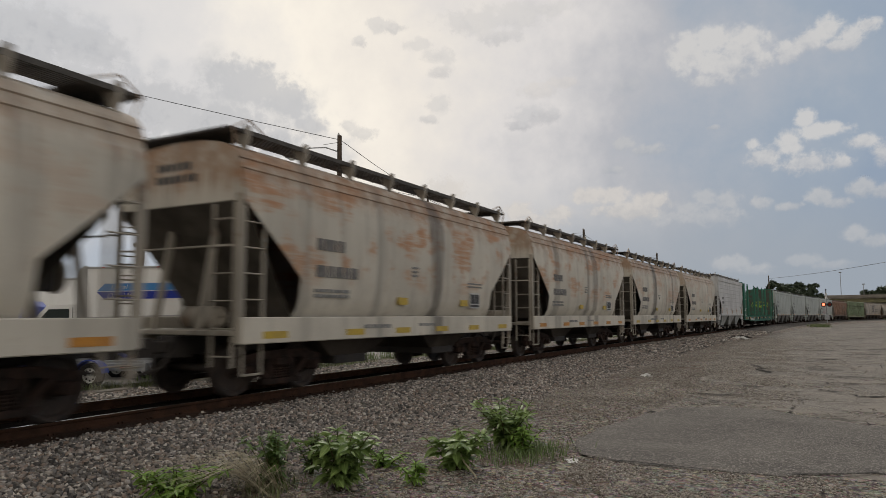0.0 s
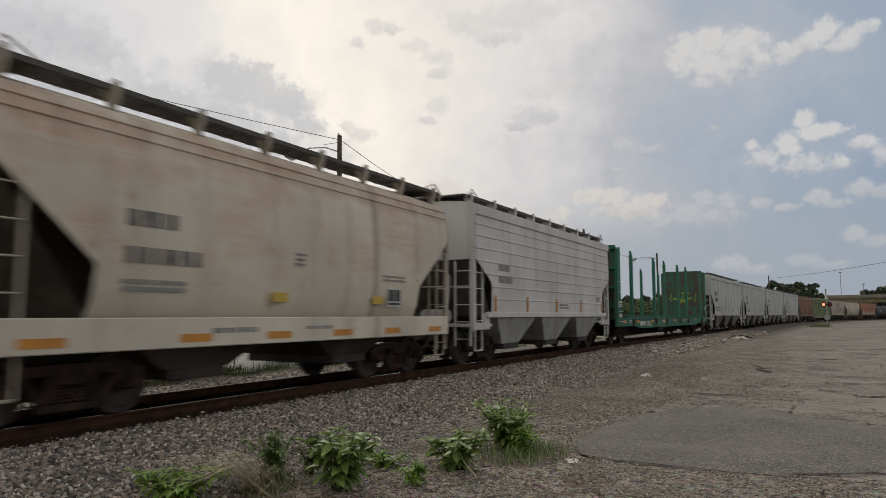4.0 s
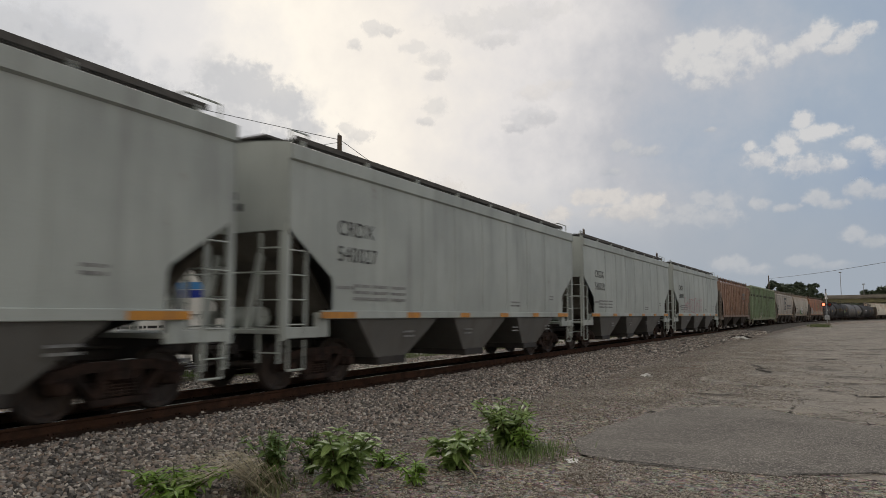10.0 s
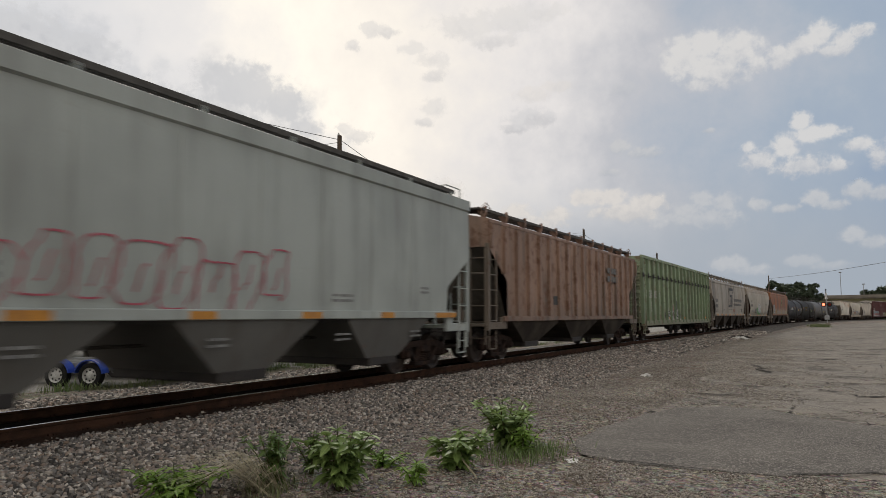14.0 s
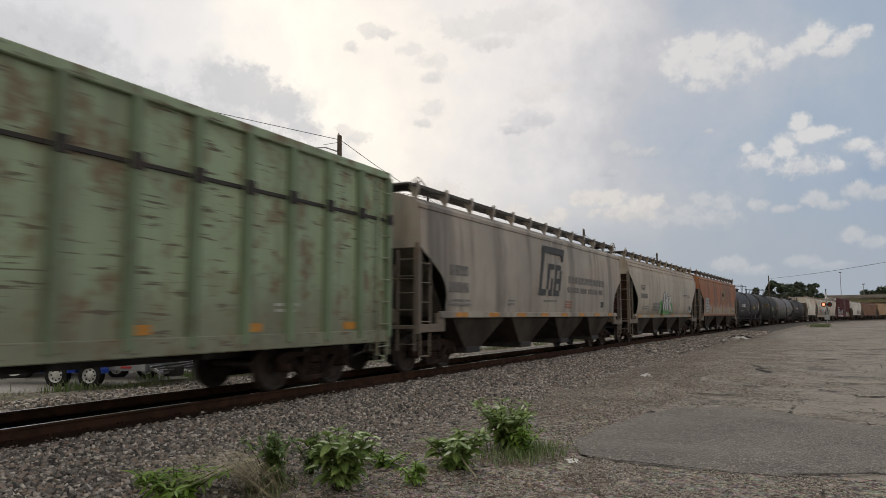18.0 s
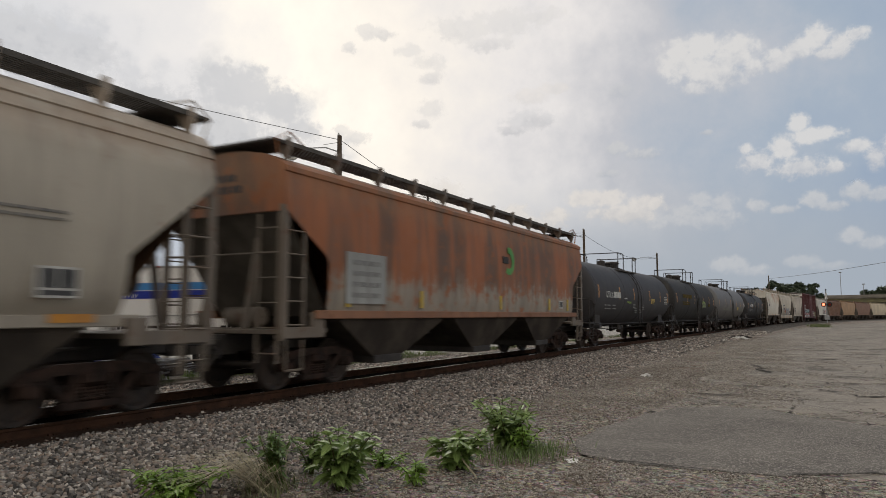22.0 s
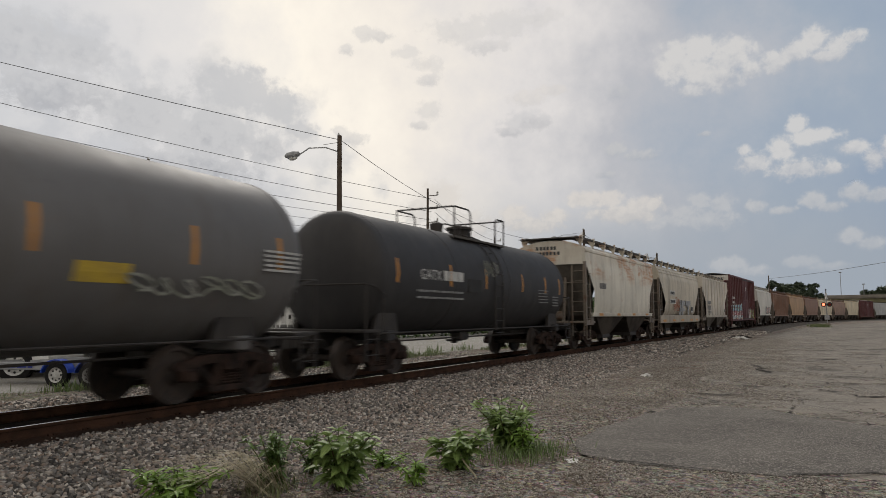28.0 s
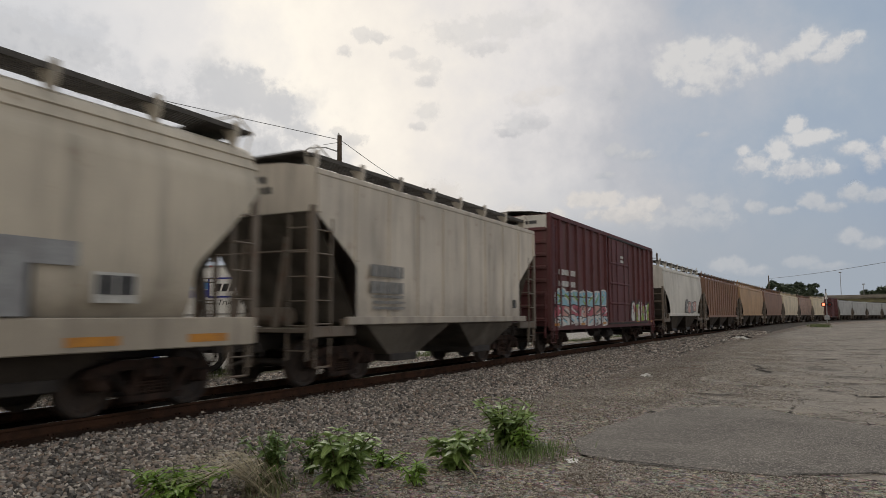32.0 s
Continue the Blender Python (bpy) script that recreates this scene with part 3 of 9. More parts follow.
def scatter_stones(name, places, sizes, label, flat=0.6, mat=None):
    """Many small broken stones in one mesh, each a shaken box of its own."""
    n = len(places)
    rs = np.random.RandomState(len(places) % 1000)
    cube = np.array([(x, y, z) for x in (-1, 1) for y in (-1, 1) for z in (-1, 1)], float)
    v = cube[None] * (1 + rs.uniform(-0.45, 0.25, (n, 8, 3)))
    v *= np.stack([rs.uniform(0.7, 1.25, n), rs.uniform(0.6, 1.0, n), rs.uniform(0.45, 0.9, n) * flat / 0.6], 1)[:, None] * sizes[:, None, None] * 0.5
    a, b, c = rs.uniform(0, 6.28, n), rs.normal(0, 0.45, n), rs.normal(0, 0.45, n)
    ca, sa, cb, sb, cc, sc = np.cos(a), np.sin(a), np.cos(b), np.sin(b), np.cos(c), np.sin(c)
    y1 = v[..., 1] * cb[:, None] - v[..., 2] * sb[:, None]
    z1 = v[..., 1] * sb[:, None] + v[..., 2] * cb[:, None]
    x1 = v[..., 0] * cc[:, None] + z1 * sc[:, None]
    z2 = -v[..., 0] * sc[:, None] + z1 * cc[:, None]
    out = np.stack([x1 * ca[:, None] - y1 * sa[:, None], x1 * sa[:, None] + y1 * ca[:, None], z2], -1) + places[:, None]
    quad = np.array([(0, 1, 3, 2), (4, 6, 7, 5), (0, 4, 5, 1), (2, 3, 7, 6), (0, 2, 6, 4), (1, 5, 7, 3)])
    faces = (quad[None] + (np.arange(n) * 8)[:, None, None]).reshape(-1, 4)
    me = bpy.data.meshes.new(name)
    me.vertices.add(n * 8)
    me.vertices.foreach_set("co", out.reshape(-1))
    me.loops.add(len(faces) * 4)
    me.loops.foreach_set("vertex_index", faces.reshape(-1))
    me.polygons.add(len(faces))
    me.polygons.foreach_set("loop_start", np.arange(len(faces)) * 4)
    me.update(calc_edges=True)
    me.validate()
    me.materials.append(mat or M_STONE)
    return tagged(part(name, me, None), label, "stones", kind="stuff")


def track_places(s0, s1, o0, o1, n, seed, lift=0.0):
    rs = np.random.RandomState(seed)
    s, o = rs.uniform(s0, s1, n), rs.uniform(o0, o1, n)
    a = np.interp(s, _S, _a)
    x, y = np.interp(s, _S, _x) + o * np.sin(a), np.interp(s, _S, _y) + o * np.cos(a)
    z = np.interp(o, [p[0] for p in BED], [p[1] for p in BED]) + ground_z(x, y) + lift + rs.uniform(-0.016, 0.022, n)
    return np.stack([x, y, np.maximum(z, ground_z(x, y) - 0.004)], 1), rs


def make_ballast():
    sets = [(1.5, 12, -4.7, -1.25, 44000, 0.041, 11), (12, 30, -4.6, -1.25, 40000, 0.050, 12), (30, 70, -4.3, -1.1, 12000, 0.10, 13), (2, 26, 0.95, 4.2, 15000, 0.066, 14), (1.5, 30, -1.30, -1.0, 1700, 0.045, 15)]
    ps, sz = [], []
    for s0, s1, o0, o1, n, size, seed in sets:
        p, rs = track_places(s0, s1, o0, o1, n, seed)
        ps.append(p)
        sz.append(size * rs.uniform(0.55, 1.45, n))
    scatter_stones("ballast_stones", np.concatenate(ps), np.concatenate(sz), "loose grey and brown crushed granite stones beside the track")
    # small flat gravel on the soil between ballast and pavement
    rs = np.random.RandomState(5)
    n = 90000
    x = 3.0 + 48 * rs.uniform(0, 1, n) ** 1.9
    y = 5.4 - 5.4 * rs.uniform(0, 1, n) ** 1.25 + rs.normal(0, 0.25, n)
    keep = (noise_keep(x, y) > rs.uniform(-0.55, 0.35, n)) & ~((x > 8.1) & (x < 15) & (y < 2.5 - np.abs(x - 9.5) * 0.12) & (rs.uniform(0, 1, n) > 0.04))
    x, y = x[keep], y[keep]
    n = 60000
    x2, y2 = rs.uniform(13, 56, n), 4.7 - 8.5 * rs.uniform(0, 1, n) ** 1.5
    keep = noise_keep(x2, y2) > rs.uniform(-0.5, 0.5, n) + np.clip((1.2 - y2) * 0.16, 0, 0.6)
    x, y = np.concatenate([x, x2[keep]]), np.concatenate([y, y2[keep]])
    n = 16000
    x3, y3 = rs.uniform(6.6, 8.2, n), rs.uniform(-1.5, 2.2, n)
    keep = noise_keep(x3 * 1.6, y3 * 1.6) > rs.uniform(-0.3, 0.7, n)
    x, y = np.concatenate([x, x3[keep]]), np.concatenate([y, y3[keep]])
    z = ground_z(x, y) + 0.006 + np.where((y < 2.6) & (x > 5.0), 0.016, 0.0)
    scatter_stones("gravel", np.stack([x, y, z], 1), rs.uniform(0.008, 0.030, len(x)) ** 1.0 * np.clip(0.62 + x / 24, 0.62, 1.4), "small pale gravel scattered over soil and asphalt", 0.35, M_PEBBLE)


def noise_keep(x, y):
    return np.array([noise.noise(Vector((a * 0.9, b * 0.9, 7.0))) + 0.5 * noise.noise(Vector((a * 2.7, b * 2.7, 2.0))) for a, b in zip(x, y)])


make_ballast()


def make_track():
    track = thing("railway_track", "single railway track with rusty rails and polished heads", "railway track", kind="structure")
    prof = [(-0.07, 0.0), (0.07, 0.0), (0.07, 0.016), (0.012, 0.035), (0.010, 0.125), (0.034, 0.138), (0.036, 0.165), (0.030, 0.172), (-0.030, 0.172), (-0.036, 0.165), (-0.034, 0.138), (-0.010, 0.125), (-0.012, 0.035), (-0.07, 0.016)]
    z0 = RAIL_Z - 0.174
    ss = list(np.arange(-420, -20, 5.0)) + list(np.arange(-20, 120, 1.0)) + list(np.arange(120, 601, 4.0))
    for o in (-0.755, 0.755):
        rows = [[on_track(s, o + p, z0 + h) for p, h in prof + prof[:1]] for s in ss]
        part("rail", Geo().sheet(rows), M_RAIL, track, smooth=False)
        rows = [[on_track(s, o + p, RAIL_Z - 0.001) for p in (-0.028, 0.028)] for s in ss]
        part("rail_head", Geo().sheet(rows), M_RAILTOP, track, "polished running surface")
    tie = Geo().box(-0.115, 0.115, -1.30, 1.30, -0.16, 0.0, 0.012).mesh("sleeper", M_TIE)
    plate = Geo().box(-0.10, 0.10, -0.18, 0.18, 0.0, 0.012).box(-0.05, -0.02, -0.12, -0.08, 0.012, 0.045).box(0.02, 0.05, -0.12, -0.08, 0.012, 0.045).box(-0.05, -0.02, 0.08, 0.12, 0.012, 0.045).mesh("tie_plate", M_RAIL)
    rnd = random.Random(4)
    for i in range(-12, 150):
        s = i * 0.52
        m = Matrix.Translation(on_track(s + rnd.uniform(-0.02, 0.02), rnd.uniform(-0.05, 0.05), 0.128)) @ Matrix.Rotation(track_turn(s) + rnd.uniform(-0.02, 0.02), 4, "Z")
        t = part("sleeper", tie, None, track, at=m)
        if i < 70:
            for o in (-0.755, 0.755):
                part("tie_plate", plate, None, t, at=pose(0, o, 0.0))


make_track()


# ---- poles, wires, lamps ----
M_POLE = mottled("weathered_pole_timber", (0.085, 0.066, 0.052), (0.13, 0.105, 0.085), 3.0, 0.95)
M_WIRE = material("dark_wire", (0.03, 0.03, 0.032), 0.6)
M_GALV = mottled("galvanised_steel", (0.38, 0.39, 0.40), (0.28, 0.29, 0.30), 4.0, 0.55, metal=0.4)
M_LAMPGLOW = material("lit_sodium_lamp", (1, 0.8, 0.5), 0.4, emit=((1.0, 0.74, 0.42), 40.0))
M_GLASSDULL = material("frosted_lamp_glass", (0.5, 0.5, 0.48), 0.3)


def pole(x, y, h, lean=0.0, arm=None, lit=False, r=0.15, name="utility_pole", label="weathered wooden utility pole with street lamp arm", steel=False):
    p = thing(name, label, "utility pole", "utility poles along the track", at=pose(x, y, float(ground_z(x, y))))
    mat = M_GALV if steel else M_POLE
    top = Vector((lean * h, 0, h))
    part("shaft", Geo().rod((0, 0, -0.3), top, r, 14, r * 0.68), mat, p, smooth=True)
    part("insulator", Geo().turned([(h, 0.05), (h + 0.10, 0.06), (h + 0.16, 0.035), (h + 0.2, 0.01)], 10, "z", (lean * h, 0.05, -0.05)), M_GLASSDULL, p)
    if arm:
        d = Vector((arm[0], arm[1], 0))
        e = d.normalized()
        a = top + Vector((0, 0, -0.75))
        pts = [a, a + d * 0.35 + Vector((0, 0, 0.18)), a + d * 0.75 + Vector((0, 0, 0.12)), a + d + Vector((0, 0, -0.22))]
        part("lamp_arm", Geo().pipe(pts, 0.03, 7), M_GALV, p)
        part("arm_brace", Geo().pipe([top + Vector((0, 0, -0.30)), a + d * 0.40 + Vector((0, 0, 0.30))], 0.012, 5), M_GALV, p)
        head = Geo().turned([(-0.30, 0.03), (-0.26, 0.11), (0.0, 0.16), (0.26, 0.13), (0.36, 0.06), (0.38, 0.01)], 14, "x")
        lamp = part("lamp_head", head, M_GALV, p, smooth=True, at=Matrix.Translation(pts[-1] + e * 0.25) @ Matrix.Rotation(math.atan2(d.y, d.x), 4, "Z") @ Matrix.Rotation(radians(14), 4, "Y"))
        part("lamp_glass", Geo().turned([(-0.20, 0.02), (-0.14, 0.075), (0.0, 0.11), (0.14, 0.08), (0.2, 0.02)], 12, "x", (0.04, 0, -0.15)), M_LAMPGLOW if lit else M_GLASSDULL, lamp, "glowing lamp glass" if lit else "")
    return p


def wire(a, b, sag, r=0.012, n=14, name="overhead_wire"):
    a, b = Vector(a), Vector(b)
    pts = [a.lerp(b, i / n) - Vector((0, 0, sag * 4 * (i / n) * (1 - i / n))) for i in range(n + 1)]
    return tagged(part(name, Geo().tube(pts, r, 5), M_WIRE), "thin dark overhead wire between poles", "wire", "overhead wires")


pole(24.9, 17.7, 9.75, -0.02, (-1.1, 1.4), label="leaning wooden utility pole with unlit street lamp arm")
pole(62.4, 16.68, 9.6, 0.0, (-2.6, 1.9), True, label="wooden utility pole with glowing street lamp")
pole(93.2, 15.1, 9.6, 0.0, (-3.0, 2.2), label="wooden utility pole with unlit street lamp arm")
pole(156.4, 3.05, 9.5, 0.0, label="far wooden utility pole beyond the train")
pole(30.5, 37.5, 12.0, 0.025, label="dark wooden utility pole with two floodlights")
for side in (-1, 1):
    f = thing("floodlight", "small grey floodlight clamped to a wooden pole", "floodlight", "floodlights on the pole", at=pose(30.6, 37.5 + side * 0.05, 6.0))
    part("bracket", Geo().pipe([(0, 0, 0), (0.15, side * 0.5, -0.05), (0.15, side * 0.55, 0.25)], 0.03, 6), M_STEEL, f)
    part("lamp_body", Geo().turned([(-0.05, 0.02), (0, 0.10), (0.25, 0.16), (0.30, 0.14), (0.30, 0.01)], 12, "y", (0.15, side * 0.55, 0.3)), M_STEEL, f, smooth=True)
W1 = (24.72, 17.65, 9.55)
wire(W1, (62.4, 16.68, 9.2), 2.1, 0.014)
wire((62.4, 16.68, 9.2), (93.2, 15.1, 9.3), 1.0, 0.016)
wire(W1, (-3.5, 60.0, 21.5), 0.55, 0.014)
wire((156.4, 3.05, 9.2), (75, -14, 7.6), 0.35, 0.03)

# tall transmission poles with short arms
def transmission_pole(x, y, h):
    p = thing("transmission_pole", "tall slim power pole with short stacked arms", "power pole", "transmission poles", at=pose(x, y, 0))
    part("shaft", Geo().rod((0, 0, -0.5), (0, 0, h), 0.28, 12, 0.14), M_POLE, p, smooth=True)
    for i, z in enumerate((h - 1.0, h - 2.8, h - 4.6)):
        arm = part("cross_arm", Geo().rod((0, 0, z), (0.7, -1.1, z + 0.12), 0.06, 6), M_POLE, p)
        part("insulator", Geo().turned([(0, 0.10), (0.12, 0.16), (0.24, 0.10), (0.36, 0.16), (0.5, 0.06)], 8, "z", (0.7, -1.1, z + 0.12)), M_GLASSDULL, arm)


transmission_pole(79.5, 42.4, 18.6)
transmission_pole(139.2, 57.3, 19.0)
for i, (far, close) in enumerate(((16.85, 23.87), (15.13, 21.28), (14.01, 18.86))):
    wire((79.0, 41.6, far + 0.2), (10.0, 84.7, close + 3.2), 0.9, 0.03)
    wire((79.6, 41.4, far + 0.2), (139.9, 56.2, 17.9 - 1.8 * i), 1.2, 0.03)
for z0, z1 in ((17.56, 13.26), (15.89, 12.37), (14.70, 11.41)):
    wire((77.7, 41.4, z1), (10.0, 83.4, z0 + 2.0), 0.7, 0.024)

# ---- leaves ----
def leaf_build(a, b, c):
    def build(k, vec):
        rnd = k.add("ShaderNodeNewGeometry").outputs["Random Per Island"]
        col = k.mix(rnd, a, b)
        col = k.mix(k.ramp(k.noise(vec, 0.7, 3), 0.45, 0.65, 0.0, 0.6), col, c)
        return col, 0.55, None
    return build


M_LEAF = material("dark_tree_leaves", (0.04, 0.07, 0.02), 0.55, 0, leaf_build((0.048, 0.080, 0.030), (0.095, 0.130, 0.050), (0.058, 0.090, 0.034)))
M_HEDGE = material("hedge_leaves", (0.05, 0.09, 0.03), 0.55, 0, leaf_build((0.050, 0.088, 0.025), (0.105, 0.155, 0.048), (0.060, 0.10, 0.030)))
M_FARLEAF = material("far_dark_leaves", (0.03, 0.05, 0.02), 0.6, 0, leaf_build((0.034, 0.052, 0.030), (0.070, 0.092, 0.050), (0.045, 0.066, 0.036)))
M_BARK = mottled("grey_brown_bark", (0.085, 0.068, 0.052), (0.05, 0.042, 0.034), 5.0, 0.95)


def leaf_cloud(name, centres, radii, per, size, mat, seed, squash=0.8):
    """Small folded leaf sprays set on the shells of many uneven clumps."""
    rs = np.random.RandomState(seed)
    cs = np.repeat(np.array(centres, float), per, 0)
    rr = np.repeat(np.array(radii, float), per)
    n = len(cs)
    d = rs.normal(size=(n, 3))
    d /= np.linalg.norm(d, axis=1)[:, None]
    p = cs + d * (rr * rs.uniform(0.55, 1.08, n) ** 0.6)[:, None] * np.array([1, 1, squash])
    u = rs.normal(size=(n, 3))
    u /= np.linalg.norm(u, axis=1)[:, None]
    w = np.cross(u, d + rs.normal(0, 0.5, (n, 3)))
    w /= np.linalg.norm(w, axis=1)[:, None] + 1e-6
    sz = size * rs.uniform(0.55, 1.35, n)[:, None]
    nn = np.cross(u, w)
    v = np.stack([p - u * sz, p + w * sz * 0.5 + nn * sz * 0.15, p + u * sz, p - w * sz * 0.5 + nn * sz * 0.15], 1)
    me = bpy.data.meshes.new(name)
    me.vertices.add(n * 4)
    me.vertices.foreach_set("co", v.reshape(-1))
    idx = (np.array([0, 1, 2, 0, 2, 3])[None] + (np.arange(n) * 4)[:, None]).reshape(-1)
    me.loops.add(n * 6)
    me.loops.foreach_set("vertex_index", idx)
    me.polygons.add(n * 2)
    me.polygons.foreach_set("loop_start", np.arange(n * 2) * 3)
    me.update(calc_edges=True)
    me.validate()
    me.materials.append(mat)
    return me


def tree(x, y, h, w, seed, label, leaves=9000, size=0.22, mat=None, low=0.28):
    rnd = random.Random(seed)
    t = thing("tree", label, "tree", "trees beyond the track", at=pose(x, y, float(ground_z(x, y))))
    g = Geo().rod((0, 0, -0.3), (0.1, 0, h * 0.30), w * 0.045, 10, w * 0.032).rod((0.1, 0, h * 0.30), (0.0, 0.2, h * 0.72), w * 0.032, 8, w * 0.010)
    part("trunk", g, M_BARK, t, smooth=True)
    cs, rr = [], []
    for i in range(16):
        a, z = rnd.uniform(0, 6.28), rnd.uniform(low, 0.93) * h
        reach = w * 0.5 * (1 - abs(z / h - 0.58) ** 1.4 * 2.0) * rnd.uniform(0.45, 1.0)
        c = (math.cos(a) * reach, math.sin(a) * reach, z)
        part("limb", Geo().rod((0.05, 0.05, z * 0.62), c, w * 0.014, 6, w * 0.004), M_BARK, t)
        for j in range(4):
            cs.append((c[0] + rnd.gauss(0, w * 0.07), c[1] + rnd.gauss(0, w * 0.07), c[2] + rnd.gauss(0, h * 0.045)))
            rr.append(w * rnd.uniform(0.06, 0.14))
    part("crown", leaf_cloud("crown", cs, rr, leaves // len(cs), size, mat or M_LEAF, seed), None, t)
    return t


tree(47.8, 33.1, 9.4, 8.6, 3, "dark green broad-crowned tree beyond the yard", 15000, 0.24)
tree(45.0, 36.2, 7.6, 6.0, 5, "dark green tree behind the white truck", 8000, 0.24)
tree(68.0, 40.0, 6.4, 6.5, 6, "lower rounded green tree among the hedge", 7000, 0.26)
for i, (d, px, h, w) in enumerate(((235, 6.8, 10.6, 5), (236, 2.6, 11.6, 7), (234, -0.6, 11.9, 7.5), (237, -3.4, 11.4, 7), (233, -5.8, 10.6, 6), (236, -7.6, 9.4, 5), (235, 0.8, 9.0, 9), (330, -28.0, 11.6, 9), (328, -33.0, 12.6, 9), (332, -38.0, 13.8, 11))):
    tree(d, px, h, w, 20 + i, "far dark green tree beyond the crossing", 5000, 0.5, M_FARLEAF, low=0.10)


def hedge(name, pts, h, depth, seed, label, per=90, size=0.2, mat=None):
    rnd = random.Random(seed)
    cs, rr = [], []
    for (ax, ay), (bx, by) in zip(pts, pts[1:]):
        n = int(math.hypot(bx - ax, by - ay) / 0.55)
        for i in range(n):
            f = i / n
            x, y = ax + (bx - ax) * f, ay + (by - ay) * f
            top = h * (0.80 + 0.30 * noise.noise(Vector((x * 0.22, y * 0.22, seed))) + 0.14 * noise.noise(Vector((x * 0.9, y * 0.9, seed))))
            for j in range(6):
                cs.append((x + rnd.gauss(0, 0.4), y + rnd.uniform(-depth, depth), float(ground_z(x, y)) + top * rnd.uniform(0.12, 0.95)))
                rr.append(rnd.uniform(0.4, 0.85))
    return tagged(part(name, leaf_cloud(name, cs, rr, per, size, mat or M_HEDGE, seed), None), label, "shrubs", kind="stuff")


hedge("shrub_row", [(33, 27), (45, 25.5), (60, 25), (82, 24), (110, 19)], 3.9, 1.6, 9, "dense green shrubs beyond the yard road", 60, 0.17)
hedge("far_woods", [(210, 60), (300, 20), (330, -30), (345, -70), (350, -130)], 8.5, 6, 10, "far dark line of woods behind the overpass", 26, 0.8, M_FARLEAF)
hedge("far_scrub", [(170, 12), (215, -4), (240, -20), (250, -45)], 3.2, 3, 12, "green scrub below the overpass", 30, 0.5)

# ---- overpass ----
M_CONC = mottled("stained_concrete", (0.30, 0.275, 0.235), (0.22, 0.20, 0.17), 0.35, 0.9, fine=6.0)
M_GIRDER = mottled("dull_ochre_girder_paint", (0.22, 0.205, 0.10), (0.17, 0.16, 0.09), 0.5, 0.7, fine=6.0)


def overpass():
    o = thing("overpass", "concrete road overpass with ochre steel girders", "bridge", kind="structure")
    a, b = Vector((299, 18, 0)), Vector((245, -110, 0))
    d = (b - a).normalized()
    q = Vector((-d.y, d.x, 0))
    span = (b - a).length
    m = Matrix.Translation(a) @ Matrix.Rotation(math.atan2(d.y, d.x), 4, "Z")
    part("deck", Geo().box(0, span, -5, 5, 7.3, 7.7), M_CONC, o, at=m)
    for y in (-5, 5):
        part("parapet", Geo().box(0, span, y - 0.2, y + 0.2, 7.6, 8.6), M_CONC, o, at=m)
    for y in (-4.2, -1.4, 1.4, 4.2):
        part("girder", Geo().box(0, span, y - 0.2, y + 0.2, 5.9, 7.3), M_GIRDER, o, at=m)
    for i in range(7):
        x = 18 + i * 30
        part("pier_cap", Geo().box(x - 0.6, x + 0.6, -4.8, 4.8, 5.0, 5.9), M_CONC, o, at=m)
        for y in (-3, 3):
            part("pier", Geo().rod((x, y, -0.3), (x, y, 5.0), 0.55, 12), M_CONC, o, smooth=True, at=m)
    for x, top in ((37.0, 17.2), (44.5, 12.6)):
        mast = thing("lamp_mast", "tall slim light mast rising behind the overpass", "street lamp", "masts at the overpass", at=m @ pose(x, 5.6, 0))
        part("shaft", Geo().rod((0, 0, -0.3), (0, 0, top), 0.16, 8, 0.09), M_GALV, mast)
        part("lamp_head", Geo().box(-0.4, 0.4, -0.3, 0.3, top - 0.1, top + 0.25, 0.05), M_GALV, mast)


overpass()

# ---- crossing signal ----
M_RED = material("lit_red_lens", (0.8, 0.05, 0.03), 0.3, emit=((1.0, 0.10, 0.05), 6.0))
M_REDOFF = material("unlit_red_lens", (0.35, 0.03, 0.02), 0.25)
M_SIGBLACK = material("black_signal_paint", (0.02, 0.02, 0.02), 0.6)
M_SIGN = mottled("white_sign_paint", (0.7, 0.7, 0.68), (0.6, 0.6, 0.58), 3.0, 0.6)


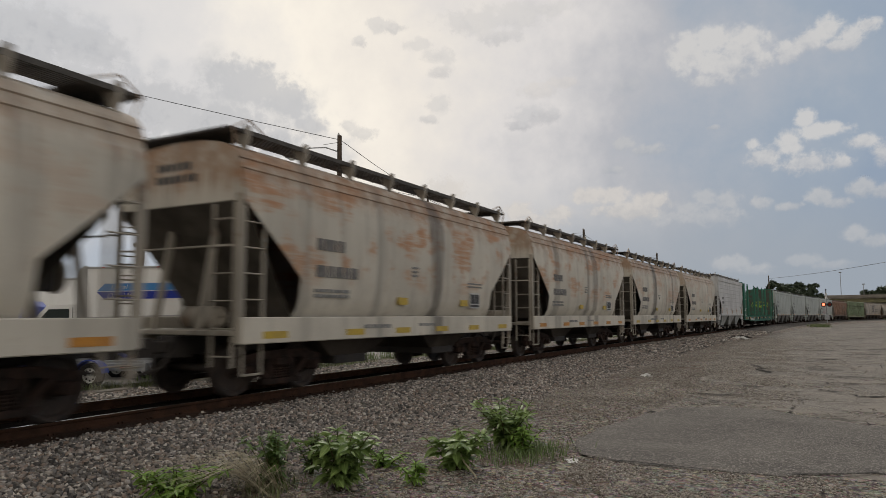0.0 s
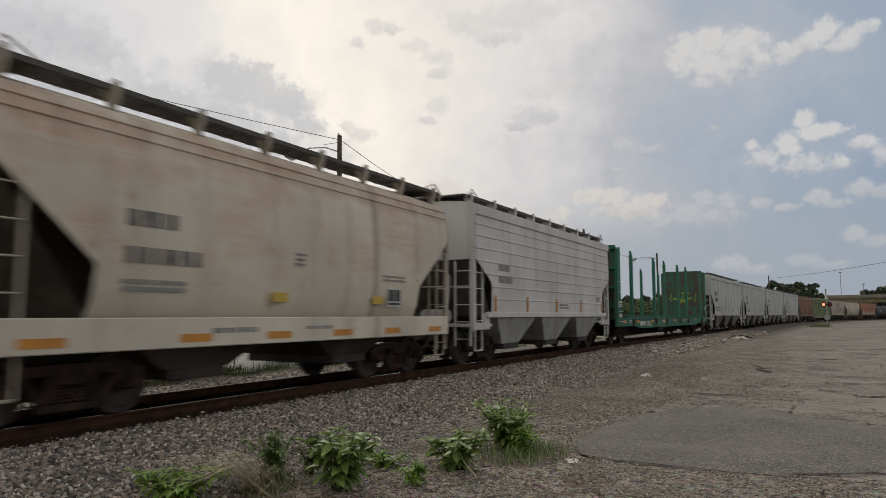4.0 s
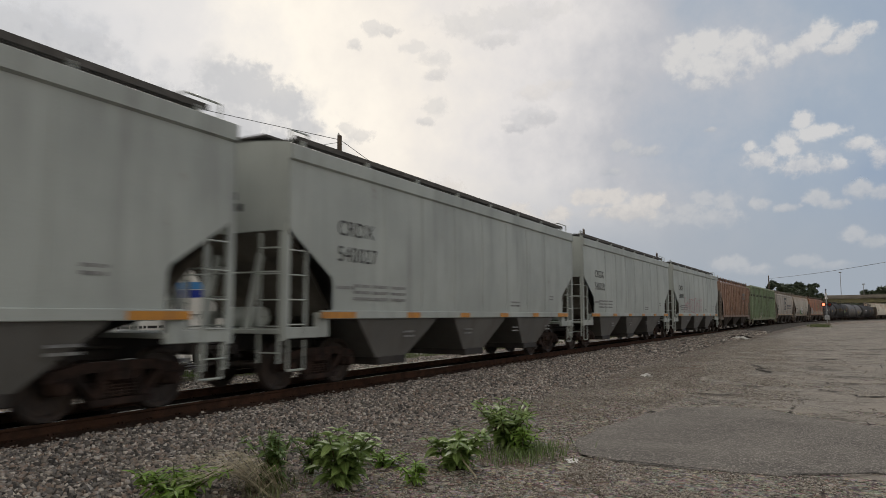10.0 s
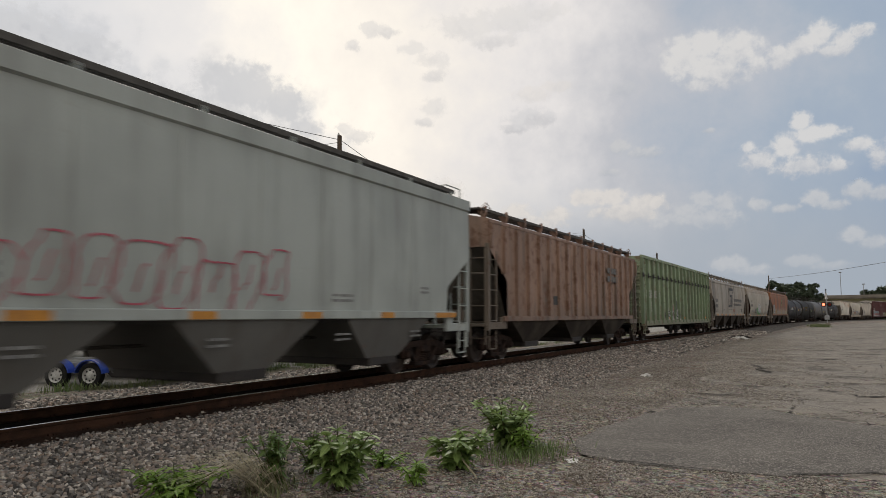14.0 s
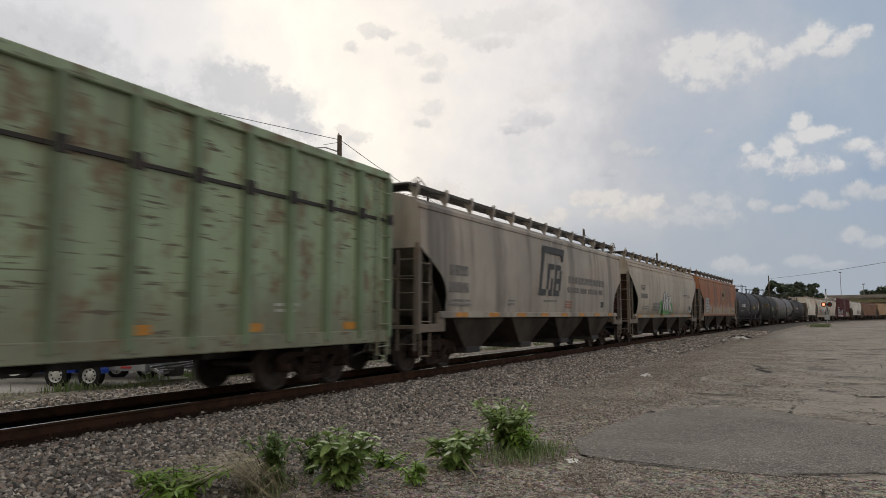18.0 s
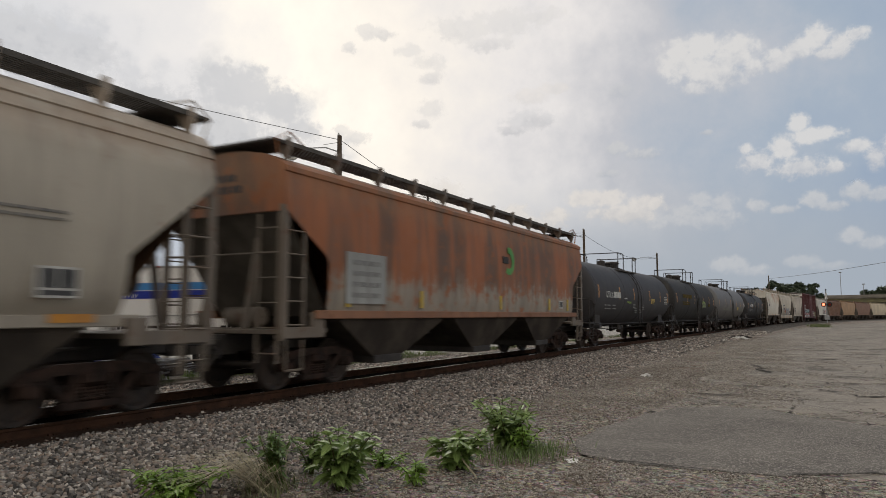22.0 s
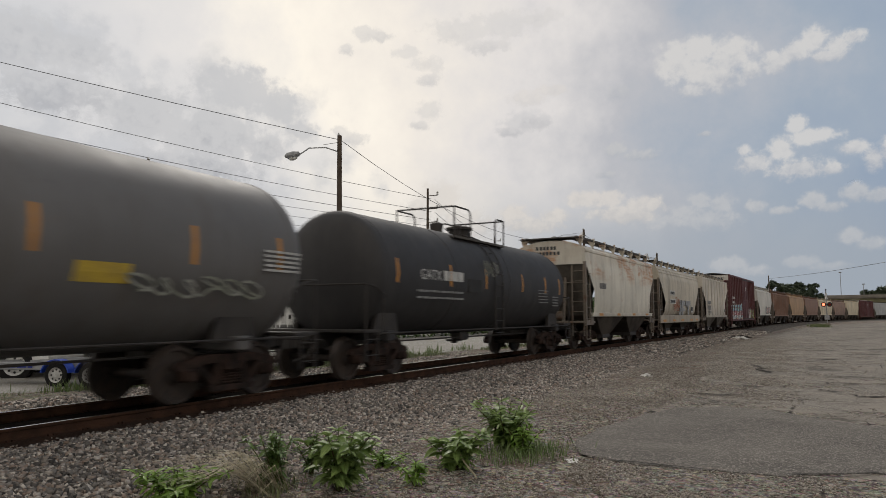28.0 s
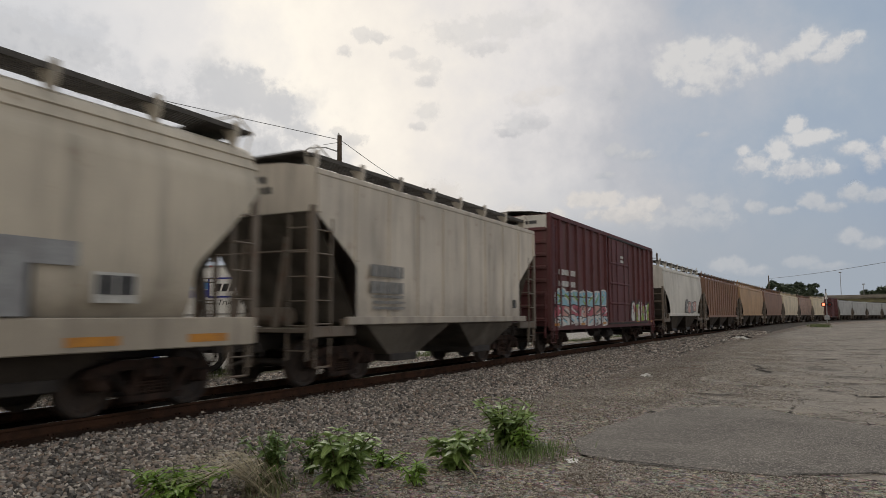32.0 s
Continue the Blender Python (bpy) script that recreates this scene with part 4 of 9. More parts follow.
def crossing_signal(x, y, turn):
    z = float(ground_z(x, y))
    p = thing("crossing_signal", "level crossing signal mast with one of two red lamps lit", "crossing signal", at=pose(x, y, z, 0, 0, turn))
    part("base", Geo().box(-0.35, 0.35, -0.35, 0.35, -0.2, 0.35, 0.05), M_CONC, p)
    part("mast", Geo().rod((0, 0, 0.3), (0, 0, 4.6), 0.065, 10), M_GALV, p, smooth=True)
    part("cross_arm", Geo().rod((-0.12, -0.5, 2.75), (-0.12, 0.5, 2.75), 0.04, 8), M_SIGBLACK, p)
    for y in (-0.34, 0.34):
        u = part("signal_head", Geo().turned([(-0.16, 0.30), (-0.13, 0.30), (-0.13, 0.10), (-0.02, 0.10), (0.0, 0.02)], 18, "x", (-0.1, y, 2.75)), M_SIGBLACK, p)
        part("lens", Geo().turned([(-0.30, 0.01), (-0.29, 0.10), (-0.27, 0.155), (-0.26, 0.16)], 16, "x", (0, y, 2.75)), M_RED if y > 0 else M_REDOFF, u, "glowing red lens" if y > 0 else "unlit red lens")
        part("hood", Geo().turned([(-0.26, 0.165), (-0.50, 0.17)], 16, "x", (0, y, 2.75)), M_SIGBLACK, u)
    for a in (45, -45):
        part("crossbuck", Geo().box(-0.02, 0.02, -0.5, 0.5, -0.09, 0.09), M_SIGN, p, "white crossbuck board", at=pose(-0.10 - 0.03 * (a > 0), 0, 3.85, a, 0, 66))
    part("gate_mechanism", Geo().box(-0.25, 0.25, -0.28, 0.28, 0.75, 1.35, 0.04), M_GALV, p)
    part("bell", Geo().turned([(4.6, 0.12), (4.68, 0.12), (4.74, 0.05), (4.75, 0.01)], 12, "z"), M_SIGBLACK, p)


crossing_signal(101.9, -4.68, 0)


# ---- vehicle paints ----
def clean_paint(name, a, b, rough=0.35):
    """Vehicle paint with a thin film of road dust."""
    return material(name, a, rough, 0, lambda k, v: (k.mix(k.ramp(k.noise(k.stretch(v, 1, 1, 0.3), 0.8, 5), 0.35, 0.7), a, b), None, None))


M_VANWHITE = clean_paint("white_vehicle_paint", (0.80, 0.80, 0.78), (0.70, 0.69, 0.66))
M_RUBBER = mottled("tyre_rubber", (0.022, 0.022, 0.022), (0.032, 0.031, 0.030), 8.0, 0.85)
M_BLUE = clean_paint("blue_vehicle_paint", (0.015, 0.07, 0.48), (0.012, 0.05, 0.34))

# ---- running gear, shared by all cars ----
WHEEL_R = 0.457


def wheelset_mesh():
    g = Geo()
    g.rod((0, -1.05, 0), (0, 1.05, 0), 0.075, 10)
    for sgn in (-1, 1):
        prof = [(sgn * 0.83, 0.02), (sgn * 0.83, 0.13), (sgn * 0.775, 0.17), (sgn * 0.765, 0.36), (sgn * 0.82, 0.39), (sgn * 0.82, 0.445),
                (sgn * 0.715, WHEEL_R), (sgn * 0.69, WHEEL_R + 0.024), (sgn * 0.675, WHEEL_R + 0.02), (sgn * 0.675, 0.385), (sgn * 0.72, 0.36), (sgn * 0.72, 0.10)]
        g.turned(prof, 28, "y")
        for a in range(3):
            t = a * 2.0944
            g.rod((0.05 * math.cos(t), sgn * 1.05, 0.05 * math.sin(t)), (0.05 * math.cos(t), sgn * 1.075, 0.05 * math.sin(t)), 0.02, 6)
    return g.mesh("wheelset", M_WHEEL, True)


def side_frame_mesh(sgn):
    """A cast side frame with its window, spring nest and journal arms."""
    g = Geo()
    y0, y1 = (sgn * 0.93, sgn * 1.07) if sgn > 0 else (sgn * 1.07, sgn * 0.93)
    top = [(-1.13, 0.56), (-1.06, 0.66), (-0.55, 0.76), (0.55, 0.76), (1.06, 0.66), (1.13, 0.56), (1.06, 0.52), (0.52, 0.62), (-0.52, 0.62), (-1.06, 0.52)]
    g.prism(top, y0, y1)
    for s in (-1, 1):
        g.prism([(s * 0.62, 0.60), (s * 0.74, 0.58), (s * 0.42, 0.26), (s * 0.28, 0.24)], y0, y1)
        g.prism([(s * 0.24, 0.64), (s * 0.33, 0.64), (s * 0.36, 0.27), (s * 0.27, 0.25)], y0, y1)
        g.box(s * 0.889 - 0.15, s * 0.889 + 0.15, y0 - 0.03, y1 + 0.05, 0.36, 0.56, 0.03)
        g.rod((s * 0.889, sgn * 1.05, 0.457), (s * 0.889, sgn * 1.17, 0.457), 0.105, 12, 0.09)
    g.prism([(-0.46, 0.17), (0.46, 0.17), (0.50, 0.26), (-0.50, 0.26)], y0 - 0.03, y1 + 0.03)
    for i in range(4):
        for j in range(5):
            x = -0.20 + 0.135 * i
            g.turned([(0.27 + j * 0.045, 0.05), (0.29 + j * 0.045, 0.062), (0.31 + j * 0.045, 0.05)], 8, "z", (x, sgn * 1.0, 0))
    return g.mesh("side_frame", M_BOGIE, True)


def bolster_mesh():
    g = Geo()
    g.box(-0.20, 0.20, -1.12, 1.12, 0.47, 0.66, 0.04)
    g.rod((0, 0, 0.62), (0, 0, 0.80), 0.20, 14)
    for s in (-1, 1):
        g.box(s * 0.42 - 0.05, s * 0.42 + 0.05, -0.9, 0.9, 0.36, 0.46, 0.015)
        g.box(s * 0.42 - 0.04, s * 0.42 + 0.08, -0.82, -0.66, 0.30, 0.60, 0.02)
        g.box(s * 0.42 - 0.04, s * 0.42 + 0.08, 0.66, 0.82, 0.30, 0.60, 0.02)
    return g.mesh("bogie", M_BOGIE, True)


ME_WHEELSET, ME_SIDE_NEAR, ME_SIDE_FAR, ME_BOLSTER = wheelset_mesh(), side_frame_mesh(-1), side_frame_mesh(1), bolster_mesh()


def coupler_mesh():
    g = Geo()
    g.box(0, 0.55, -0.09, 0.09, -0.10, 0.10, 0.02)
    g.prism([(0.50, -0.16), (0.74, -0.20), (0.84, -0.10), (0.72, -0.02), (0.84, 0.04), (0.80, 0.17), (0.50, 0.17)], -0.15, 0.15, "z")
    g.box(-0.25, 0.12, -0.22, 0.22, -0.19, 0.19, 0.02)
    g.pipe([(0.25, 0.30, -0.05), (0.45, 0.28, -0.32), (0.80, 0.20, -0.42)], 0.03, 6)
    g.pipe([(0.0, -0.3, 0.10), (0.35, -0.6, 0.05), (0.35, -1.3, 0.05), (0.35, -1.42, -0.15)], 0.014, 5)
    return g.mesh("coupler", M_STEEL)


ME_COUPLER = coupler_mesh()
WHEELS = []   # (wheelset, its car's place in the train, its place on the car)


def running_gear(car, mid, truck_at, end, coupler_z=0.86):
    for s in (-1, 1):
        b = part("bogie", ME_BOLSTER, None, car, at=pose(s * truck_at, 0, 0))
        part("side_frame", ME_SIDE_NEAR, None, b)
        part("side_frame", ME_SIDE_FAR, None, b)
        for e in (-1, 1):
            w = part("wheelset", ME_WHEELSET, None, b, at=pose(e * 0.889, 0, WHEEL_R))
            WHEELS.append((w, mid, s * truck_at + e * 0.889, pose(e * 0.889, 0, WHEEL_R)))
        part("coupler", ME_COUPLER, None, car, at=pose(s * (end - 0.05), 0, coupler_z, 0, 0, 0 if s > 0 else 180))


def ladder(parent, mat, x, y, z0, z1, w, step=0.40, along="x", posts=True):
    """A ladder of rungs between two stiles; along: the way its rungs run."""
    g = Geo()
    put = (lambda t, d: (x + t, y + d)) if along == "x" else (lambda t, d: (x + d, y + t))
    if posts:
        for t in (-w / 2, w / 2):
            a = put(t, 0)
            g.box(a[0] - 0.022, a[0] + 0.022, a[1] - 0.022, a[1] + 0.022, z0, z1)
    n = max(2, int((z1 - z0) / step))
    for i in range(n):
        z = z0 + (z1 - z0) * (i + 0.4) / n
        a, b = put(-w / 2, -0.03), put(w / 2, -0.03)
        g.rod((*a, z), (*b, z), 0.014, 5)
    return part("ladder", g, mat, parent)


def words(parent, text, mat, x, z, size, y, label="stencilled lettering", name="lettering", slant=0.0):
    """Lettering on the near side, read from outside."""
    cu = bpy.data.curves.new("lettering", "FONT")
    cu.body, cu.size, cu.extrude = text, size, 0.002
    cu.space_character, cu.shear = 1.05, slant
    tmp = bpy.data.objects.new("lettering", cu)
    scene.collection.objects.link(tmp)
    me = bpy.data.meshes.new_from_object(tmp)
    bpy.data.objects.remove(tmp)
    me.materials.clear()
    me.materials.append(mat)
    return part(name, me, None, parent, label, at=pose(x, y, z, 90, 0, 0))


def plates(parent, name, mat, rows, y, label="", thick=0.006):
    """Thin plates on the near side, each (x0, x1, z0, z1) one part."""
    for x0, x1, z0, z1 in rows:
        part(name, Geo().box(x0, x1, y - thick, y + 0.01, z0, z1), mat, parent, label)


def bars(parent, mat, x0, z0, w, n, y, h=0.05, gap=0.10, label="small unreadable stencilled lines"):
    """Stencilled lines as plain bars: large ones are parts of their own, small ones stay together."""
    g = Geo()
    rnd = random.Random(int(x0 * 97 + z0 * 31))
    first = True
    for i in range(n):
        x = x0
        while x < x0 + w:
            e = min(x + rnd.uniform(0.10, 0.30) * (1.0 if h < 0.14 else 0.85 + 2 * h), x0 + w)
            z = z0 - i * gap
            if h >= 0.14 and e - x > 0.06:
                part("stencil_block", Geo().box(x, e - 0.05, y - 0.005, y + 0.01, z, z + h), mat, parent, "unreadable stencilled marking" if first else "")
                first = False
            elif h < 0.14:
                g.box(x, max(e - 0.04, x + 0.02), y - 0.005, y + 0.01, z, z + h)
            x = e
    if g.v:
        tagged(part("stencil_text", g, mat, parent, label), label, kind="stuff")


def mid_of(L, R):
    return (L + R) / 2


CARS = []


def new_car(name, label, category, L, R, truck_at, end):
    car = thing(name, label, category, "cars of the freight train")
    mid = mid_of(L, R)
    CARS.append((car, mid, truck_at))
    running_gear(car, mid, truck_at, end)
    return car, mid, (R - L) / 2


# cross-sections of hopper bodies, half, from sill to crown: (half width, height over the rail)
ROUND = [(1.36, 1.34), (1.50, 1.60), (1.575, 2.05), (1.60, 2.60), (1.595, 3.15), (1.56, 3.62), (1.53, 3.66), (1.50, 3.80), (1.52, 3.82), (1.44, 3.98), (1.46, 4.0),
         (1.34, 4.15), (1.02, 4.30), (0.55, 4.38), (0.0, 4.40)]
SLAB = [(1.56, 1.42), (1.575, 1.75), (1.59, 2.60), (1.585, 3.5), (1.56, 4.16), (1.615, 4.19), (1.615, 4.45), (1.52, 4.49), (1.30, 4.53), (0.70, 4.60), (0.0, 4.63)]
FLAT = [(1.54, 1.30), (1.54, 2.0), (1.54, 3.0), (1.54, 4.05), (1.56, 4.07), (1.56, 4.16), (1.45, 4.20), (0.8, 4.33), (0.0, 4.38)]
ARCH = [(1.52, 1.42), (1.56, 1.80), (1.58, 2.5), (1.56, 3.3), (1.50, 3.95), (1.53, 3.97), (1.53, 4.06), (1.40, 4.16), (1.0, 4.33), (0.5, 4.42), (0.0, 4.45)]


def half_width(sec, z):
    zs, ws = [p[1] for p in sec[:6]], [p[0] for p in sec[:6]]
    return float(np.interp(z, zs, ws))


def grating(half, y, wide, z):
    """An open walkway grating: long bars on cross bars."""
    g = Geo()
    for i in range(9):
        c = y + wide * ((i + 0.5) / 9 - 0.5)
        g.box(-half, half, c - wide * 0.034, c + wide * 0.034, z + 0.012, z + 0.026)
    n = int(half * 2 / 0.6)
    for i in range(n + 1):
        x = -half + (2 * half - 0.05) * i / n
        g.box(x, x + 0.05, y - wide / 2, y + wide / 2, z, z + 0.014)
    return g


def hopper(name, label, L, R, mat, sec, cut=1.3, zcut=2.95, zlow=2.05, bays=3, inset=0.0, end_mat=None, bay_mat=None,
           ribs=0, hribs=(), sill="plain", boards="side", board_mat=None, mouth=0.36, arc=False, slope_mat=None, hard=None, rib_out=0.07, rib_mat=None, bay_ends=0.15, bay_gap=0.55, sill_mat=None):
    """A covered hopper: skin with cut-away ends, slope sheets, bays, roof walk, ladders, platforms."""
    car, mid, hl = new_car(name, label, "hopper car", L, R, (R - L) / 2 - 1.55, (R - L) / 2 + 0.05)
    end_mat, bay_mat = end_mat or mat, bay_mat or mat
    hard = hard or M_HARD
    zt = sec[-1][1]
    zs = sec[0][1]

    def xe(z):
        if z >= zcut:
            return hl
        if z <= zlow:
            return hl - cut
        f = (zcut - z) / (zcut - zlow)
        return hl - cut * (math.sin(f * 1.5708) if arc else f)

    # near and far skin, each with the cut-away ends
    fine = []
    for (w0, z0), (w1, z1) in zip(sec, sec[1:]):
        k = 1 if z0 > zcut else max(1, int((z1 - z0) / 0.12))
        fine += [(w0 + (w1 - w0) * i / k, z0 + (z1 - z0) * i / k) for i in range(k)]
    fine.append(sec[-1])
    eave = max(i for i, p in enumerate(fine) if p[0] > 1.38)
    nx = 9
    for s in (-1, 1):
        rows = [[(xe(z) * (2 * i / nx - 1), s * w, z) for i in range(nx + 1)] for w, z in fine[: eave + 1]]
        part("side_sheet", Geo().sheet(rows), mat, car, smooth=True)
    rows = [[(hl * (2 * i / nx - 1), s * w, z) for i in range(nx + 1)] for s, pts in ((-1, fine[eave:]), (1, fine[eave:-1][::-1])) for w, z in pts]
    part("roof", Geo().sheet(rows), mat, car, smooth=True)
    # ends
    up = [p for p in fine if p[1] >= zcut]
    for s in (-1, 1):
        ring = [(-w, z) for w, z in up] + [(w, z) for w, z in up[:-1][::-1]]
        ew = half_width(sec, zcut)
        ring = [(-ew, zcut)] + ring + [(ew, zcut)]
        x = s * (hl - 0.02)
        part("end_sheet", Geo().prism(ring, x - 0.02, x + 0.02, "x"), end_mat, car)
        for j, (ya, yb) in enumerate(((-0.30, 0.60), (-0.45, 0.62))):
            g = Geo()
            rq = random.Random(int(L) + j)
            yl = ya
            while yl < yb - 0.05:
                g.box(*sorted((s * hl, s * (hl + 0.006))), yl, yl + 0.11, zcut + 0.62 - 0.22 * j, zcut + 0.76 - 0.22 * j)
                yl += rq.choice((0.14, 0.15, 0.17))
            tagged(part("end_stencil", g, M_INK, car), "small unreadable stencilled line", kind="stuff")
        lw = half_width(sec, zs) - 0.10
        slope = [[(s * (hl - 0.05), y * ew * 0.98, zcut), (s * (hl - cut - 0.15), y * lw, zs - 0.05), (s * (hl - cut - 1.2), y * 0.6, mouth + 0.55)] for y in (-1, 1)]
        part("slope_sheet", Geo().sheet(slope), slope_mat or M_SLOPE, car)
        # shear plate, stub sill, bolster struts and platform
        g = Geo().box(s * hl - (2.5 if s > 0 else 0.0), s * hl + (0.0 if s > 0 else 2.5), -0.20, 0.20, 0.72, 1.08, 0.02)
        part("stub_sill", g, M_STEEL, car)
        g = Geo().box(min(s * (hl - 1.25), s * (hl + 0.10)), max(s * (hl - 1.25), s * (hl + 0.10)), -1.50, 1.50, 1.06, 1.14, 0.01)
        part("end_platform", g, hard, car)
        for y in (-0.55, 0.55):
            part("end_strut", Geo().prism([(s * (hl - 0.10), 1.1), (s * (hl - 0.02), 1.1), (s * (hl - 0.35), zcut - 0.35), (s * (hl - 0.45), zcut - 0.35)], y - 0.05, y + 0.05), hard, car)
        for y in (-1, 1):
            part("corner_post", Geo().box(s * hl - 0.05, s * hl + 0.05, y * 1.50 - 0.05, y * 1.50 + 0.05, 0.95, zcut + 0.1), hard, car)
            ladder(car, hard, s * (hl - 0.30), y * 1.53, 0.55 if s * y < 0 else 1.05, zcut - 0.1, 0.46)
            ladder(car, hard, s * (hl + 0.06), y * 1.22, 0.55 if s * y > 0 else 1.05, zcut - 0.05, 0.48, along="y")
            g = Geo().pipe([(s * (hl - 0.55), y * 1.50, 0.95), (s * (hl - 0.55), y * 1.50, 0.42), (s * (hl - 0.12), y * 1.50, 0.42), (s * (hl - 0.12), y * 1.50, 0.95)], 0.022, 5)
            part("stirrup", g, hard, car)
        part("end_rail", Geo().pipe([(s * (hl + 0.06), -1.5, zcut - 0.75), (s * (hl + 0.06), 1.5, zcut - 0.75)], 0.016, 5), hard, car)
    g = Geo().turned([(hl + 0.10, 0.02), (hl + 0.10, 0.05), (hl + 0.13, 0.27), (hl + 0.16, 0.29), (hl + 0.19, 0.27)], 18, "x", (0, 0.55, 2.0))
    part("brake_wheel", g, hard, car, smooth=True)
    part("brake_box", Geo().box(hl - 0.18, hl + 0.08, 0.40, 0.70, 1.75, 2.2, 0.02), M_STEEL, car)
    part("air_tank", Geo().turned([(-0.45, 0.02), (-0.45, 0.15), (-0.40, 0.20), (0.40, 0.20), (0.45, 0.15), (0.45, 0.02)], 14, "y", (-hl + 0.75, 0.1, 1.36)), hard, car, smooth=True)
    # sill
    if sill == "deep":
        for y in (-1, 1):
            part("side_sill", Geo().box(-hl + 0.02, hl - 0.02, y * 1.52 - 0.07, y * 1.52 + 0.07, 0.92, 1.36, 0.015), mat, car)
    else:
        for y in (-1, 1):
            part("side_sill", Geo().box(-hl + cut - 0.35, hl - cut + 0.35, y * (sec[0][0] + 0.03) - 0.05, y * (sec[0][0] + 0.03) + 0.05, zs - 0.10, zs + 0.06, 0.012), sill_mat or mat, car)
            for s in (-1, 1):
                a, b = sorted((s * (hl - cut + 0.30), s * (hl + 0.02)))
                part("end_sill", Geo().box(a, b, y * 1.48 - 0.06, y * 1.48 + 0.06, 0.98, 1.18, 0.012), hard, car)
                a, b = sorted((s * (hl - cut + 0.05), s * (hl - cut + 0.40)))
                part("gusset", Geo().box(a, b, y * 1.49 - 0.05, y * 1.49 + 0.05, 0.98, zs + 0.02, 0.012), hard, car)
    # bays
    span = 2 * (hl - cut) - 2 * bay_ends
    w = sec[0][0] - 0.03
    for i in range(bays):
        c = -span / 2 + span * (i + 0.5) / bays
        h = span / bays / 2 - bay_gap / 2
        top = zs - 0.02
        zb = mouth + 0.18
        g = Geo()
        lip = top - 0.14
        foot = 0.62 if bays <= 3 else 0.5
        vs = [(c - h, -w, top), (c + h, -w, top), (c + h, w, top), (c - h, w, top), (c - h * 0.97, -w, lip), (c + h * 0.97, -w, lip), (c + h * 0.97, w, lip), (c - h * 0.97, w, lip),
              (c - foot, -w * 0.84, zb), (c + foot, -w * 0.84, zb), (c + foot, w * 0.84, zb), (c - foot, w * 0.84, zb)]
        fs = [(a + k, a + (k + 1) % 4, a + 4 + (k + 1) % 4, a + 4 + k) for a in (0, 4) for k in range(4)]
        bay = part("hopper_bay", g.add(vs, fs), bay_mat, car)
        part("outlet_gate", Geo().box(c - foot * 0.9, c + foot * 0.9, -w * 0.86, w * 0.86, mouth + 0.02, mouth + 0.19, 0.015).rod((c - 0.35, -w * 0.85, mouth + 0.08), (c - 0.35, w * 0.85, mouth + 0.08), 0.03, 6), M_STEEL, bay)
    part("train_line", Geo().rod((-hl + 1, -0.35, 0.92), (hl - 1, -0.35, 0.92), 0.03, 6), M_STEEL, car)
    # ribs
    for i in range(ribs):
        x = (hl - 0.1) * (2 * i / (ribs - 1) - 1)
        zb = zs
        while xe(zb) < abs(x) and zb < zcut + 0.1:
            zb += 0.05
        for y in (-1, 1):
            yy = y * (half_width(sec, 3.0))
            g = Geo().prism([(yy - y * 0.03, zb), (yy + y * rib_out, zb + 0.04), (yy + y * rib_out, 4.02), (yy - y * 0.03, 4.06)], x - 0.055, x + 0.055, "x")
            part("side_post", g, rib_mat or mat, car)
    for z in hribs:
        for y in (-1, 1):
            yy = y * half_width(sec, z)
            part("side_bead", Geo().prism([(yy - y * 0.02, z - 0.035), (yy + y * 0.022, z - 0.012), (yy + y * 0.022, z + 0.012), (yy - y * 0.02, z + 0.035)], -xe(z) + 0.03, xe(z) - 0.03, "x"), mat, car)
    # roof walk and hatches
    board_mat = board_mat or M_DECK
    if boards == "side":
        zb = zt + 0.08
        for y in (-1, 1):
            part("roof_walk", grating(hl - 0.15, y * 0.98, 0.64, zb), board_mat, car)
            part("walk_edge", Geo().box(-hl + 0.15, hl - 0.15, y * 1.31 - 0.012, y * 1.31 + 0.012, zb - 0.03, zb + 0.05), board_mat, car)
            n = max(6, int(hl * 2 / 1.35))
            for i in range(n):
                x = (hl - 0.3) * (2 * i / (n - 1) - 1)
                part("walk_bracket", Geo().prism([(y * 1.34, zb + 0.13), (y * 1.34, zb - 0.10), (y * 1.26, zt - 0.24), (y * 1.05, zb)], x - 0.05, x + 0.05, "x"), rib_mat or mat, car)
        for s in (-1, 1):
            a, b = sorted((s * (hl - 0.75), s * (hl + 0.12)))
            part("crossover_walk", Geo().box(a, b, -1.30, 1.30, zb, zb + 0.04), board_mat, car)
            part("roof_grab", Geo().pipe([(s * (hl - 0.05), -1.30, zt - 0.25), (s * (hl + 0.05), -1.33, zb + 0.02), (s * (hl - 0.30), -1.33, zb + 0.22), (s * (hl - 0.75), -1.28, zb + 0.05)], 0.016, 5), mat, car)
    elif boards == "low":
        zb = zt + 0.02
        for y in (-1, 1):
            part("roof_walk", grating(hl - 0.4, y * 1.08, 0.48, zb), board_mat, car)
            part("walk_edge", Geo().box(-hl + 0.4, hl - 0.4, y * 1.33 - 0.015, y * 1.33 + 0.015, zb - 0.03, zb + 0.07), board_mat, car)
            n = int(hl * 2 / 1.9)
            for i in range(n):
                x = (hl - 0.6) * (2 * i / (n - 1) - 1)
                part("walk_bracket", Geo().box(x - 0.03, x + 0.03, y * 1.33 - 0.04, y * 1.33 + 0.04, zt - 0.10, zb), mat, car)
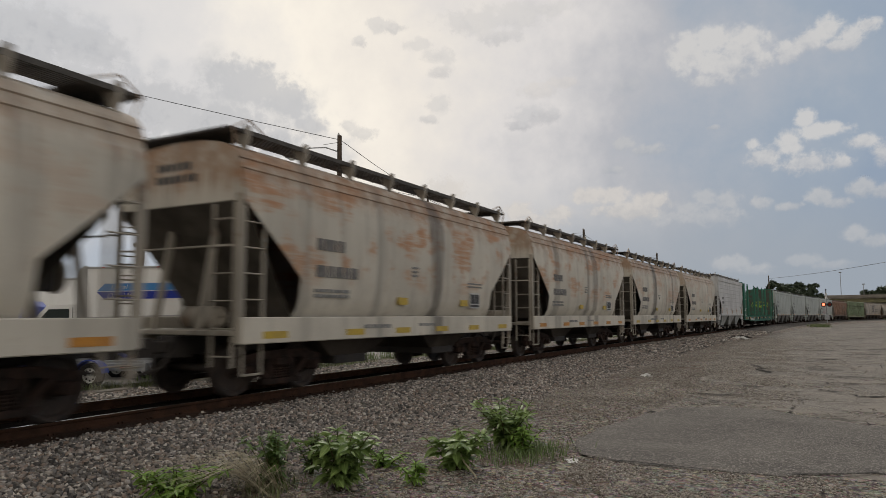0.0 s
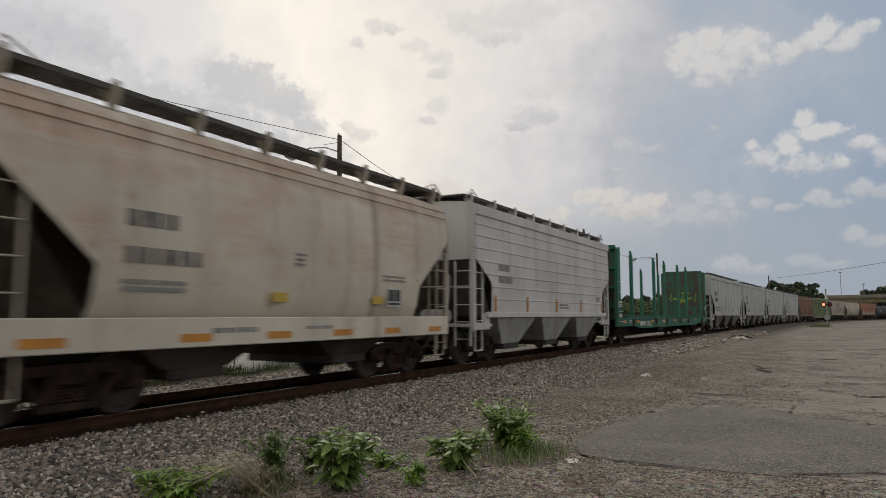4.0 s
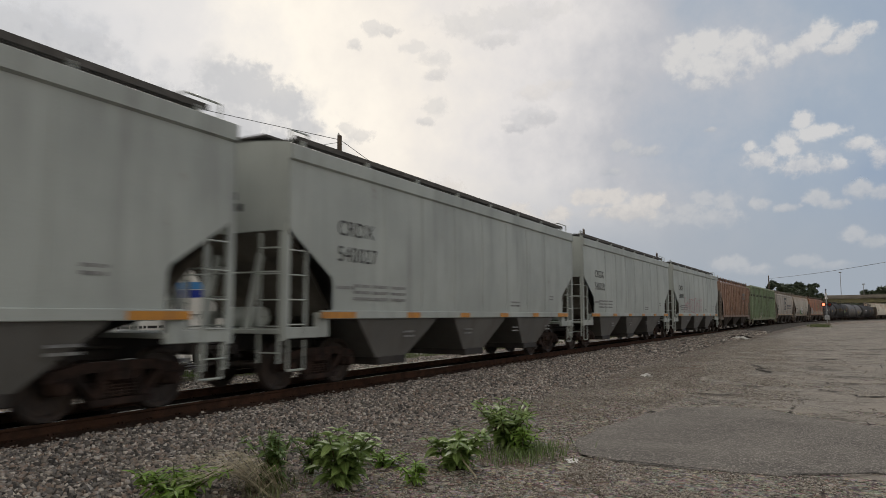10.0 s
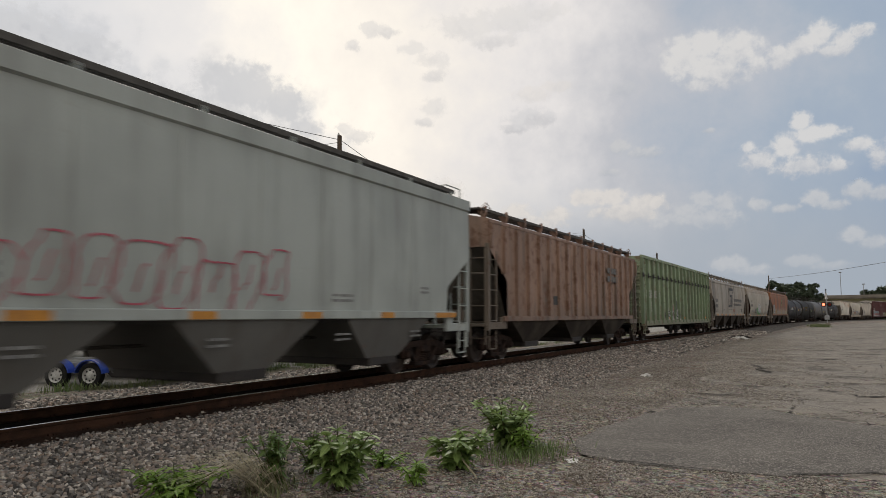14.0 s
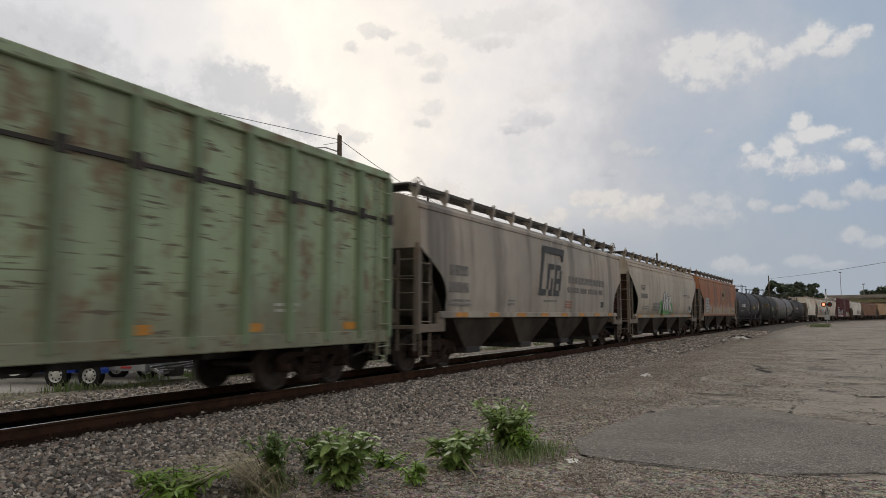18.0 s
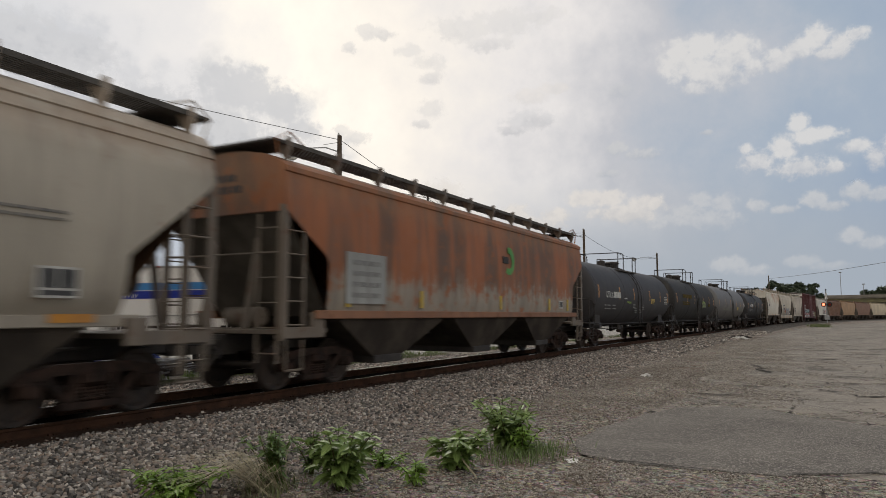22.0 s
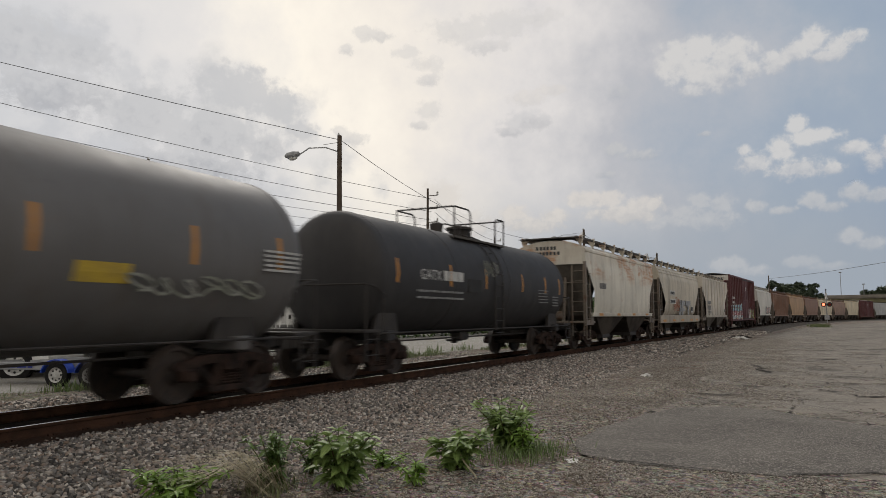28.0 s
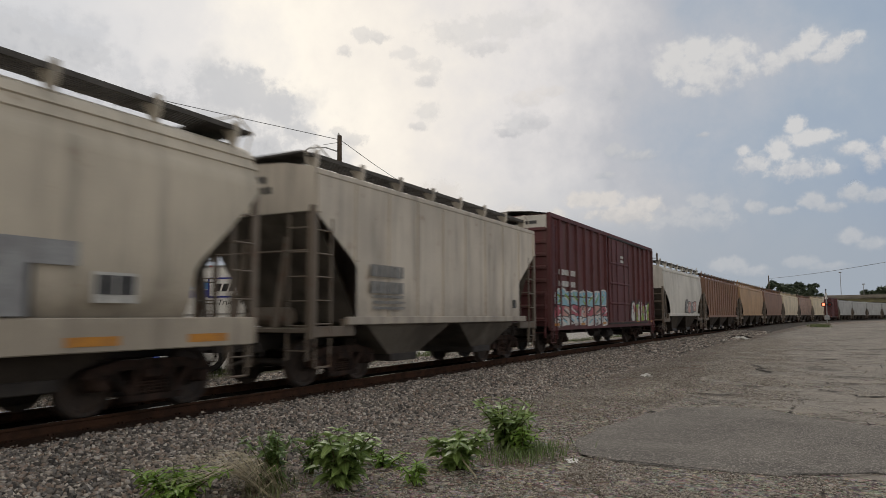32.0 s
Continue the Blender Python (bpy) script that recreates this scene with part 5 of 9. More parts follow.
        for s in (-1, 1):
            part("roof_grab", Geo().pipe([(s * (hl - 0.2), -1.40, zt - 0.15), (s * (hl - 0.2), -1.40, zb + 0.12), (s * (hl - 0.8), -1.30, zb + 0.16), (s * (hl - 1.1), -0.9, zb + 0.04)], 0.018, 5), mat, car)
            a, b = sorted((s * (hl - 0.55), s * (hl + 0.05)))
            part("crossover_walk", Geo().box(a, b, -1.0, 1.0, zb, zb + 0.04), board_mat, car)
    part("hatch_trough", Geo().box(-hl + 0.6, hl - 0.6, -0.32, 0.32, zt - 0.06, zt + 0.10, 0.03), mat, car)
    return car, hl


def tank_car(label, L, R, mat, radius, zc, marks=M_AMBER, inset=1.6):
    car, mid, hl = new_car("tank_car", label, "tank car", L, R, (R - L) / 2 - inset, (R - L) / 2 + 0.25)
    r = radius
    prof = [(-hl, 0.01)] + [(-hl + 0.62 * (1 - math.cos(a) ** 0.80), r * math.sin(a) ** 0.92) for a in [0.15, 0.3, 0.5, 0.7, 0.9, 1.1, 1.3, 1.44, 1.53, 1.5707]]
    n = 8
    body = [(-hl + 0.66 + (2 * hl - 1.32) * i / n, r) for i in range(1, n)]
    prof = prof + body + [(-t, q) for t, q in prof[::-1]]
    part("tank", Geo().turned(prof, 48, "x", (0, 0, zc)), mat, car, smooth=True)
    for x in (-hl + 0.66, -2.6, 0.9, hl - 0.66):
        part("weld_seam", Geo().turned([(x - 0.02, r - 0.01), (x - 0.012, r + 0.008), (x + 0.012, r + 0.008), (x + 0.02, r - 0.01)], 48, "x", (0, 0, zc)), mat, car, smooth=True)
    # dome platform
    zt = zc + r
    part("manway", Geo().turned([(zt - 0.10, 0.33), (zt + 0.22, 0.33), (zt + 0.22, 0.42), (zt + 0.28, 0.42), (zt + 0.34, 0.25), (zt + 0.34, 0.01)], 20, "z", (0.35, 0, 0)), M_STEEL, car, smooth=True)
    part("valve_housing", Geo().turned([(zt - 0.10, 0.20), (zt + 0.30, 0.20), (zt + 0.34, 0.14), (zt + 0.36, 0.01)], 14, "z", (-0.75, 0.2, 0)), M_STEEL, car, smooth=True)
    part("relief_valve", Geo().turned([(zt - 0.10, 0.10), (zt + 0.18, 0.10), (zt + 0.18, 0.14), (zt + 0.26, 0.14), (zt + 0.26, 0.01)], 12, "z", (-0.25, -0.25, 0)), M_STEEL, car, smooth=True)
    part("dome_walk", Geo().box(-1.75, 1.6, -0.98, -0.60, zt - 0.26, zt - 0.20).box(-1.75, 1.6, 0.60, 0.98, zt - 0.26, zt - 0.20), M_DECK, car)
    zr = zt + 0.62
    for y in (-1, 1):
        for x0, x1, zz in ((-1.75, -0.75, zr), (1.6, 0.95, zr - 0.04)):
            bend = 0.16 if x1 > x0 else -0.16
            part("dome_railing", Geo().pipe([(x0, y * 0.95, zt - 0.22), (x0, y * 0.95, zz), (x1 - bend, y * 0.95, zz), (x1 - bend * 0.3, y * 0.95, zz - 0.05), (x1, y * 0.95, zz - 0.18), (x1, y * 0.95, zt - 0.22)], 0.024, 6), M_STEEL, car)
        g = Geo().box(-0.30, -0.25, y * (r + 0.05) - 0.02, y * (r + 0.05) + 0.02, 0.95, zc).box(0.25, 0.30, y * (r + 0.05) - 0.02, y * (r + 0.05) + 0.02, 0.95, zc)
        for i in range(11):
            a = -0.95 + i * 0.225
            yy, zz = (r + 0.05) * math.cos(max(a, 0)), zc + (r + 0.05) * math.sin(a) if a > 0 else zc + (r + 0.05) * a * 1.0
            g.rod((-0.28, y * yy, zz), (0.28, y * yy, zz), 0.014, 5)
            if a > 0:
                b = a - 0.225
                for x in (-0.27, 0.27):
                    g.rod((x, y * (r + 0.05) * math.cos(max(b, 0)), zc + (r + 0.05) * math.sin(max(b, 0))), (x, y * yy, zz), 0.016, 5)
        part("ladder", g, M_STEEL, car)
        for s in (-1, 1):
            part("cradle", Geo().prism([(s * (hl - inset - 0.55), 0.95), (s * (hl - inset + 0.45), 0.95), (s * (hl - inset + 0.25), zc - r * 0.45), (s * (hl - inset - 0.35), zc - r * 0.42)], y * 1.12 - 0.05, y * 1.12 + 0.05), M_STEEL, car)
    for x0, zz in ((-1.75, zr), (1.6, zr - 0.04)):
        part("cross_railing", Geo().pipe([(x0, -0.95, zz), (x0, 0.95, zz)], 0.024, 6), M_STEEL, car)
    part("side_handrail", Geo().pipe([(-hl + 0.2, -1.48, 1.0), (hl - 0.2, -1.48, 1.0)], 0.020, 6), M_STEEL, car)
    part("side_handrail", Geo().pipe([(-hl + 0.2, 1.45, 1.08), (hl - 0.2, 1.45, 1.08)], 0.020, 6), M_STEEL, car)
    part("bottom_outlet", Geo().rod((0, 0, zc - r), (0, 0, 0.55), 0.10, 12).box(-0.18, 0.18, -0.18, 0.18, 0.60, 0.66), M_STEEL, car)
    for s in (-1, 1):
        a, b = sorted((s * (hl - 2.6), s * (hl + 0.25)))
        part("stub_sill", Geo().box(a, b, -0.22, 0.22, 0.70, 1.05, 0.02), M_STEEL, car)
        a, b = sorted((s * (hl - 0.45), s * (hl + 0.25)))
        part("end_platform", Geo().box(a, b, -1.45, 1.45, 1.02, 1.08, 0.01), M_STEEL, car)
        part("bolster_beam", Geo().box(s * (hl - inset) - 0.15, s * (hl - inset) + 0.15, -1.35, 1.35, 0.82, 1.05, 0.02), mat, car)
        part("end_handrail", Geo().pipe([(s * (hl + 0.15), -1.42, 1.05), (s * (hl + 0.15), -1.42, 2.05), (s * (hl + 0.15), 1.42, 2.05), (s * (hl + 0.15), 1.42, 1.05)], 0.02, 6), M_STEEL, car)
        for y in (-1, 1):
            ladder(car, M_STEEL, s * (hl - 0.05), y * 1.43, 0.42, 1.08, 0.42)
            part("platform_rail", Geo().pipe([(s * (hl - 0.50), y * 1.43, 1.05), (s * (hl - 0.50), y * 1.43, 1.85), (s * (hl - 0.15), y * 1.43, 2.0), (s * (hl + 0.15), y * 1.43, 2.05)], 0.018, 6), M_STEEL, car)
    # reflective strips that follow the shell
    for x in [-hl + 1.0, -hl * 0.45, -hl * 0.12, hl * 0.30, hl * 0.62, hl - 1.0]:
        rows = [[(x + d, -(r + 0.006) * math.cos(a), zc + (r + 0.006) * math.sin(a)) for d in (-0.05, 0.05)] for a in (-0.14, 0.0, 0.12, 0.24)]
        part("reflector", Geo().sheet(rows), marks, car)
    part("brake_wheel", Geo().turned([(hl + 0.05, 0.05), (hl + 0.08, 0.27), (hl + 0.12, 0.29), (hl + 0.15, 0.27)], 18, "x", (0, 0.5, 1.7)), M_STEEL, car, smooth=True)
    part("brake_rigging", Geo().box(-0.7, -0.2, -0.6, -0.3, 0.66, 0.9, 0.03).rod((-hl + 1.5, -0.5, 0.75), (hl - 1.5, -0.5, 0.75), 0.022, 6), M_STEEL, car)
    return car, hl


def shell_plate(car, mat, x0, x1, a0, a1, r, zc, label="", name="placard"):
    rows = [[(x, -(r + 0.006) * math.cos(a), zc + (r + 0.006) * math.sin(a)) for x in (x0, x1)] for a in (a0, (a0 + a1) / 2, a1)]
    return part(name, Geo().sheet(rows), mat, car, label)


def posted_car(name, category, label, L, R, mat, top, posts, end_bars, roofed, end_mat=None, floor_z=1.0, belt=None, post_mat=None, post_w=0.075, post_y=1.625):
    """A gondola or a boxcar: plain sheets behind outside posts, with corrugated ends."""
    car, mid, hl = new_car(name, label, category, L, R, (R - L) / 2 - 1.9, (R - L) / 2 + 0.05)
    end_mat = end_mat or mat
    for y in (-1, 1):
        part("side_sheet", Geo().box(-hl, hl, y * 1.48 - 0.02, y * 1.48 + 0.02, floor_z, top), mat, car)
        part("top_chord", Geo().box(-hl, hl, y * 1.52 - 0.07, y * 1.52 + 0.07, top - 0.10, top + 0.06, 0.015), mat, car)
        part("side_sill", Geo().box(-hl, hl, y * 1.52 - 0.06, y * 1.52 + 0.06, floor_z - 0.16, floor_z + 0.10, 0.015), mat, car)
        if belt:
            part("belt_rail", Geo().box(-hl, hl, y * 1.515 - 0.025, y * 1.515 + 0.025, belt - 0.03, belt + 0.03), M_STEEL, car, "dark rusted belt rail")
            for i in range(posts):
                x = (hl - 0.06) * (2 * i / (posts - 1) - 1)
                part("splice_plate", Geo().box(x - 0.09, x + 0.09, *sorted((y * 1.60, y * 1.64)), belt - 0.11, belt + 0.12), M_STEEL, car)
        for i in range(posts):
            x = (hl - 0.06) * (2 * i / (posts - 1) - 1)
            if roofed and -0.8 < x < 3.0:
                continue
            part("side_post", Geo().prism([(x - post_w, y * 1.49), (x - post_w * 0.75, y * post_y), (x + post_w * 0.75, y * post_y), (x + post_w, y * 1.49)], floor_z - 0.05, top - 0.08, "z"), post_mat or mat, car)
    for s in (-1, 1):
        part("end_sheet", Geo().box(s * hl - 0.02, s * hl + 0.02, -1.48, 1.48, floor_z, top), end_mat, car)
        for i in range(end_bars):
            z = floor_z + 0.22 + (top - floor_z - 0.75) * i / (end_bars - 1)
            part("end_corrugation", Geo().prism([(s * hl, z - 0.09), (s * (hl + 0.09), z - 0.04), (s * (hl + 0.09), z + 0.04), (s * hl, z + 0.09)], -1.44, 1.44), end_mat, car)
        part("stub_sill", Geo().box(min(s * (hl - 1), s * (hl + 0.05)), max(s * (hl - 1), s * (hl + 0.05)), -0.2, 0.2, 0.70, 1.02, 0.02), M_STEEL, car)
        for y in (-1, 1):
            ladder(car, mat, s * (hl - 0.30), y * 1.60, 0.55, (top - 0.15) if s * y > 0 or not roofed else 2.2, 0.42, 0.42)
            ladder(car, mat, s * (hl + 0.12), y * 1.20, 0.60, 2.3, 0.42, 0.42, along="y")
            part("stirrup", Geo().pipe([(s * (hl - 0.50), y * 1.54, 0.85), (s * (hl - 0.50), y * 1.54, 0.42), (s * (hl - 0.10), y * 1.54, 0.42), (s * (hl - 0.10), y * 1.54, 0.85)], 0.02, 5), mat, car)
    part("centre_sill", Geo().box(-hl + 0.5, hl - 0.5, -0.25, 0.25, 0.62, 0.95), M_STEEL, car)
    for i in range(7):
        x = (hl - 2.6) * (2 * i / 6 - 1)
        part("cross_bearer", Geo().box(x - 0.06, x + 0.06, -1.4, 1.4, 0.72, floor_z - 0.02), M_STEEL, car)
    part("brake_cylinder", Geo().rod((-0.6, -0.7, 0.62), (0.3, -0.7, 0.62), 0.16, 12).rod((0.3, -0.7, 0.62), (2.2, -0.6, 0.62), 0.025, 5), M_STEEL, car)
    part("air_tank", Geo().rod((0.9, -0.85, 0.55), (1.8, -0.85, 0.55), 0.18, 12), M_STEEL, car)
    part("floor", Geo().box(-hl, hl, -1.47, 1.47, floor_z - 0.03, floor_z + 0.01), M_STEEL, car)
    return car, hl

# ---- the train, from its front to its rear ----
_cem = [(0.20, 0.35, 0.25, ((-2.0, 0.5, 0.5),)), (0.15, 0.25, 0.85, ((0.9, 0.42, 0.75), (-1.6, 0.25, 0.35), (-4.0, 0.2, 0.3))), (0.15, 0.25, 0.75, ((0.2, 0.25, 0.5), (1.1, 0.35, 0.55), (-3.4, 0.3, 0.45))),
        (0.10, 0.3, 0.45, ((-1.0, 0.42, 0.85), (3.3, 0.3, 0.65), (1.6, 0.15, 0.3))), (0.22, 0.2, 0.30, ((2.3, 0.2, 0.4),))]
M_CEM = [paint("stained_buff_paint_%s" % "abcde"[i], (0.60, 0.56, 0.48), r, d, i + 1.0, (0.30, 0.15, 0.07), smear=m, bands=bb, eave=0.75 if i in (1, 2, 3) else 0.45) for i, (r, d, m, bb) in enumerate(_cem)]
M_BUFFEND = paint("buff_end_fittings", (0.36, 0.325, 0.27), 0.35, 0.5, 6, (0.16, 0.08, 0.045))
M_WHITE_STEEL = paint("light_grey_paint", (0.56, 0.56, 0.56), 0.05, 0.22, 7)
M_SAGE = [paint("pale_sage_grey_paint_%s" % "abcd"[i], (0.395, 0.425, 0.40), 0.04, 0.25, 9 + i, rough=0.45) for i in range(4)]
# body sage darkened to carry the shade under the car, plus dirt
M_SAGESHADE = paint("shaded_sage_underbody_paint", (0.135, 0.132, 0.122), 0.10, 0.55, 15)
M_FLATGREEN = paint("dark_green_paint", (0.009, 0.125, 0.077), 0.22, 0.45, 17, (0.05, 0.035, 0.03))
M_BULKHEAD = paint("scraped_green_bulkhead_paint", (0.014, 0.125, 0.078), 0.95, 0.35, 18, (0.060, 0.040, 0.032))
M_TAN = paint("faded_brown_paint", (0.33, 0.215, 0.160), 0.55, 0.75, 20, (0.15, 0.07, 0.04), streak=1.5, grime=0.5)
M_GREEN = paint("faded_green_gondola_paint", (0.305, 0.385, 0.250), 0.55, 0.40, 22, (0.17, 0.105, 0.06), scrape=0.85, grime=0.55)
# gondola green made darker on the posts to stand for their shaded edges
M_GREENPOST = paint("shaded_green_post_paint", (0.185, 0.250, 0.150), 0.30, 0.40, 23, (0.10, 0.06, 0.04))
M_TAUPE = paint("sooty_taupe_paint", (0.375, 0.34, 0.29), 0.08, 0.55, 24, smear=0.12, bands=((-8.0, 0.9, 0.65), (-4.6, 0.4, 0.4), (2.0, 0.5, 0.5), (7.2, 0.4, 0.55)))
M_BEIGE = paint("weathered_beige_paint", (0.43, 0.39, 0.325), 0.14, 0.35, 26, eave=0.35, grime=0.25)
M_RUSTY = paint("rust_over_grey_paint", (0.34, 0.30, 0.245), 0.50, 0.42, 28, (0.31, 0.105, 0.035), high=((0.345, 0.120, 0.045), 2.05, (0.165, 0.085, 0.050)), grime=0.35, streak=1.5, eave=0.5)
M_RUSTSILL = paint("rusted_sill_paint", (0.27, 0.125, 0.065), 0.5, 0.4, 29, (0.17, 0.07, 0.03))
M_BLACK1 = paint("black_tank_paint", (0.036, 0.034, 0.037), 0.02, 0.10, 30, rough=0.60)
M_BLACK2 = paint("dull_black_tank_paint", (0.018, 0.017, 0.016), 0.02, 0.25, 31, rough=0.66)
M_GREYTANK = paint("sooty_grey_tank_paint", (0.135, 0.13, 0.128), 0.05, 0.5, 32, rough=0.5)
M_DARKTANK = paint("charcoal_tank_paint", (0.030, 0.029, 0.031), 0.03, 0.14, 33, rough=0.6)
M_CREAMR = paint("cream_paint_with_rust_runs", (0.68, 0.645, 0.56), 0.12, 0.28, 35, (0.38, 0.18, 0.075), smear=0.8, smear_low=2.7, eave=0.15, grime=0.3)
M_BEIGE2 = paint("dusty_beige_paint", (0.57, 0.515, 0.42), 0.10, 0.40, 37, grime=0.45)
M_BEIGE3 = paint("dusty_grey_beige_paint", (0.59, 0.54, 0.465), 0.20, 0.40, 38, grime=0.4)
M_MAROON = paint("dark_maroon_paint", (0.105, 0.028, 0.030), 0.15, 0.30, 40, (0.06, 0.03, 0.025))
M_WHITE = paint("off_white_paint", (0.62, 0.60, 0.55), 0.15, 0.3, 41)
M_BROWN = paint("oxide_brown_paint", (0.24, 0.135, 0.09), 0.25, 0.35, 43)
M_TANB = paint("ochre_tan_paint", (0.42, 0.27, 0.15), 0.25, 0.3, 44)
M_CREAM = paint("cream_paint", (0.60, 0.52, 0.38), 0.15, 0.3, 45)
M_GREYH = paint("plain_grey_paint", (0.40, 0.41, 0.41), 0.1, 0.35, 46)
M_GREYRIB = paint("end_grey_paint", (0.33, 0.34, 0.33), 0.08, 0.5, 47)
M_FADED = mottled("worn_dark_stencil", (0.13, 0.125, 0.12), (0.22, 0.21, 0.20), 9.0, 0.7)
M_PINK = mottled("pink_red_spray_paint", (0.52, 0.12, 0.16), (0.38, 0.07, 0.10), 3.0, 0.6)
M_SPRAYW = mottled("white_spray_paint", (0.70, 0.70, 0.68), (0.50, 0.50, 0.49), 4.0, 0.6)
M_SPRAYB = mottled("black_spray_paint", (0.03, 0.03, 0.035), (0.06, 0.06, 0.06), 4.0, 0.6)
M_SPRAYC = mottled("sky_blue_spray_paint", (0.20, 0.45, 0.58), (0.32, 0.52, 0.60), 3.0, 0.6)
M_SPRAYG = mottled("green_spray_paint", (0.08, 0.30, 0.06), (0.12, 0.36, 0.09), 3.0, 0.6)
M_SPRAYY = mottled("yellow_green_spray_paint", (0.30, 0.42, 0.04), (0.16, 0.30, 0.05), 5.0, 0.6)
M_DULLGOLD = mottled("dull_gold_stencil", (0.14, 0.10, 0.025), (0.07, 0.052, 0.02), 7.0, 0.8)
M_RUSTRED = mottled("faded_red_spray_paint", (0.36, 0.13, 0.085), (0.40, 0.22, 0.16), 5.0, 0.8)
M_SILVER = mottled("silver_spray_paint", (0.36, 0.37, 0.38), (0.26, 0.26, 0.27), 3.0, 0.6)
M_FADED_RED = mottled("washed_out_red_paint", (0.42, 0.22, 0.18), (0.40, 0.28, 0.24), 6.0, 0.8)
M_CHALK = mottled("chalky_grey_scribble", (0.30, 0.30, 0.27), (0.20, 0.21, 0.16), 5.0, 0.9)
M_SPRAYP = mottled("salmon_spray_paint", (0.55, 0.32, 0.27), (0.48, 0.26, 0.22), 3.0, 0.6)


def side_tape(car, hl, z, y, n, mat=M_AMBER, w=0.55, h=0.13, cut=0.0):
    span = hl - cut
    plates(car, "reflector", mat, [(x - w / 2, x + w / 2, z, z + h) for x in [(span - w) * (2 * i / (n - 1) - 1) for i in range(n)]], y)


GLYPHS = [[(0.1, 0), (0.2, 1), (0.9, 0.95), (0.25, 0.5), (0.7, 0.45)], [(0.1, 0), (0.15, 1), (0.8, 0.1), (0.9, 1)], [(0.9, 0.9), (0.2, 0.85), (0.75, 0.45), (0.8, 0.05), (0.1, 0.1)],
          [(0.1, 0.05), (0.5, 1), (0.9, 0), (0.7, 0.4), (0.25, 0.4)], [(0.15, 1), (0.2, 0), (0.2, 0.45), (0.9, 1), (0.4, 0.55), (0.95, 0)], [(0.85, 0.8), (0.4, 1), (0.1, 0.5), (0.4, 0), (0.9, 0.2), (0.85, 0.5), (0.55, 0.5)],
          [(0.05, 1), (0.4, 0), (0.6, 0.7), (0.75, 0.0), (1, 0.95)]]


def strokes(car, mat, x0, z0, w, h, y, n, seed, width=0.07, label="sprayed graffiti strokes", order=()):
    """A tag of slanted letter shapes, each a part drawn in one crooked stroke."""
    rnd = random.Random(seed)
    for i in range(n):
        g = Geo()
        gl = GLYPHS[order[i % len(order)]] if order else rnd.choice(GLYPHS)
        ww = w / n * rnd.uniform(0.85, 1.15)
        hh, lift = h * rnd.uniform(0.8, 1.0), h * rnd.uniform(0.0, 0.12)
        pts = []
        for (ax, az), (bx, bz) in zip(gl, gl[1:]):
            for k in range(5):
                t = k / 5
                pts.append((ax + (bx - ax) * t + rnd.uniform(-0.04, 0.04), az + (bz - az) * t + 0.07 * math.sin(math.pi * t)))
        pts.append(gl[-1])
        pts = [(x0 + w * i / n + (px + 0.18 * pz) * ww * 0.9, z0 + lift + pz * hh) for px, pz in pts]
        left, right = [], []
        for k, p in enumerate(pts):
            a, b = pts[max(k - 1, 0)], pts[min(k + 1, len(pts) - 1)]
            d = Vector((b[0] - a[0], b[1] - a[1]))
            q = Vector((-d.y, d.x)).normalized() * width * rnd.uniform(0.38, 0.58) if d.length > 1e-6 else Vector((0, width / 2))
            yy = y - 0.0006 * (i % 5)
            left.append((p[0] + q.x, yy, p[1] + q.y))
            right.append((p[0] - q.x, yy, p[1] - q.y))
        g.sheet([left, right])
        part("graffiti", g, mat, car, label if i == 0 else "")


def ribbon(car, mat, pts, width, y, rnd, label=""):
    left, right = [], []
    for k, p in enumerate(pts):
        a, b = pts[max(k - 1, 0)], pts[min(k + 1, len(pts) - 1)]
        d = Vector((b[0] - a[0], b[1] - a[1]))
        q = Vector((-d.y, d.x)).normalized() * width * rnd.uniform(0.35, 0.55) if d.length > 1e-6 else Vector((0, width / 2))
        yy = y - 0.00008 * k
        left.append((p[0] + q.x, yy, p[1] + q.y))
        right.append((p[0] - q.x, yy, p[1] - q.y))
    part("graffiti", Geo().sheet([left, right]), mat, car, label)


def scrawl(car, mat, x0, z0, w, h, y, loops, seed, width=0.05, label="looping sprayed scribble"):
    """A signature-like scribble of uneven loops in one stroke."""
    rnd = random.Random(seed)
    knots = []
    for i in range(loops):
        f = i / loops
        top, low = rnd.uniform(0.6, 1.0), rnd.uniform(0.0, 0.35)
        wide = w / loops * rnd.uniform(0.7, 1.5)
        for t in range(10):
            a = 6.2832 * t / 10
            knots.append((x0 + w * (f + t / 10 / loops) + wide * 0.55 * math.sin(a + 0.5), z0 + h * (low + (top - low) * (0.5 - 0.5 * math.cos(a)))))
    ribbon(car, mat, knots, width, y, rnd, label)


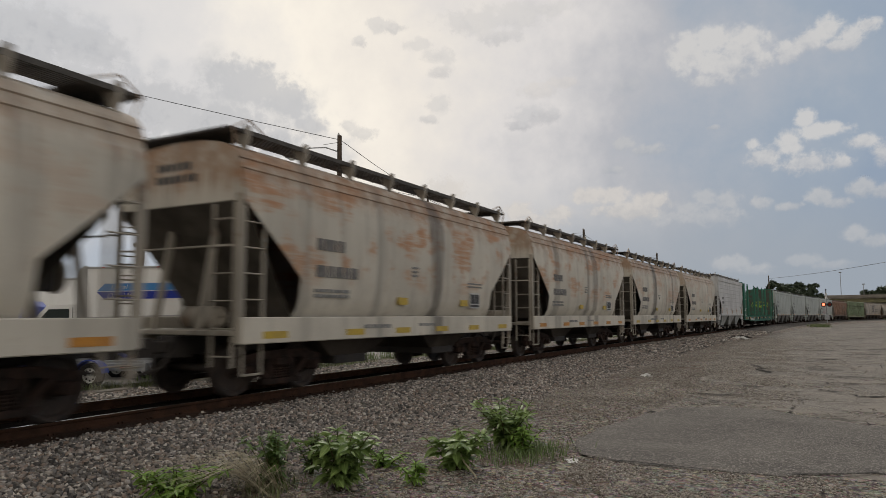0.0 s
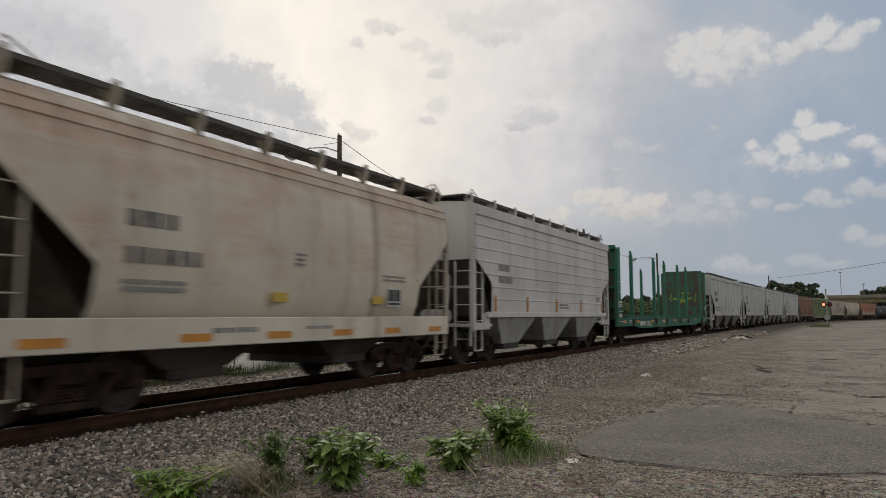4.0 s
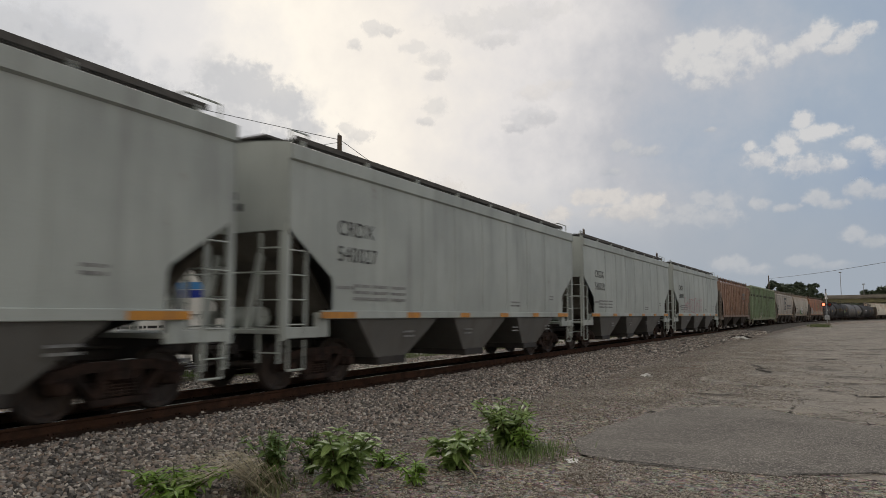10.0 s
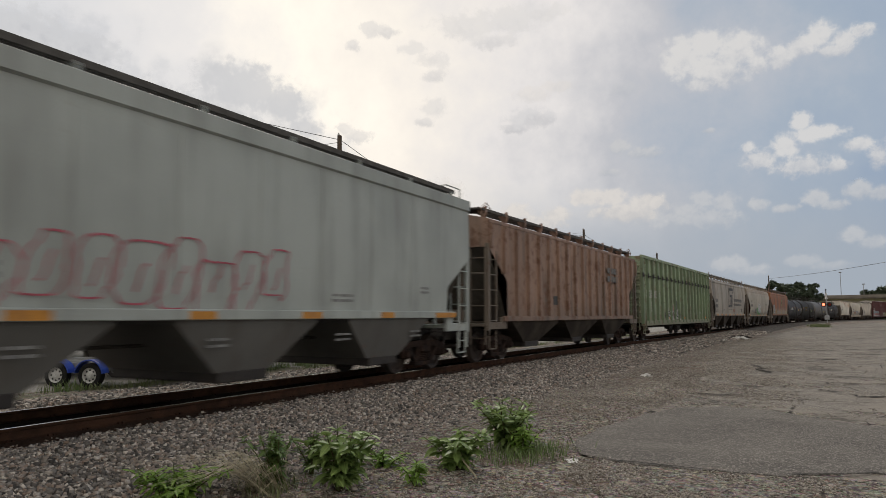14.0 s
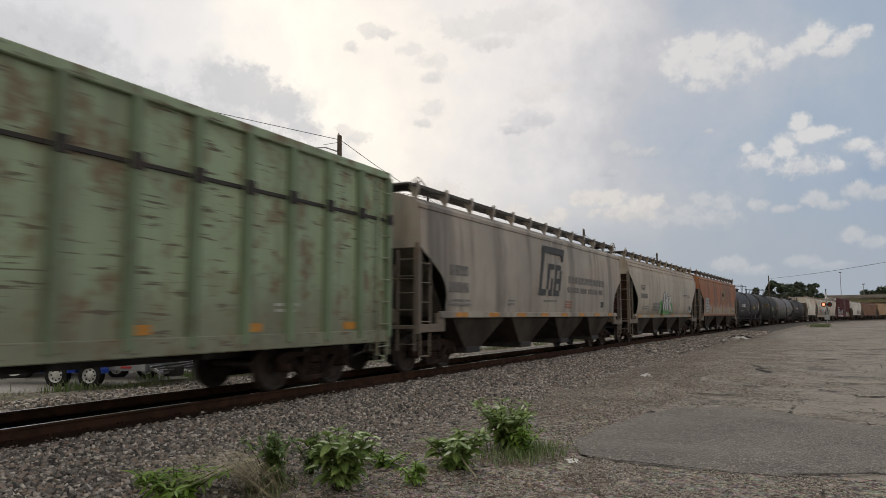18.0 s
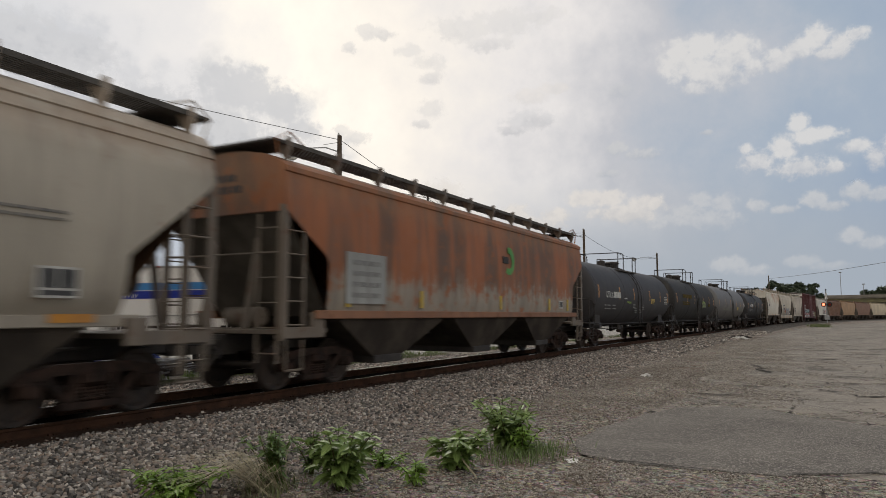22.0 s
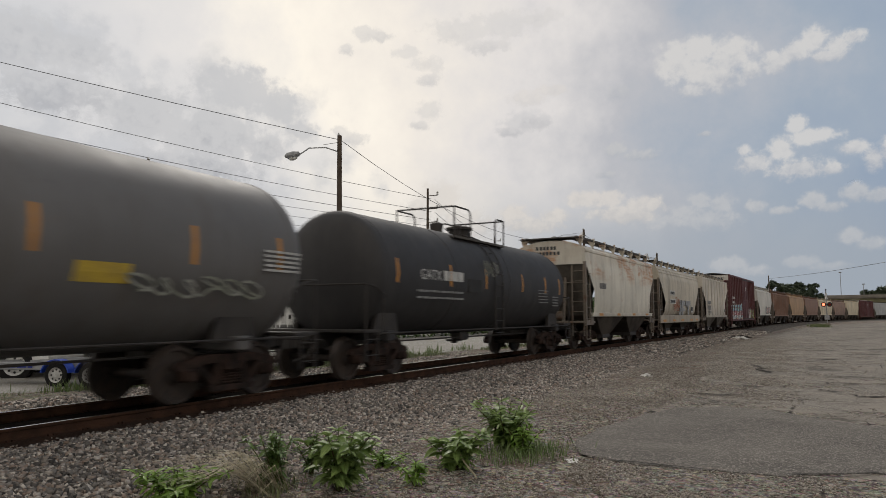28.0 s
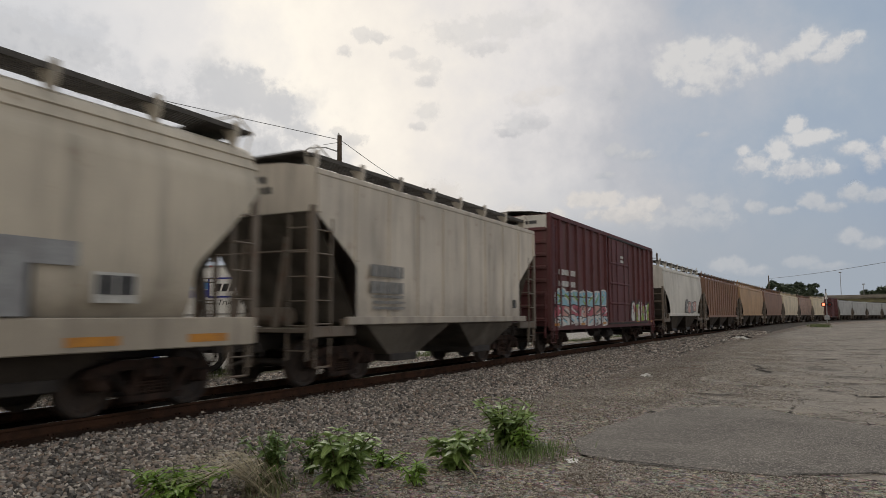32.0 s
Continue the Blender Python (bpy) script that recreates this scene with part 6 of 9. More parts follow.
def piece(car, fills, edge, shine, x0, z0, w, h, y, n, seed, label="block graffiti letters with dark outlines"):
    """Fat sprayed letter forms: dark outline, coloured fill, pale strokes over it."""
    rnd = random.Random(seed)
    for i in range(n):
        cx, cz = x0 + w * (i + 0.5) / n, z0 + h * rnd.uniform(0.42, 0.55)
        rx, rz = w / n * rnd.uniform(0.52, 0.72), h * rnd.uniform(0.40, 0.52)
        bumps = [rnd.uniform(0.72, 1.18) for _ in range(9)]
        for grow, mat, dy in ((1.18, edge, 0.0), (1.0, fills[i % len(fills)], -0.004)):
            ring = []
            for t in range(27):
                a = 6.2832 * t / 27
                f = t / 3
                q = bumps[int(f) % 9] * (1 - f % 1) + bumps[(int(f) + 1) % 9] * (f % 1)
                sx, sz = math.copysign(abs(math.cos(a)) ** 0.6, math.cos(a)), math.copysign(abs(math.sin(a)) ** 0.6, math.sin(a))
                ring.append((cx + sx * rx * q * grow + 0.22 * sz * rz, y + dy - 0.0006 * (i % 3), cz + sz * rz * q * grow))
            part("graffiti", Geo().add(ring, [tuple(range(27))]), mat, car, label if i == 0 and dy == 0 else "")
        for _ in range(2):
            bx, bz = cx + rnd.uniform(-0.5, 0.4) * rx, cz + rnd.uniform(-0.7, 0.1) * rz
            pts = [(bx + rx * 0.5 * math.sin(t * 0.55 + i) * rnd.uniform(0.8, 1.0), bz + rz * 0.16 * t) for t in range(7)]
            ribbon(car, shine if _ else edge, pts, 0.05 + 0.05 * h, y - 0.008 - 0.001 * _, rnd)


def cement_cars():
    data = [(-4.7, 6.42), (8.33, 19.46), (21.32, 32.55), (34.22, 45.5), (47.28, 58.4)]
    remarks = ["buff covered hopper car with soot-streaked paint", "buff covered hopper car with orange rust smears", "buff covered hopper car, rust smears and dark soot bands",
             "buff covered hopper car with wide black soot streaks", "buff covered hopper car, lightly stained, with rust runs"]
    for i, ((L, R), n) in enumerate(zip(data, remarks)):
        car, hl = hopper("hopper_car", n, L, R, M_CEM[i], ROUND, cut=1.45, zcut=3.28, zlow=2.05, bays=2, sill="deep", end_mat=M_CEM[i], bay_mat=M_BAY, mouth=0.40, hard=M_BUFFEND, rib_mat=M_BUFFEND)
        bars(car, M_FADED, -hl + 1.85, 2.60, 0.9, 1, -1.608, 0.22, 0.3)
        bars(car, M_FADED, -hl + 1.85, 2.10, 1.35, 1, -1.588, 0.22, 0.3)
        bars(car, M_FAINT, -hl + 1.85, 1.82, 1.1, 2, -1.555, 0.06)
        bars(car, M_FAINT, -0.3, 2.45, 0.3, 3, -1.603, 0.04, 0.09)
        bars(car, M_FAINT, hl - 3.0, 2.2, 0.9, 2, -1.592, 0.04, 0.08)
        plates(car, "placard", M_PALEINK, [(hl - 2.86, hl - 2.26, 1.57, 1.98)], -1.574, "white-framed data panel")
        plates(car, "placard", M_INK, [(hl - 2.81, hl - 2.55, 1.69, 1.94), (hl - 2.51, hl - 2.31, 1.69, 1.94), (hl - 2.81, hl - 2.31, 1.61, 1.66)], -1.582)
        plates(car, "reflector", M_AMBER if i in (0, 2, 4) else M_YELLOW, [(-hl + a, -hl + a + 0.6, 1.0, 1.12) for a in (0.5, 2.8, 4.6, 6.4, 8.2, 10.1)], -1.592)
        plates(car, "placard", M_YELLOW, [(-hl + 4.7, -hl + 5.1, 1.62, 1.78), (hl - 3.4, hl - 3.0, 1.62, 1.78)], -1.58)
        bars(car, M_FAINT, -hl + 3.4, 1.12, 1.0, 1, -1.592, 0.08)
        bars(car, M_FAINT, -hl + 5.6, 1.14, 0.8, 1, -1.592, 0.06)


def white_ribbed_hopper():
    car, hl = hopper("hopper_car", "light grey covered hopper car with long horizontal beads", 60.0, 73.05, M_WHITE_STEEL, SLAB, cut=1.05, zcut=2.93, zlow=2.3, bays=3,
                     end_mat=M_WHITE_STEEL, bay_mat=M_GREYRIB, hard=M_WHITE_STEEL, hribs=(1.85, 2.2, 2.55, 2.9, 3.25, 3.6, 3.92), boards="side", mouth=0.34)
    bars(car, M_FAINT, -hl + 1.5, 2.68, 0.8, 1, -1.597, 0.20)
    bars(car, M_FAINT, -hl + 1.5, 2.33, 1.0, 1, -1.595, 0.20)
    bars(car, M_FAINT, 0.2, 1.72, 0.9, 2, -1.585)
    bars(car, M_FAINT, hl - 2.0, 2.05, 0.6, 2, -1.60)
    plates(car, "reflector", M_AMBER, [(x, x + 0.12, 1.50, 1.95) for x in (-hl + 1.2, -2.9, -0.2, 2.5, hl - 1.25)], -1.600)


def bulkhead_flat():
    L, R = 74.4, 97.7
    car, mid, hl = new_car("bulkhead_flatcar", "dark green bulkhead flatcar with stake posts, running empty", "flatcar", L, R, (R - L) / 2 - 2.4, (R - L) / 2 + 0.1)
    for y in (-1, 1):
        part("side_sill", Geo().prism([(-hl, 0.86), (-hl + 3.2, 0.84), (-hl + 4.4, 0.72), (hl - 4.4, 0.72), (hl - 3.2, 0.84), (hl, 0.86), (hl, 1.24), (-hl, 1.24)], y * 1.50 - 0.04, y * 1.50 + 0.04), M_FLATGREEN, car)
        part("sill_flange", Geo().box(-hl, hl, y * 1.50 - 0.09, y * 1.50 + 0.09, 1.20, 1.245), M_FLATGREEN, car)
    part("deck", Geo().box(-hl, hl, -1.46, 1.46, 1.16, 1.225), M_TIE, car, "worn dark plank deck")
    part("centre_sill", Geo().prism([(-hl + 0.3, 0.72), (-hl + 3.6, 0.72), (-hl + 5.0, 0.30), (hl - 5.0, 0.30), (hl - 3.6, 0.72), (hl - 0.3, 0.72), (hl - 0.3, 1.14), (-hl + 0.3, 1.14)], -0.35, 0.35), M_NEARBLACK, car, "deep black fish-belly sill")
    # stakes in pairs, with gusseted feet
    xs = [-8.76, -4.14, -1.58, 2.08, 4.66, 9.62]
    for x in xs:
        for y in (-1, 1):
            st = part("stake_post", Geo().box(x - 0.10, x + 0.10, y * 1.47 - 0.07, y * 1.47 + 0.07, 0.92, 4.33, 0.01).prism([(x - 0.10, 4.32), (x + 0.10, 4.32), (x - 0.10, 4.54)], y * 1.47 - 0.05, y * 1.47 + 0.05), M_FLATGREEN, car)
            part("gusset", Geo().prism([(x - 0.25, 1.245), (x + 0.25, 1.245), (x + 0.16, 1.42), (x + 0.10, 1.75), (x - 0.10, 1.75), (x - 0.16, 1.42)], y * 1.44 - 0.02, y * 1.44 + 0.02), M_FLATGREEN, st)
            part("stake_pocket", Geo().box(x - 0.17, x + 0.17, y * 1.56 - 0.04, y * 1.56 + 0.04, 0.86, 1.20, 0.015), M_STEEL, st)
        part("riser", Geo().box(x - 0.09, x + 0.09, -1.30, 1.30, 1.225, 1.34, 0.01), M_FLATGREEN, car)
    for s in (-1, 1):
        x0, x1 = sorted((s * hl, s * (hl - 0.10)))
        b = part("bulkhead", Geo().prism([(-1.52, 1.2), (1.52, 1.2), (1.52, 4.42), (1.34, 4.60), (-1.34, 4.60), (-1.52, 4.42)], s * (hl - 0.62) - 0.05, s * (hl - 0.62) + 0.05, "x"), M_BULKHEAD, car, "rust-scraped green bulkhead with sprayed marks")
        for y in (-1.46, -0.5, 0.5, 1.46):
            part("bulkhead_post", Geo().prism([(s * (hl - 0.57), 1.2), (s * (hl - 0.12), 1.2), (s * (hl - 0.12), 1.9), (s * (hl - 0.45), 4.50), (s * (hl - 0.57), 4.55)], y - 0.06, y + 0.06), M_FLATGREEN, b)
        for z in (1.7, 2.6, 3.5, 4.45):
            a, c = sorted((s * (hl - 0.57), s * (hl - 0.28)))
            part("bulkhead_beam", Geo().box(a, c, -1.42, 1.42, z, z + 0.10, 0.01), M_FLATGREEN, b)
        a, c = sorted((s * (hl - 0.69), s * (hl - 0.55)))
        part("bulkhead_cap", Geo().box(a, c, -1.36, 1.36, 4.58, 4.66, 0.01), M_FLATGREEN, b)
        # side wings of the bulkhead, seen broadside
        for y in (-1, 1):
            part("bulkhead_wing", Geo().prism([(s * (hl - 0.69), 1.0), (s * (hl - 0.10), 1.0), (s * (hl - 0.10), 1.7), (s * (hl - 0.32), 4.45), (s * (hl - 0.69), 4.55)], y * 1.54 - 0.025, y * 1.54 + 0.025), M_FLATGREEN, b)
            ladder(car, M_PALEINK, s * (hl - 0.42), y * 1.60, 0.9, 3.2, 0.5, 0.45, posts=False)

        part("stub_sill", Geo().box(min(s * (hl - 2), s * (hl + 0.05)), max(s * (hl - 2), s * (hl + 0.05)), -0.2, 0.2, 0.70, 1.05, 0.02), M_STEEL, car)
    # sprayed face on the inner side of the rear bulkhead
    g = Geo()
    xb = hl - 0.685
    rnd = random.Random(5)
    for a, b, z, w in ((-0.62, 0.62, 2.62, 0.10), (-0.5, 0.5, 2.98, 0.07), (-0.18, -0.12, 2.45, 0.05), (0.10, 0.16, 2.40, 0.05)):
        for i in range(14):
            y = a + (b - a) * (i + rnd.random()) / 14
            q = w * rnd.uniform(0.4, 1.3)
            zz = z - 0.14 * (1 - abs(2 * (y - a) / (b - a) - 1)) * (1 if z < 2.8 else -0.6) + rnd.uniform(-0.03, 0.03)
            g.add([(xb - 0.0004 * i, y - q, zz - q * 0.5), (xb - 0.0004 * i, y + q, zz - q * 0.6), (xb - 0.0004 * i, y + q * 0.7, zz + q * 0.6), (xb - 0.0004 * i, y - q * 0.8, zz + q * 0.5)], [(0, 1, 2, 3)])
    for c0 in (-0.92, -0.3, 0.02, 0.34, 0.88):
        for i in range(7):
            z = 2.35 + 0.09 * i + rnd.uniform(-0.02, 0.02)
            y = c0 + rnd.uniform(-0.03, 0.03) + 0.05 * math.sin(i)
            g.add([(xb - 0.006, y - 0.035, z), (xb - 0.006, y + 0.03, z), (xb - 0.006, y + 0.045, z + 0.11), (xb - 0.006, y - 0.02, z + 0.10)], [(0, 1, 2, 3)])
    part("graffiti", g, M_SPRAYY, car, "yellow-green sprayed face on the bulkhead")
    for x in (-10.35, -7.95, -4.95, -2.2, 0.55, 3.4, 7.2, 11.0):
        part("reflector", Geo().box(x - 0.28, x + 0.28, -1.552, -1.54, 1.00, 1.13), M_AMBER, car)
    words(car, "60028", M_PALEINK, -6.30, 0.82, 0.38, -1.548, "white stencilled car number")
    bars(car, M_PALEINK, -7.55, 0.85, 1.05, 1, -1.545, 0.22)
    bars(car, M_PALEINK, -hl + 9.0, 1.06, 0.8, 2, -1.545)
    bars(car, M_PALEINK, -hl + 16.0, 1.06, 0.7, 2, -1.545)
    plates(car, "placard", M_PALEINK, [(-hl + 0.35, -hl + 0.80, 1.28, 1.42), (-hl + 2.1, -hl + 2.3, 1.0, 1.16)], -1.572)
    bars(car, M_PALEINK, -hl + 0.25, 1.95, 0.65, 3, -1.572, 0.05, 0.09)
    bars(car, M_PALEINK, hl - 0.95, 1.90, 0.65, 3, -1.572, 0.05, 0.09)
    part("brake_gear", Geo().rod((-1.2, -0.8, 0.62), (0.2, -0.8, 0.62), 0.17, 12).rod((0.2, -0.7, 0.62), (3, -0.6, 0.62), 0.025, 5), M_STEEL, car)


def sage_hoppers():
    numbers = ["540017", "540027", "540028", "540008"]
    spans = [(99.65, 115.55), (116.9, 132.75), (134.1, 149.75), (151.1, 167.05)]
    for i, ((L, R), no) in enumerate(zip(spans, numbers)):
        lab = "pale sage-grey covered hopper car, clean, amber reflectors" + (" and pink graffiti" if i == 3 else "")
        car, hl = hopper("hopper_car", lab, L, R, M_SAGE[i], SLAB, cut=1.27, zcut=2.91, zlow=2.08, bays=3, end_mat=M_SAGE[i], bay_mat=M_SAGESHADE, bay_ends=0.42, bay_gap=0.9, boards="low", mouth=0.30, hard=M_SAGE[i])
        words(car, "CRDX", M_INK, -hl + 1.38, 2.95, 0.43, -1.597)
        words(car, no, M_INK, -hl + 1.38, 2.44, 0.43, -1.597)
        for j, x in enumerate((-hl + 1.40, -hl + 1.95, -hl + 2.6, -hl + 3.3)):
            bars(car, M_FAINT, x, 1.95 - 0.05 * (j == 0), 0.6, 3 if j else 1, -1.582, 0.06, 0.13)
        bars(car, M_FAINT, 2.0, 1.75, 0.7, 2, -1.578, 0.05)
        bars(car, M_FAINT, hl - 2.6, 2.0, 0.4, 2, -1.582, 0.05)
        plates(car, "reflector", M_AMBER, [(a, b, 1.33, 1.45) for a, b in ((-7.05, -6.0), (-4.05, -3.5), (-1.45, -0.95), (1.05, 1.6), (3.6, 4.1), (6.0, 7.05))], -1.645)
        for c in (-4.0, -1.0, 2.2, 5.0):
            bars(car, M_FAINT, c, 1.0, 0.5, 2, -1.515, 0.04)
        for c in (-4.9, -3.3, -1.65, 0.0, 1.65, 3.3, 4.9):
            part("weld_seam", Geo().prism([(-1.560, 1.45), (-1.584, 1.75), (-1.600, 2.60), (-1.595, 3.5), (-1.570, 4.14), (-1.55, 4.14), (-1.55, 1.45)], c - 0.012, c + 0.012, "x"), M_SAGE[i], car)
        if i == 3:
            rnd = random.Random(14)
            for j in range(9):
                cx, w, h = -4.9 + 0.66 * j, rnd.uniform(0.28, 0.40), rnd.uniform(0.36, 0.56)
                lump = [rnd.uniform(0.75, 1.2) for _ in range(7)]
                lift = rnd.uniform(-0.12, 0.12)
                pts = [(cx + w * math.copysign(abs(math.cos(q * 0.2094)) ** 0.55, math.cos(q * 0.2094)) * lump[q // 5 % 7] + 0.25 * h * math.sin(q * 0.2094), 1.92 + lift + h * math.copysign(abs(math.sin(q * 0.2094)) ** 0.7, math.sin(q * 0.2094)) * lump[(q // 5 + 3) % 7]) for q in range(31)]
                ribbon(car, M_PINK, pts, 0.032, -1.592 - 0.003 * j, rnd, "red sprayed outline letters" if j == 0 else "")
                ribbon(car, M_PINK, [(cx - 0.1 + 0.05 * q, 1.75 + 0.10 * q + 0.06 * math.sin(q * 1.7 + j)) for q in range(5)], 0.034, -1.592 - 0.003 * j, rnd)


def tan_ribbed():
    car, hl = hopper("hopper_car", "faded brown ribbed covered hopper car with rust", 168.4, 185.3, M_TAN, FLAT, cut=1.3, zcut=3.35, zlow=2.4, bays=3, bay_mat=M_BAY, ribs=19, end_mat=M_TAN, mouth=0.34, rib_out=0.10)
    bars(car, M_FADED, 3.3, 3.2, 1.6, 2, -1.62, 0.25, 0.36)
    part("placard", Geo().box(-hl + 5.2, -hl + 5.6, -1.56, -1.545, 1.75, 2.05), M_INK, car)


def green_gondola():
    car, hl = posted_car("gondola_car", "gondola", "tall faded green woodchip gondola, rusty, with graffiti", 186.6, 206.15, M_GREEN, 4.46, 19, 9, False, floor_z=0.98, belt=3.46, post_mat=M_GREENPOST, post_w=0.085)
    for a in (-8.75, -7.72, -6.70):
        plates(car, "number_panel", M_PALEINK, [(a, a + 0.86, 2.30, 2.72)], -1.503, "worn white panel")
    for i, x in enumerate((0.9, 1.65, 3.0)):
        plates(car, "placard", M_INK, [(-x, -x + 0.35, 2.2 - 0.5 * (i % 2), 2.75 - 0.5 * (i % 2))], -1.503)
    for x0 in (-8.68, -7.64, -6.62):
        bars(car, M_FADED, x0, 2.38, 0.72, 1, -1.512, 0.25)
    # a tag of pale wedges, black shadows and loose strokes
    rnd = random.Random(27)
    for i in range(15):
        x0, z0 = -4.6 + 0.30 * i + rnd.uniform(-0.1, 0.1), 1.02 + rnd.uniform(0, 0.25)
        h, lean, w = rnd.uniform(0.45, 1.05) * (1.1 - abs(i - 7) / 11), rnd.uniform(-0.5, 0.6), rnd.uniform(0.16, 0.42)
        m = (M_SPRAYB, M_SPRAYW, M_SPRAYP, M_SPRAYW, M_SPRAYB)[i % 5]
        y = -1.506 - 0.0012 * i
        part("graffiti", Geo().add([(x0, y, z0), (x0 + w, y, z0 + rnd.uniform(-0.1, 0.1)), (x0 + w * 0.8 + lean * h, y, z0 + h * 0.8), (x0 + w * 0.2 + lean * h, y, z0 + h)], [(0, 1, 2, 3)]), m, car, "sprayed graffiti wedge" if i == 0 else "")
    scrawl(car, M_SPRAYB, -4.4, 1.05, 3.8, 0.8, -1.530, 6, 25, 0.09)
    scrawl(car, M_SPRAYW, -4.2, 1.0, 3.6, 0.7, -1.540, 5, 26, 0.06)
    plates(car, "reflector", M_AMBER, [(x, x + 0.42, 1.12, 1.26) for x in (-hl + 1.3, -hl + 6.2, -hl + 10.6, -hl + 13.0, -hl + 15.2, hl - 1.6)], -1.508)
    bars(car, M_PALEINK, -7.8, 2.0, 0.6, 4, -1.504, 0.06, 0.14)
    bars(car, M_PALEINK, hl - 3.6, 1.55, 0.6, 2, -1.504)
    part("end_sign", Geo().box(-hl - 0.03, -hl - 0.02, -1.0, 0.0, 3.98, 4.12), M_INK, car)


def grain_hoppers():
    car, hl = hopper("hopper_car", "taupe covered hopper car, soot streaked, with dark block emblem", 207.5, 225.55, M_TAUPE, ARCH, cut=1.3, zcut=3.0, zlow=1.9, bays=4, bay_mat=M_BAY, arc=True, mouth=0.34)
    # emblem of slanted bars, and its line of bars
    y = -1.585
    sl = lambda x, z: (x + (z - 2.15) * 0.30, y, z)
    def band(x0, x1, z0, z1):
        part("emblem", Geo().add([sl(x0, z0), sl(x1, z0), sl(x1, z1), sl(x0, z1)], [(0, 1, 2, 3)]), M_INK, car)
    x = -1.5
    for b in ((x, x + .26, 2.05, 3.75), (x + .26, x + 2.15, 3.52, 3.75), (x + .26, x + 0.70, 2.05, 2.26), (x + 0.66, x + .90, 2.26, 3.16), (x + .90, x + 1.28, 2.96, 3.16), (x + .90, x + 1.28, 2.05, 2.26),
              (x + 1.06, x + 1.28, 2.26, 2.66), (x + 1.38, x + 1.62, 2.05, 3.16), (x + 1.62, x + 1.98, 2.97, 3.16), (x + 1.62, x + 2.0, 2.05, 2.25), (x + 1.62, x + 1.96, 2.48, 2.68), (x + 1.88, x + 2.10, 2.25, 2.97), (x + 1.92, x + 2.15, 3.30, 3.52)):
        band(*b)
    for x0, n, z0, h, w in ((1.55, 12, 2.56, 0.27, 0.39), (1.45, 5, 2.22, 0.20, 0.27), (2.95, 3, 2.22, 0.20, 0.27), (3.92, 5, 2.22, 0.20, 0.27), (5.42, 2, 2.22, 0.20, 0.27)):
        for i in range(n):
            part("letter_bar", Geo().prism([(x0 + i * w, z0), (x0 + i * w + w * 0.72, z0), (x0 + i * w + w * 0.80, z0 + h), (x0 + i * w + w * 0.08, z0 + h)], -1.588, -1.575), M_FADED, car)
    bars(car, M_FADED, -7.55, 2.42, 1.0, 1, -1.588, 0.26)
    bars(car, M_FADED, -7.6, 1.98, 1.1, 1, -1.578, 0.26)
    bars(car, M_FAINT, -7.6, 1.75, 1.2, 2, -1.575)
    bars(car, M_FAINT, -hl + 5.1, 1.80, 0.5, 2, -1.572)
    bars(car, M_FAINT, -1.0, 1.85, 1.3, 1, -1.573)
    plates(car, "placard", M_INK, [(5.7, 6.05, 1.70, 1.93)], -1.573)
    side_tape(car, hl, 1.34, -1.605, 8, w=0.65, h=0.12, cut=1.4)
    bars(car, mottled("faded_red_stencil", (0.45, 0.20, 0.16), (0.38, 0.22, 0.18), 5.0), 1.2, 1.85, 0.7, 3, -1.573, 0.05)

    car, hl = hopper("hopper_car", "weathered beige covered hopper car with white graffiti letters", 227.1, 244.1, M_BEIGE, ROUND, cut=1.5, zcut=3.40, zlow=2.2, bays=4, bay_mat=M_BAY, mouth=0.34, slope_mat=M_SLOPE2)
    words(car, "CEFX", M_FADED, -6.45, 2.68, 0.36, -1.612)
    bars(car, M_FADED, -6.4, 2.25, 1.3, 1, -1.60, 0.24)
    bars(car, M_FAINT, -hl + 2.2, 1.80, 1.2, 2, -1.60)
    strokes(car, M_SPRAYG, -2.6, 1.45, 3.3, 0.6, -1.604, 5, 31, 0.30, "green sprayed graffiti shadow")
    strokes(car, M_SPRAYB, -1.8, 1.5, 2.1, 1.12, -1.612, 3, 33, 0.34, "black graffiti outline", (3, 6, 4))
    strokes(car, M_SPRAYW, -1.8, 1.5, 2.1, 1.12, -1.620, 3, 33, 0.22, "white sprayed graffiti letters", (3, 6, 4))
    strokes(car, M_FADED_RED, 0.95, 1.55, 1.0, 0.55, -1.606, 3, 35, 0.03)
    bars(car, M_FAINT, -3.9, 1.95, 1.6, 3, -1.600, 0.10, 0.16)
    side_tape(car, hl, 1.30, -1.46, 6, M_AMBER, 0.6, 0.11, 1.6)
    plates(car, "placard", M_PALEINK, [(hl - 2.76, hl - 2.22, 1.60, 1.98)], -1.578, "white-framed data panel")
    plates(car, "placard", M_INK, [(hl - 2.72, hl - 2.50, 1.72, 1.95), (hl - 2.47, hl - 2.26, 1.72, 1.95), (hl - 2.72, hl - 2.26, 1.63, 1.69)], -1.586)
    bars(car, M_FADED, hl - 4.4, 2.62, 2.0, 2, -1.612, 0.035, 0.09)

    car, hl = hopper("hopper_car", "rust-orange over grey covered hopper car with green emblem", 245.8, 262.85, M_RUSTY, ARCH, cut=1.2, zcut=3.25, zlow=2.45, bays=3, bay_mat=M_BAY, mouth=0.34, rib_mat=M_HARD, sill_mat=M_RUSTSILL)
    g = Geo()
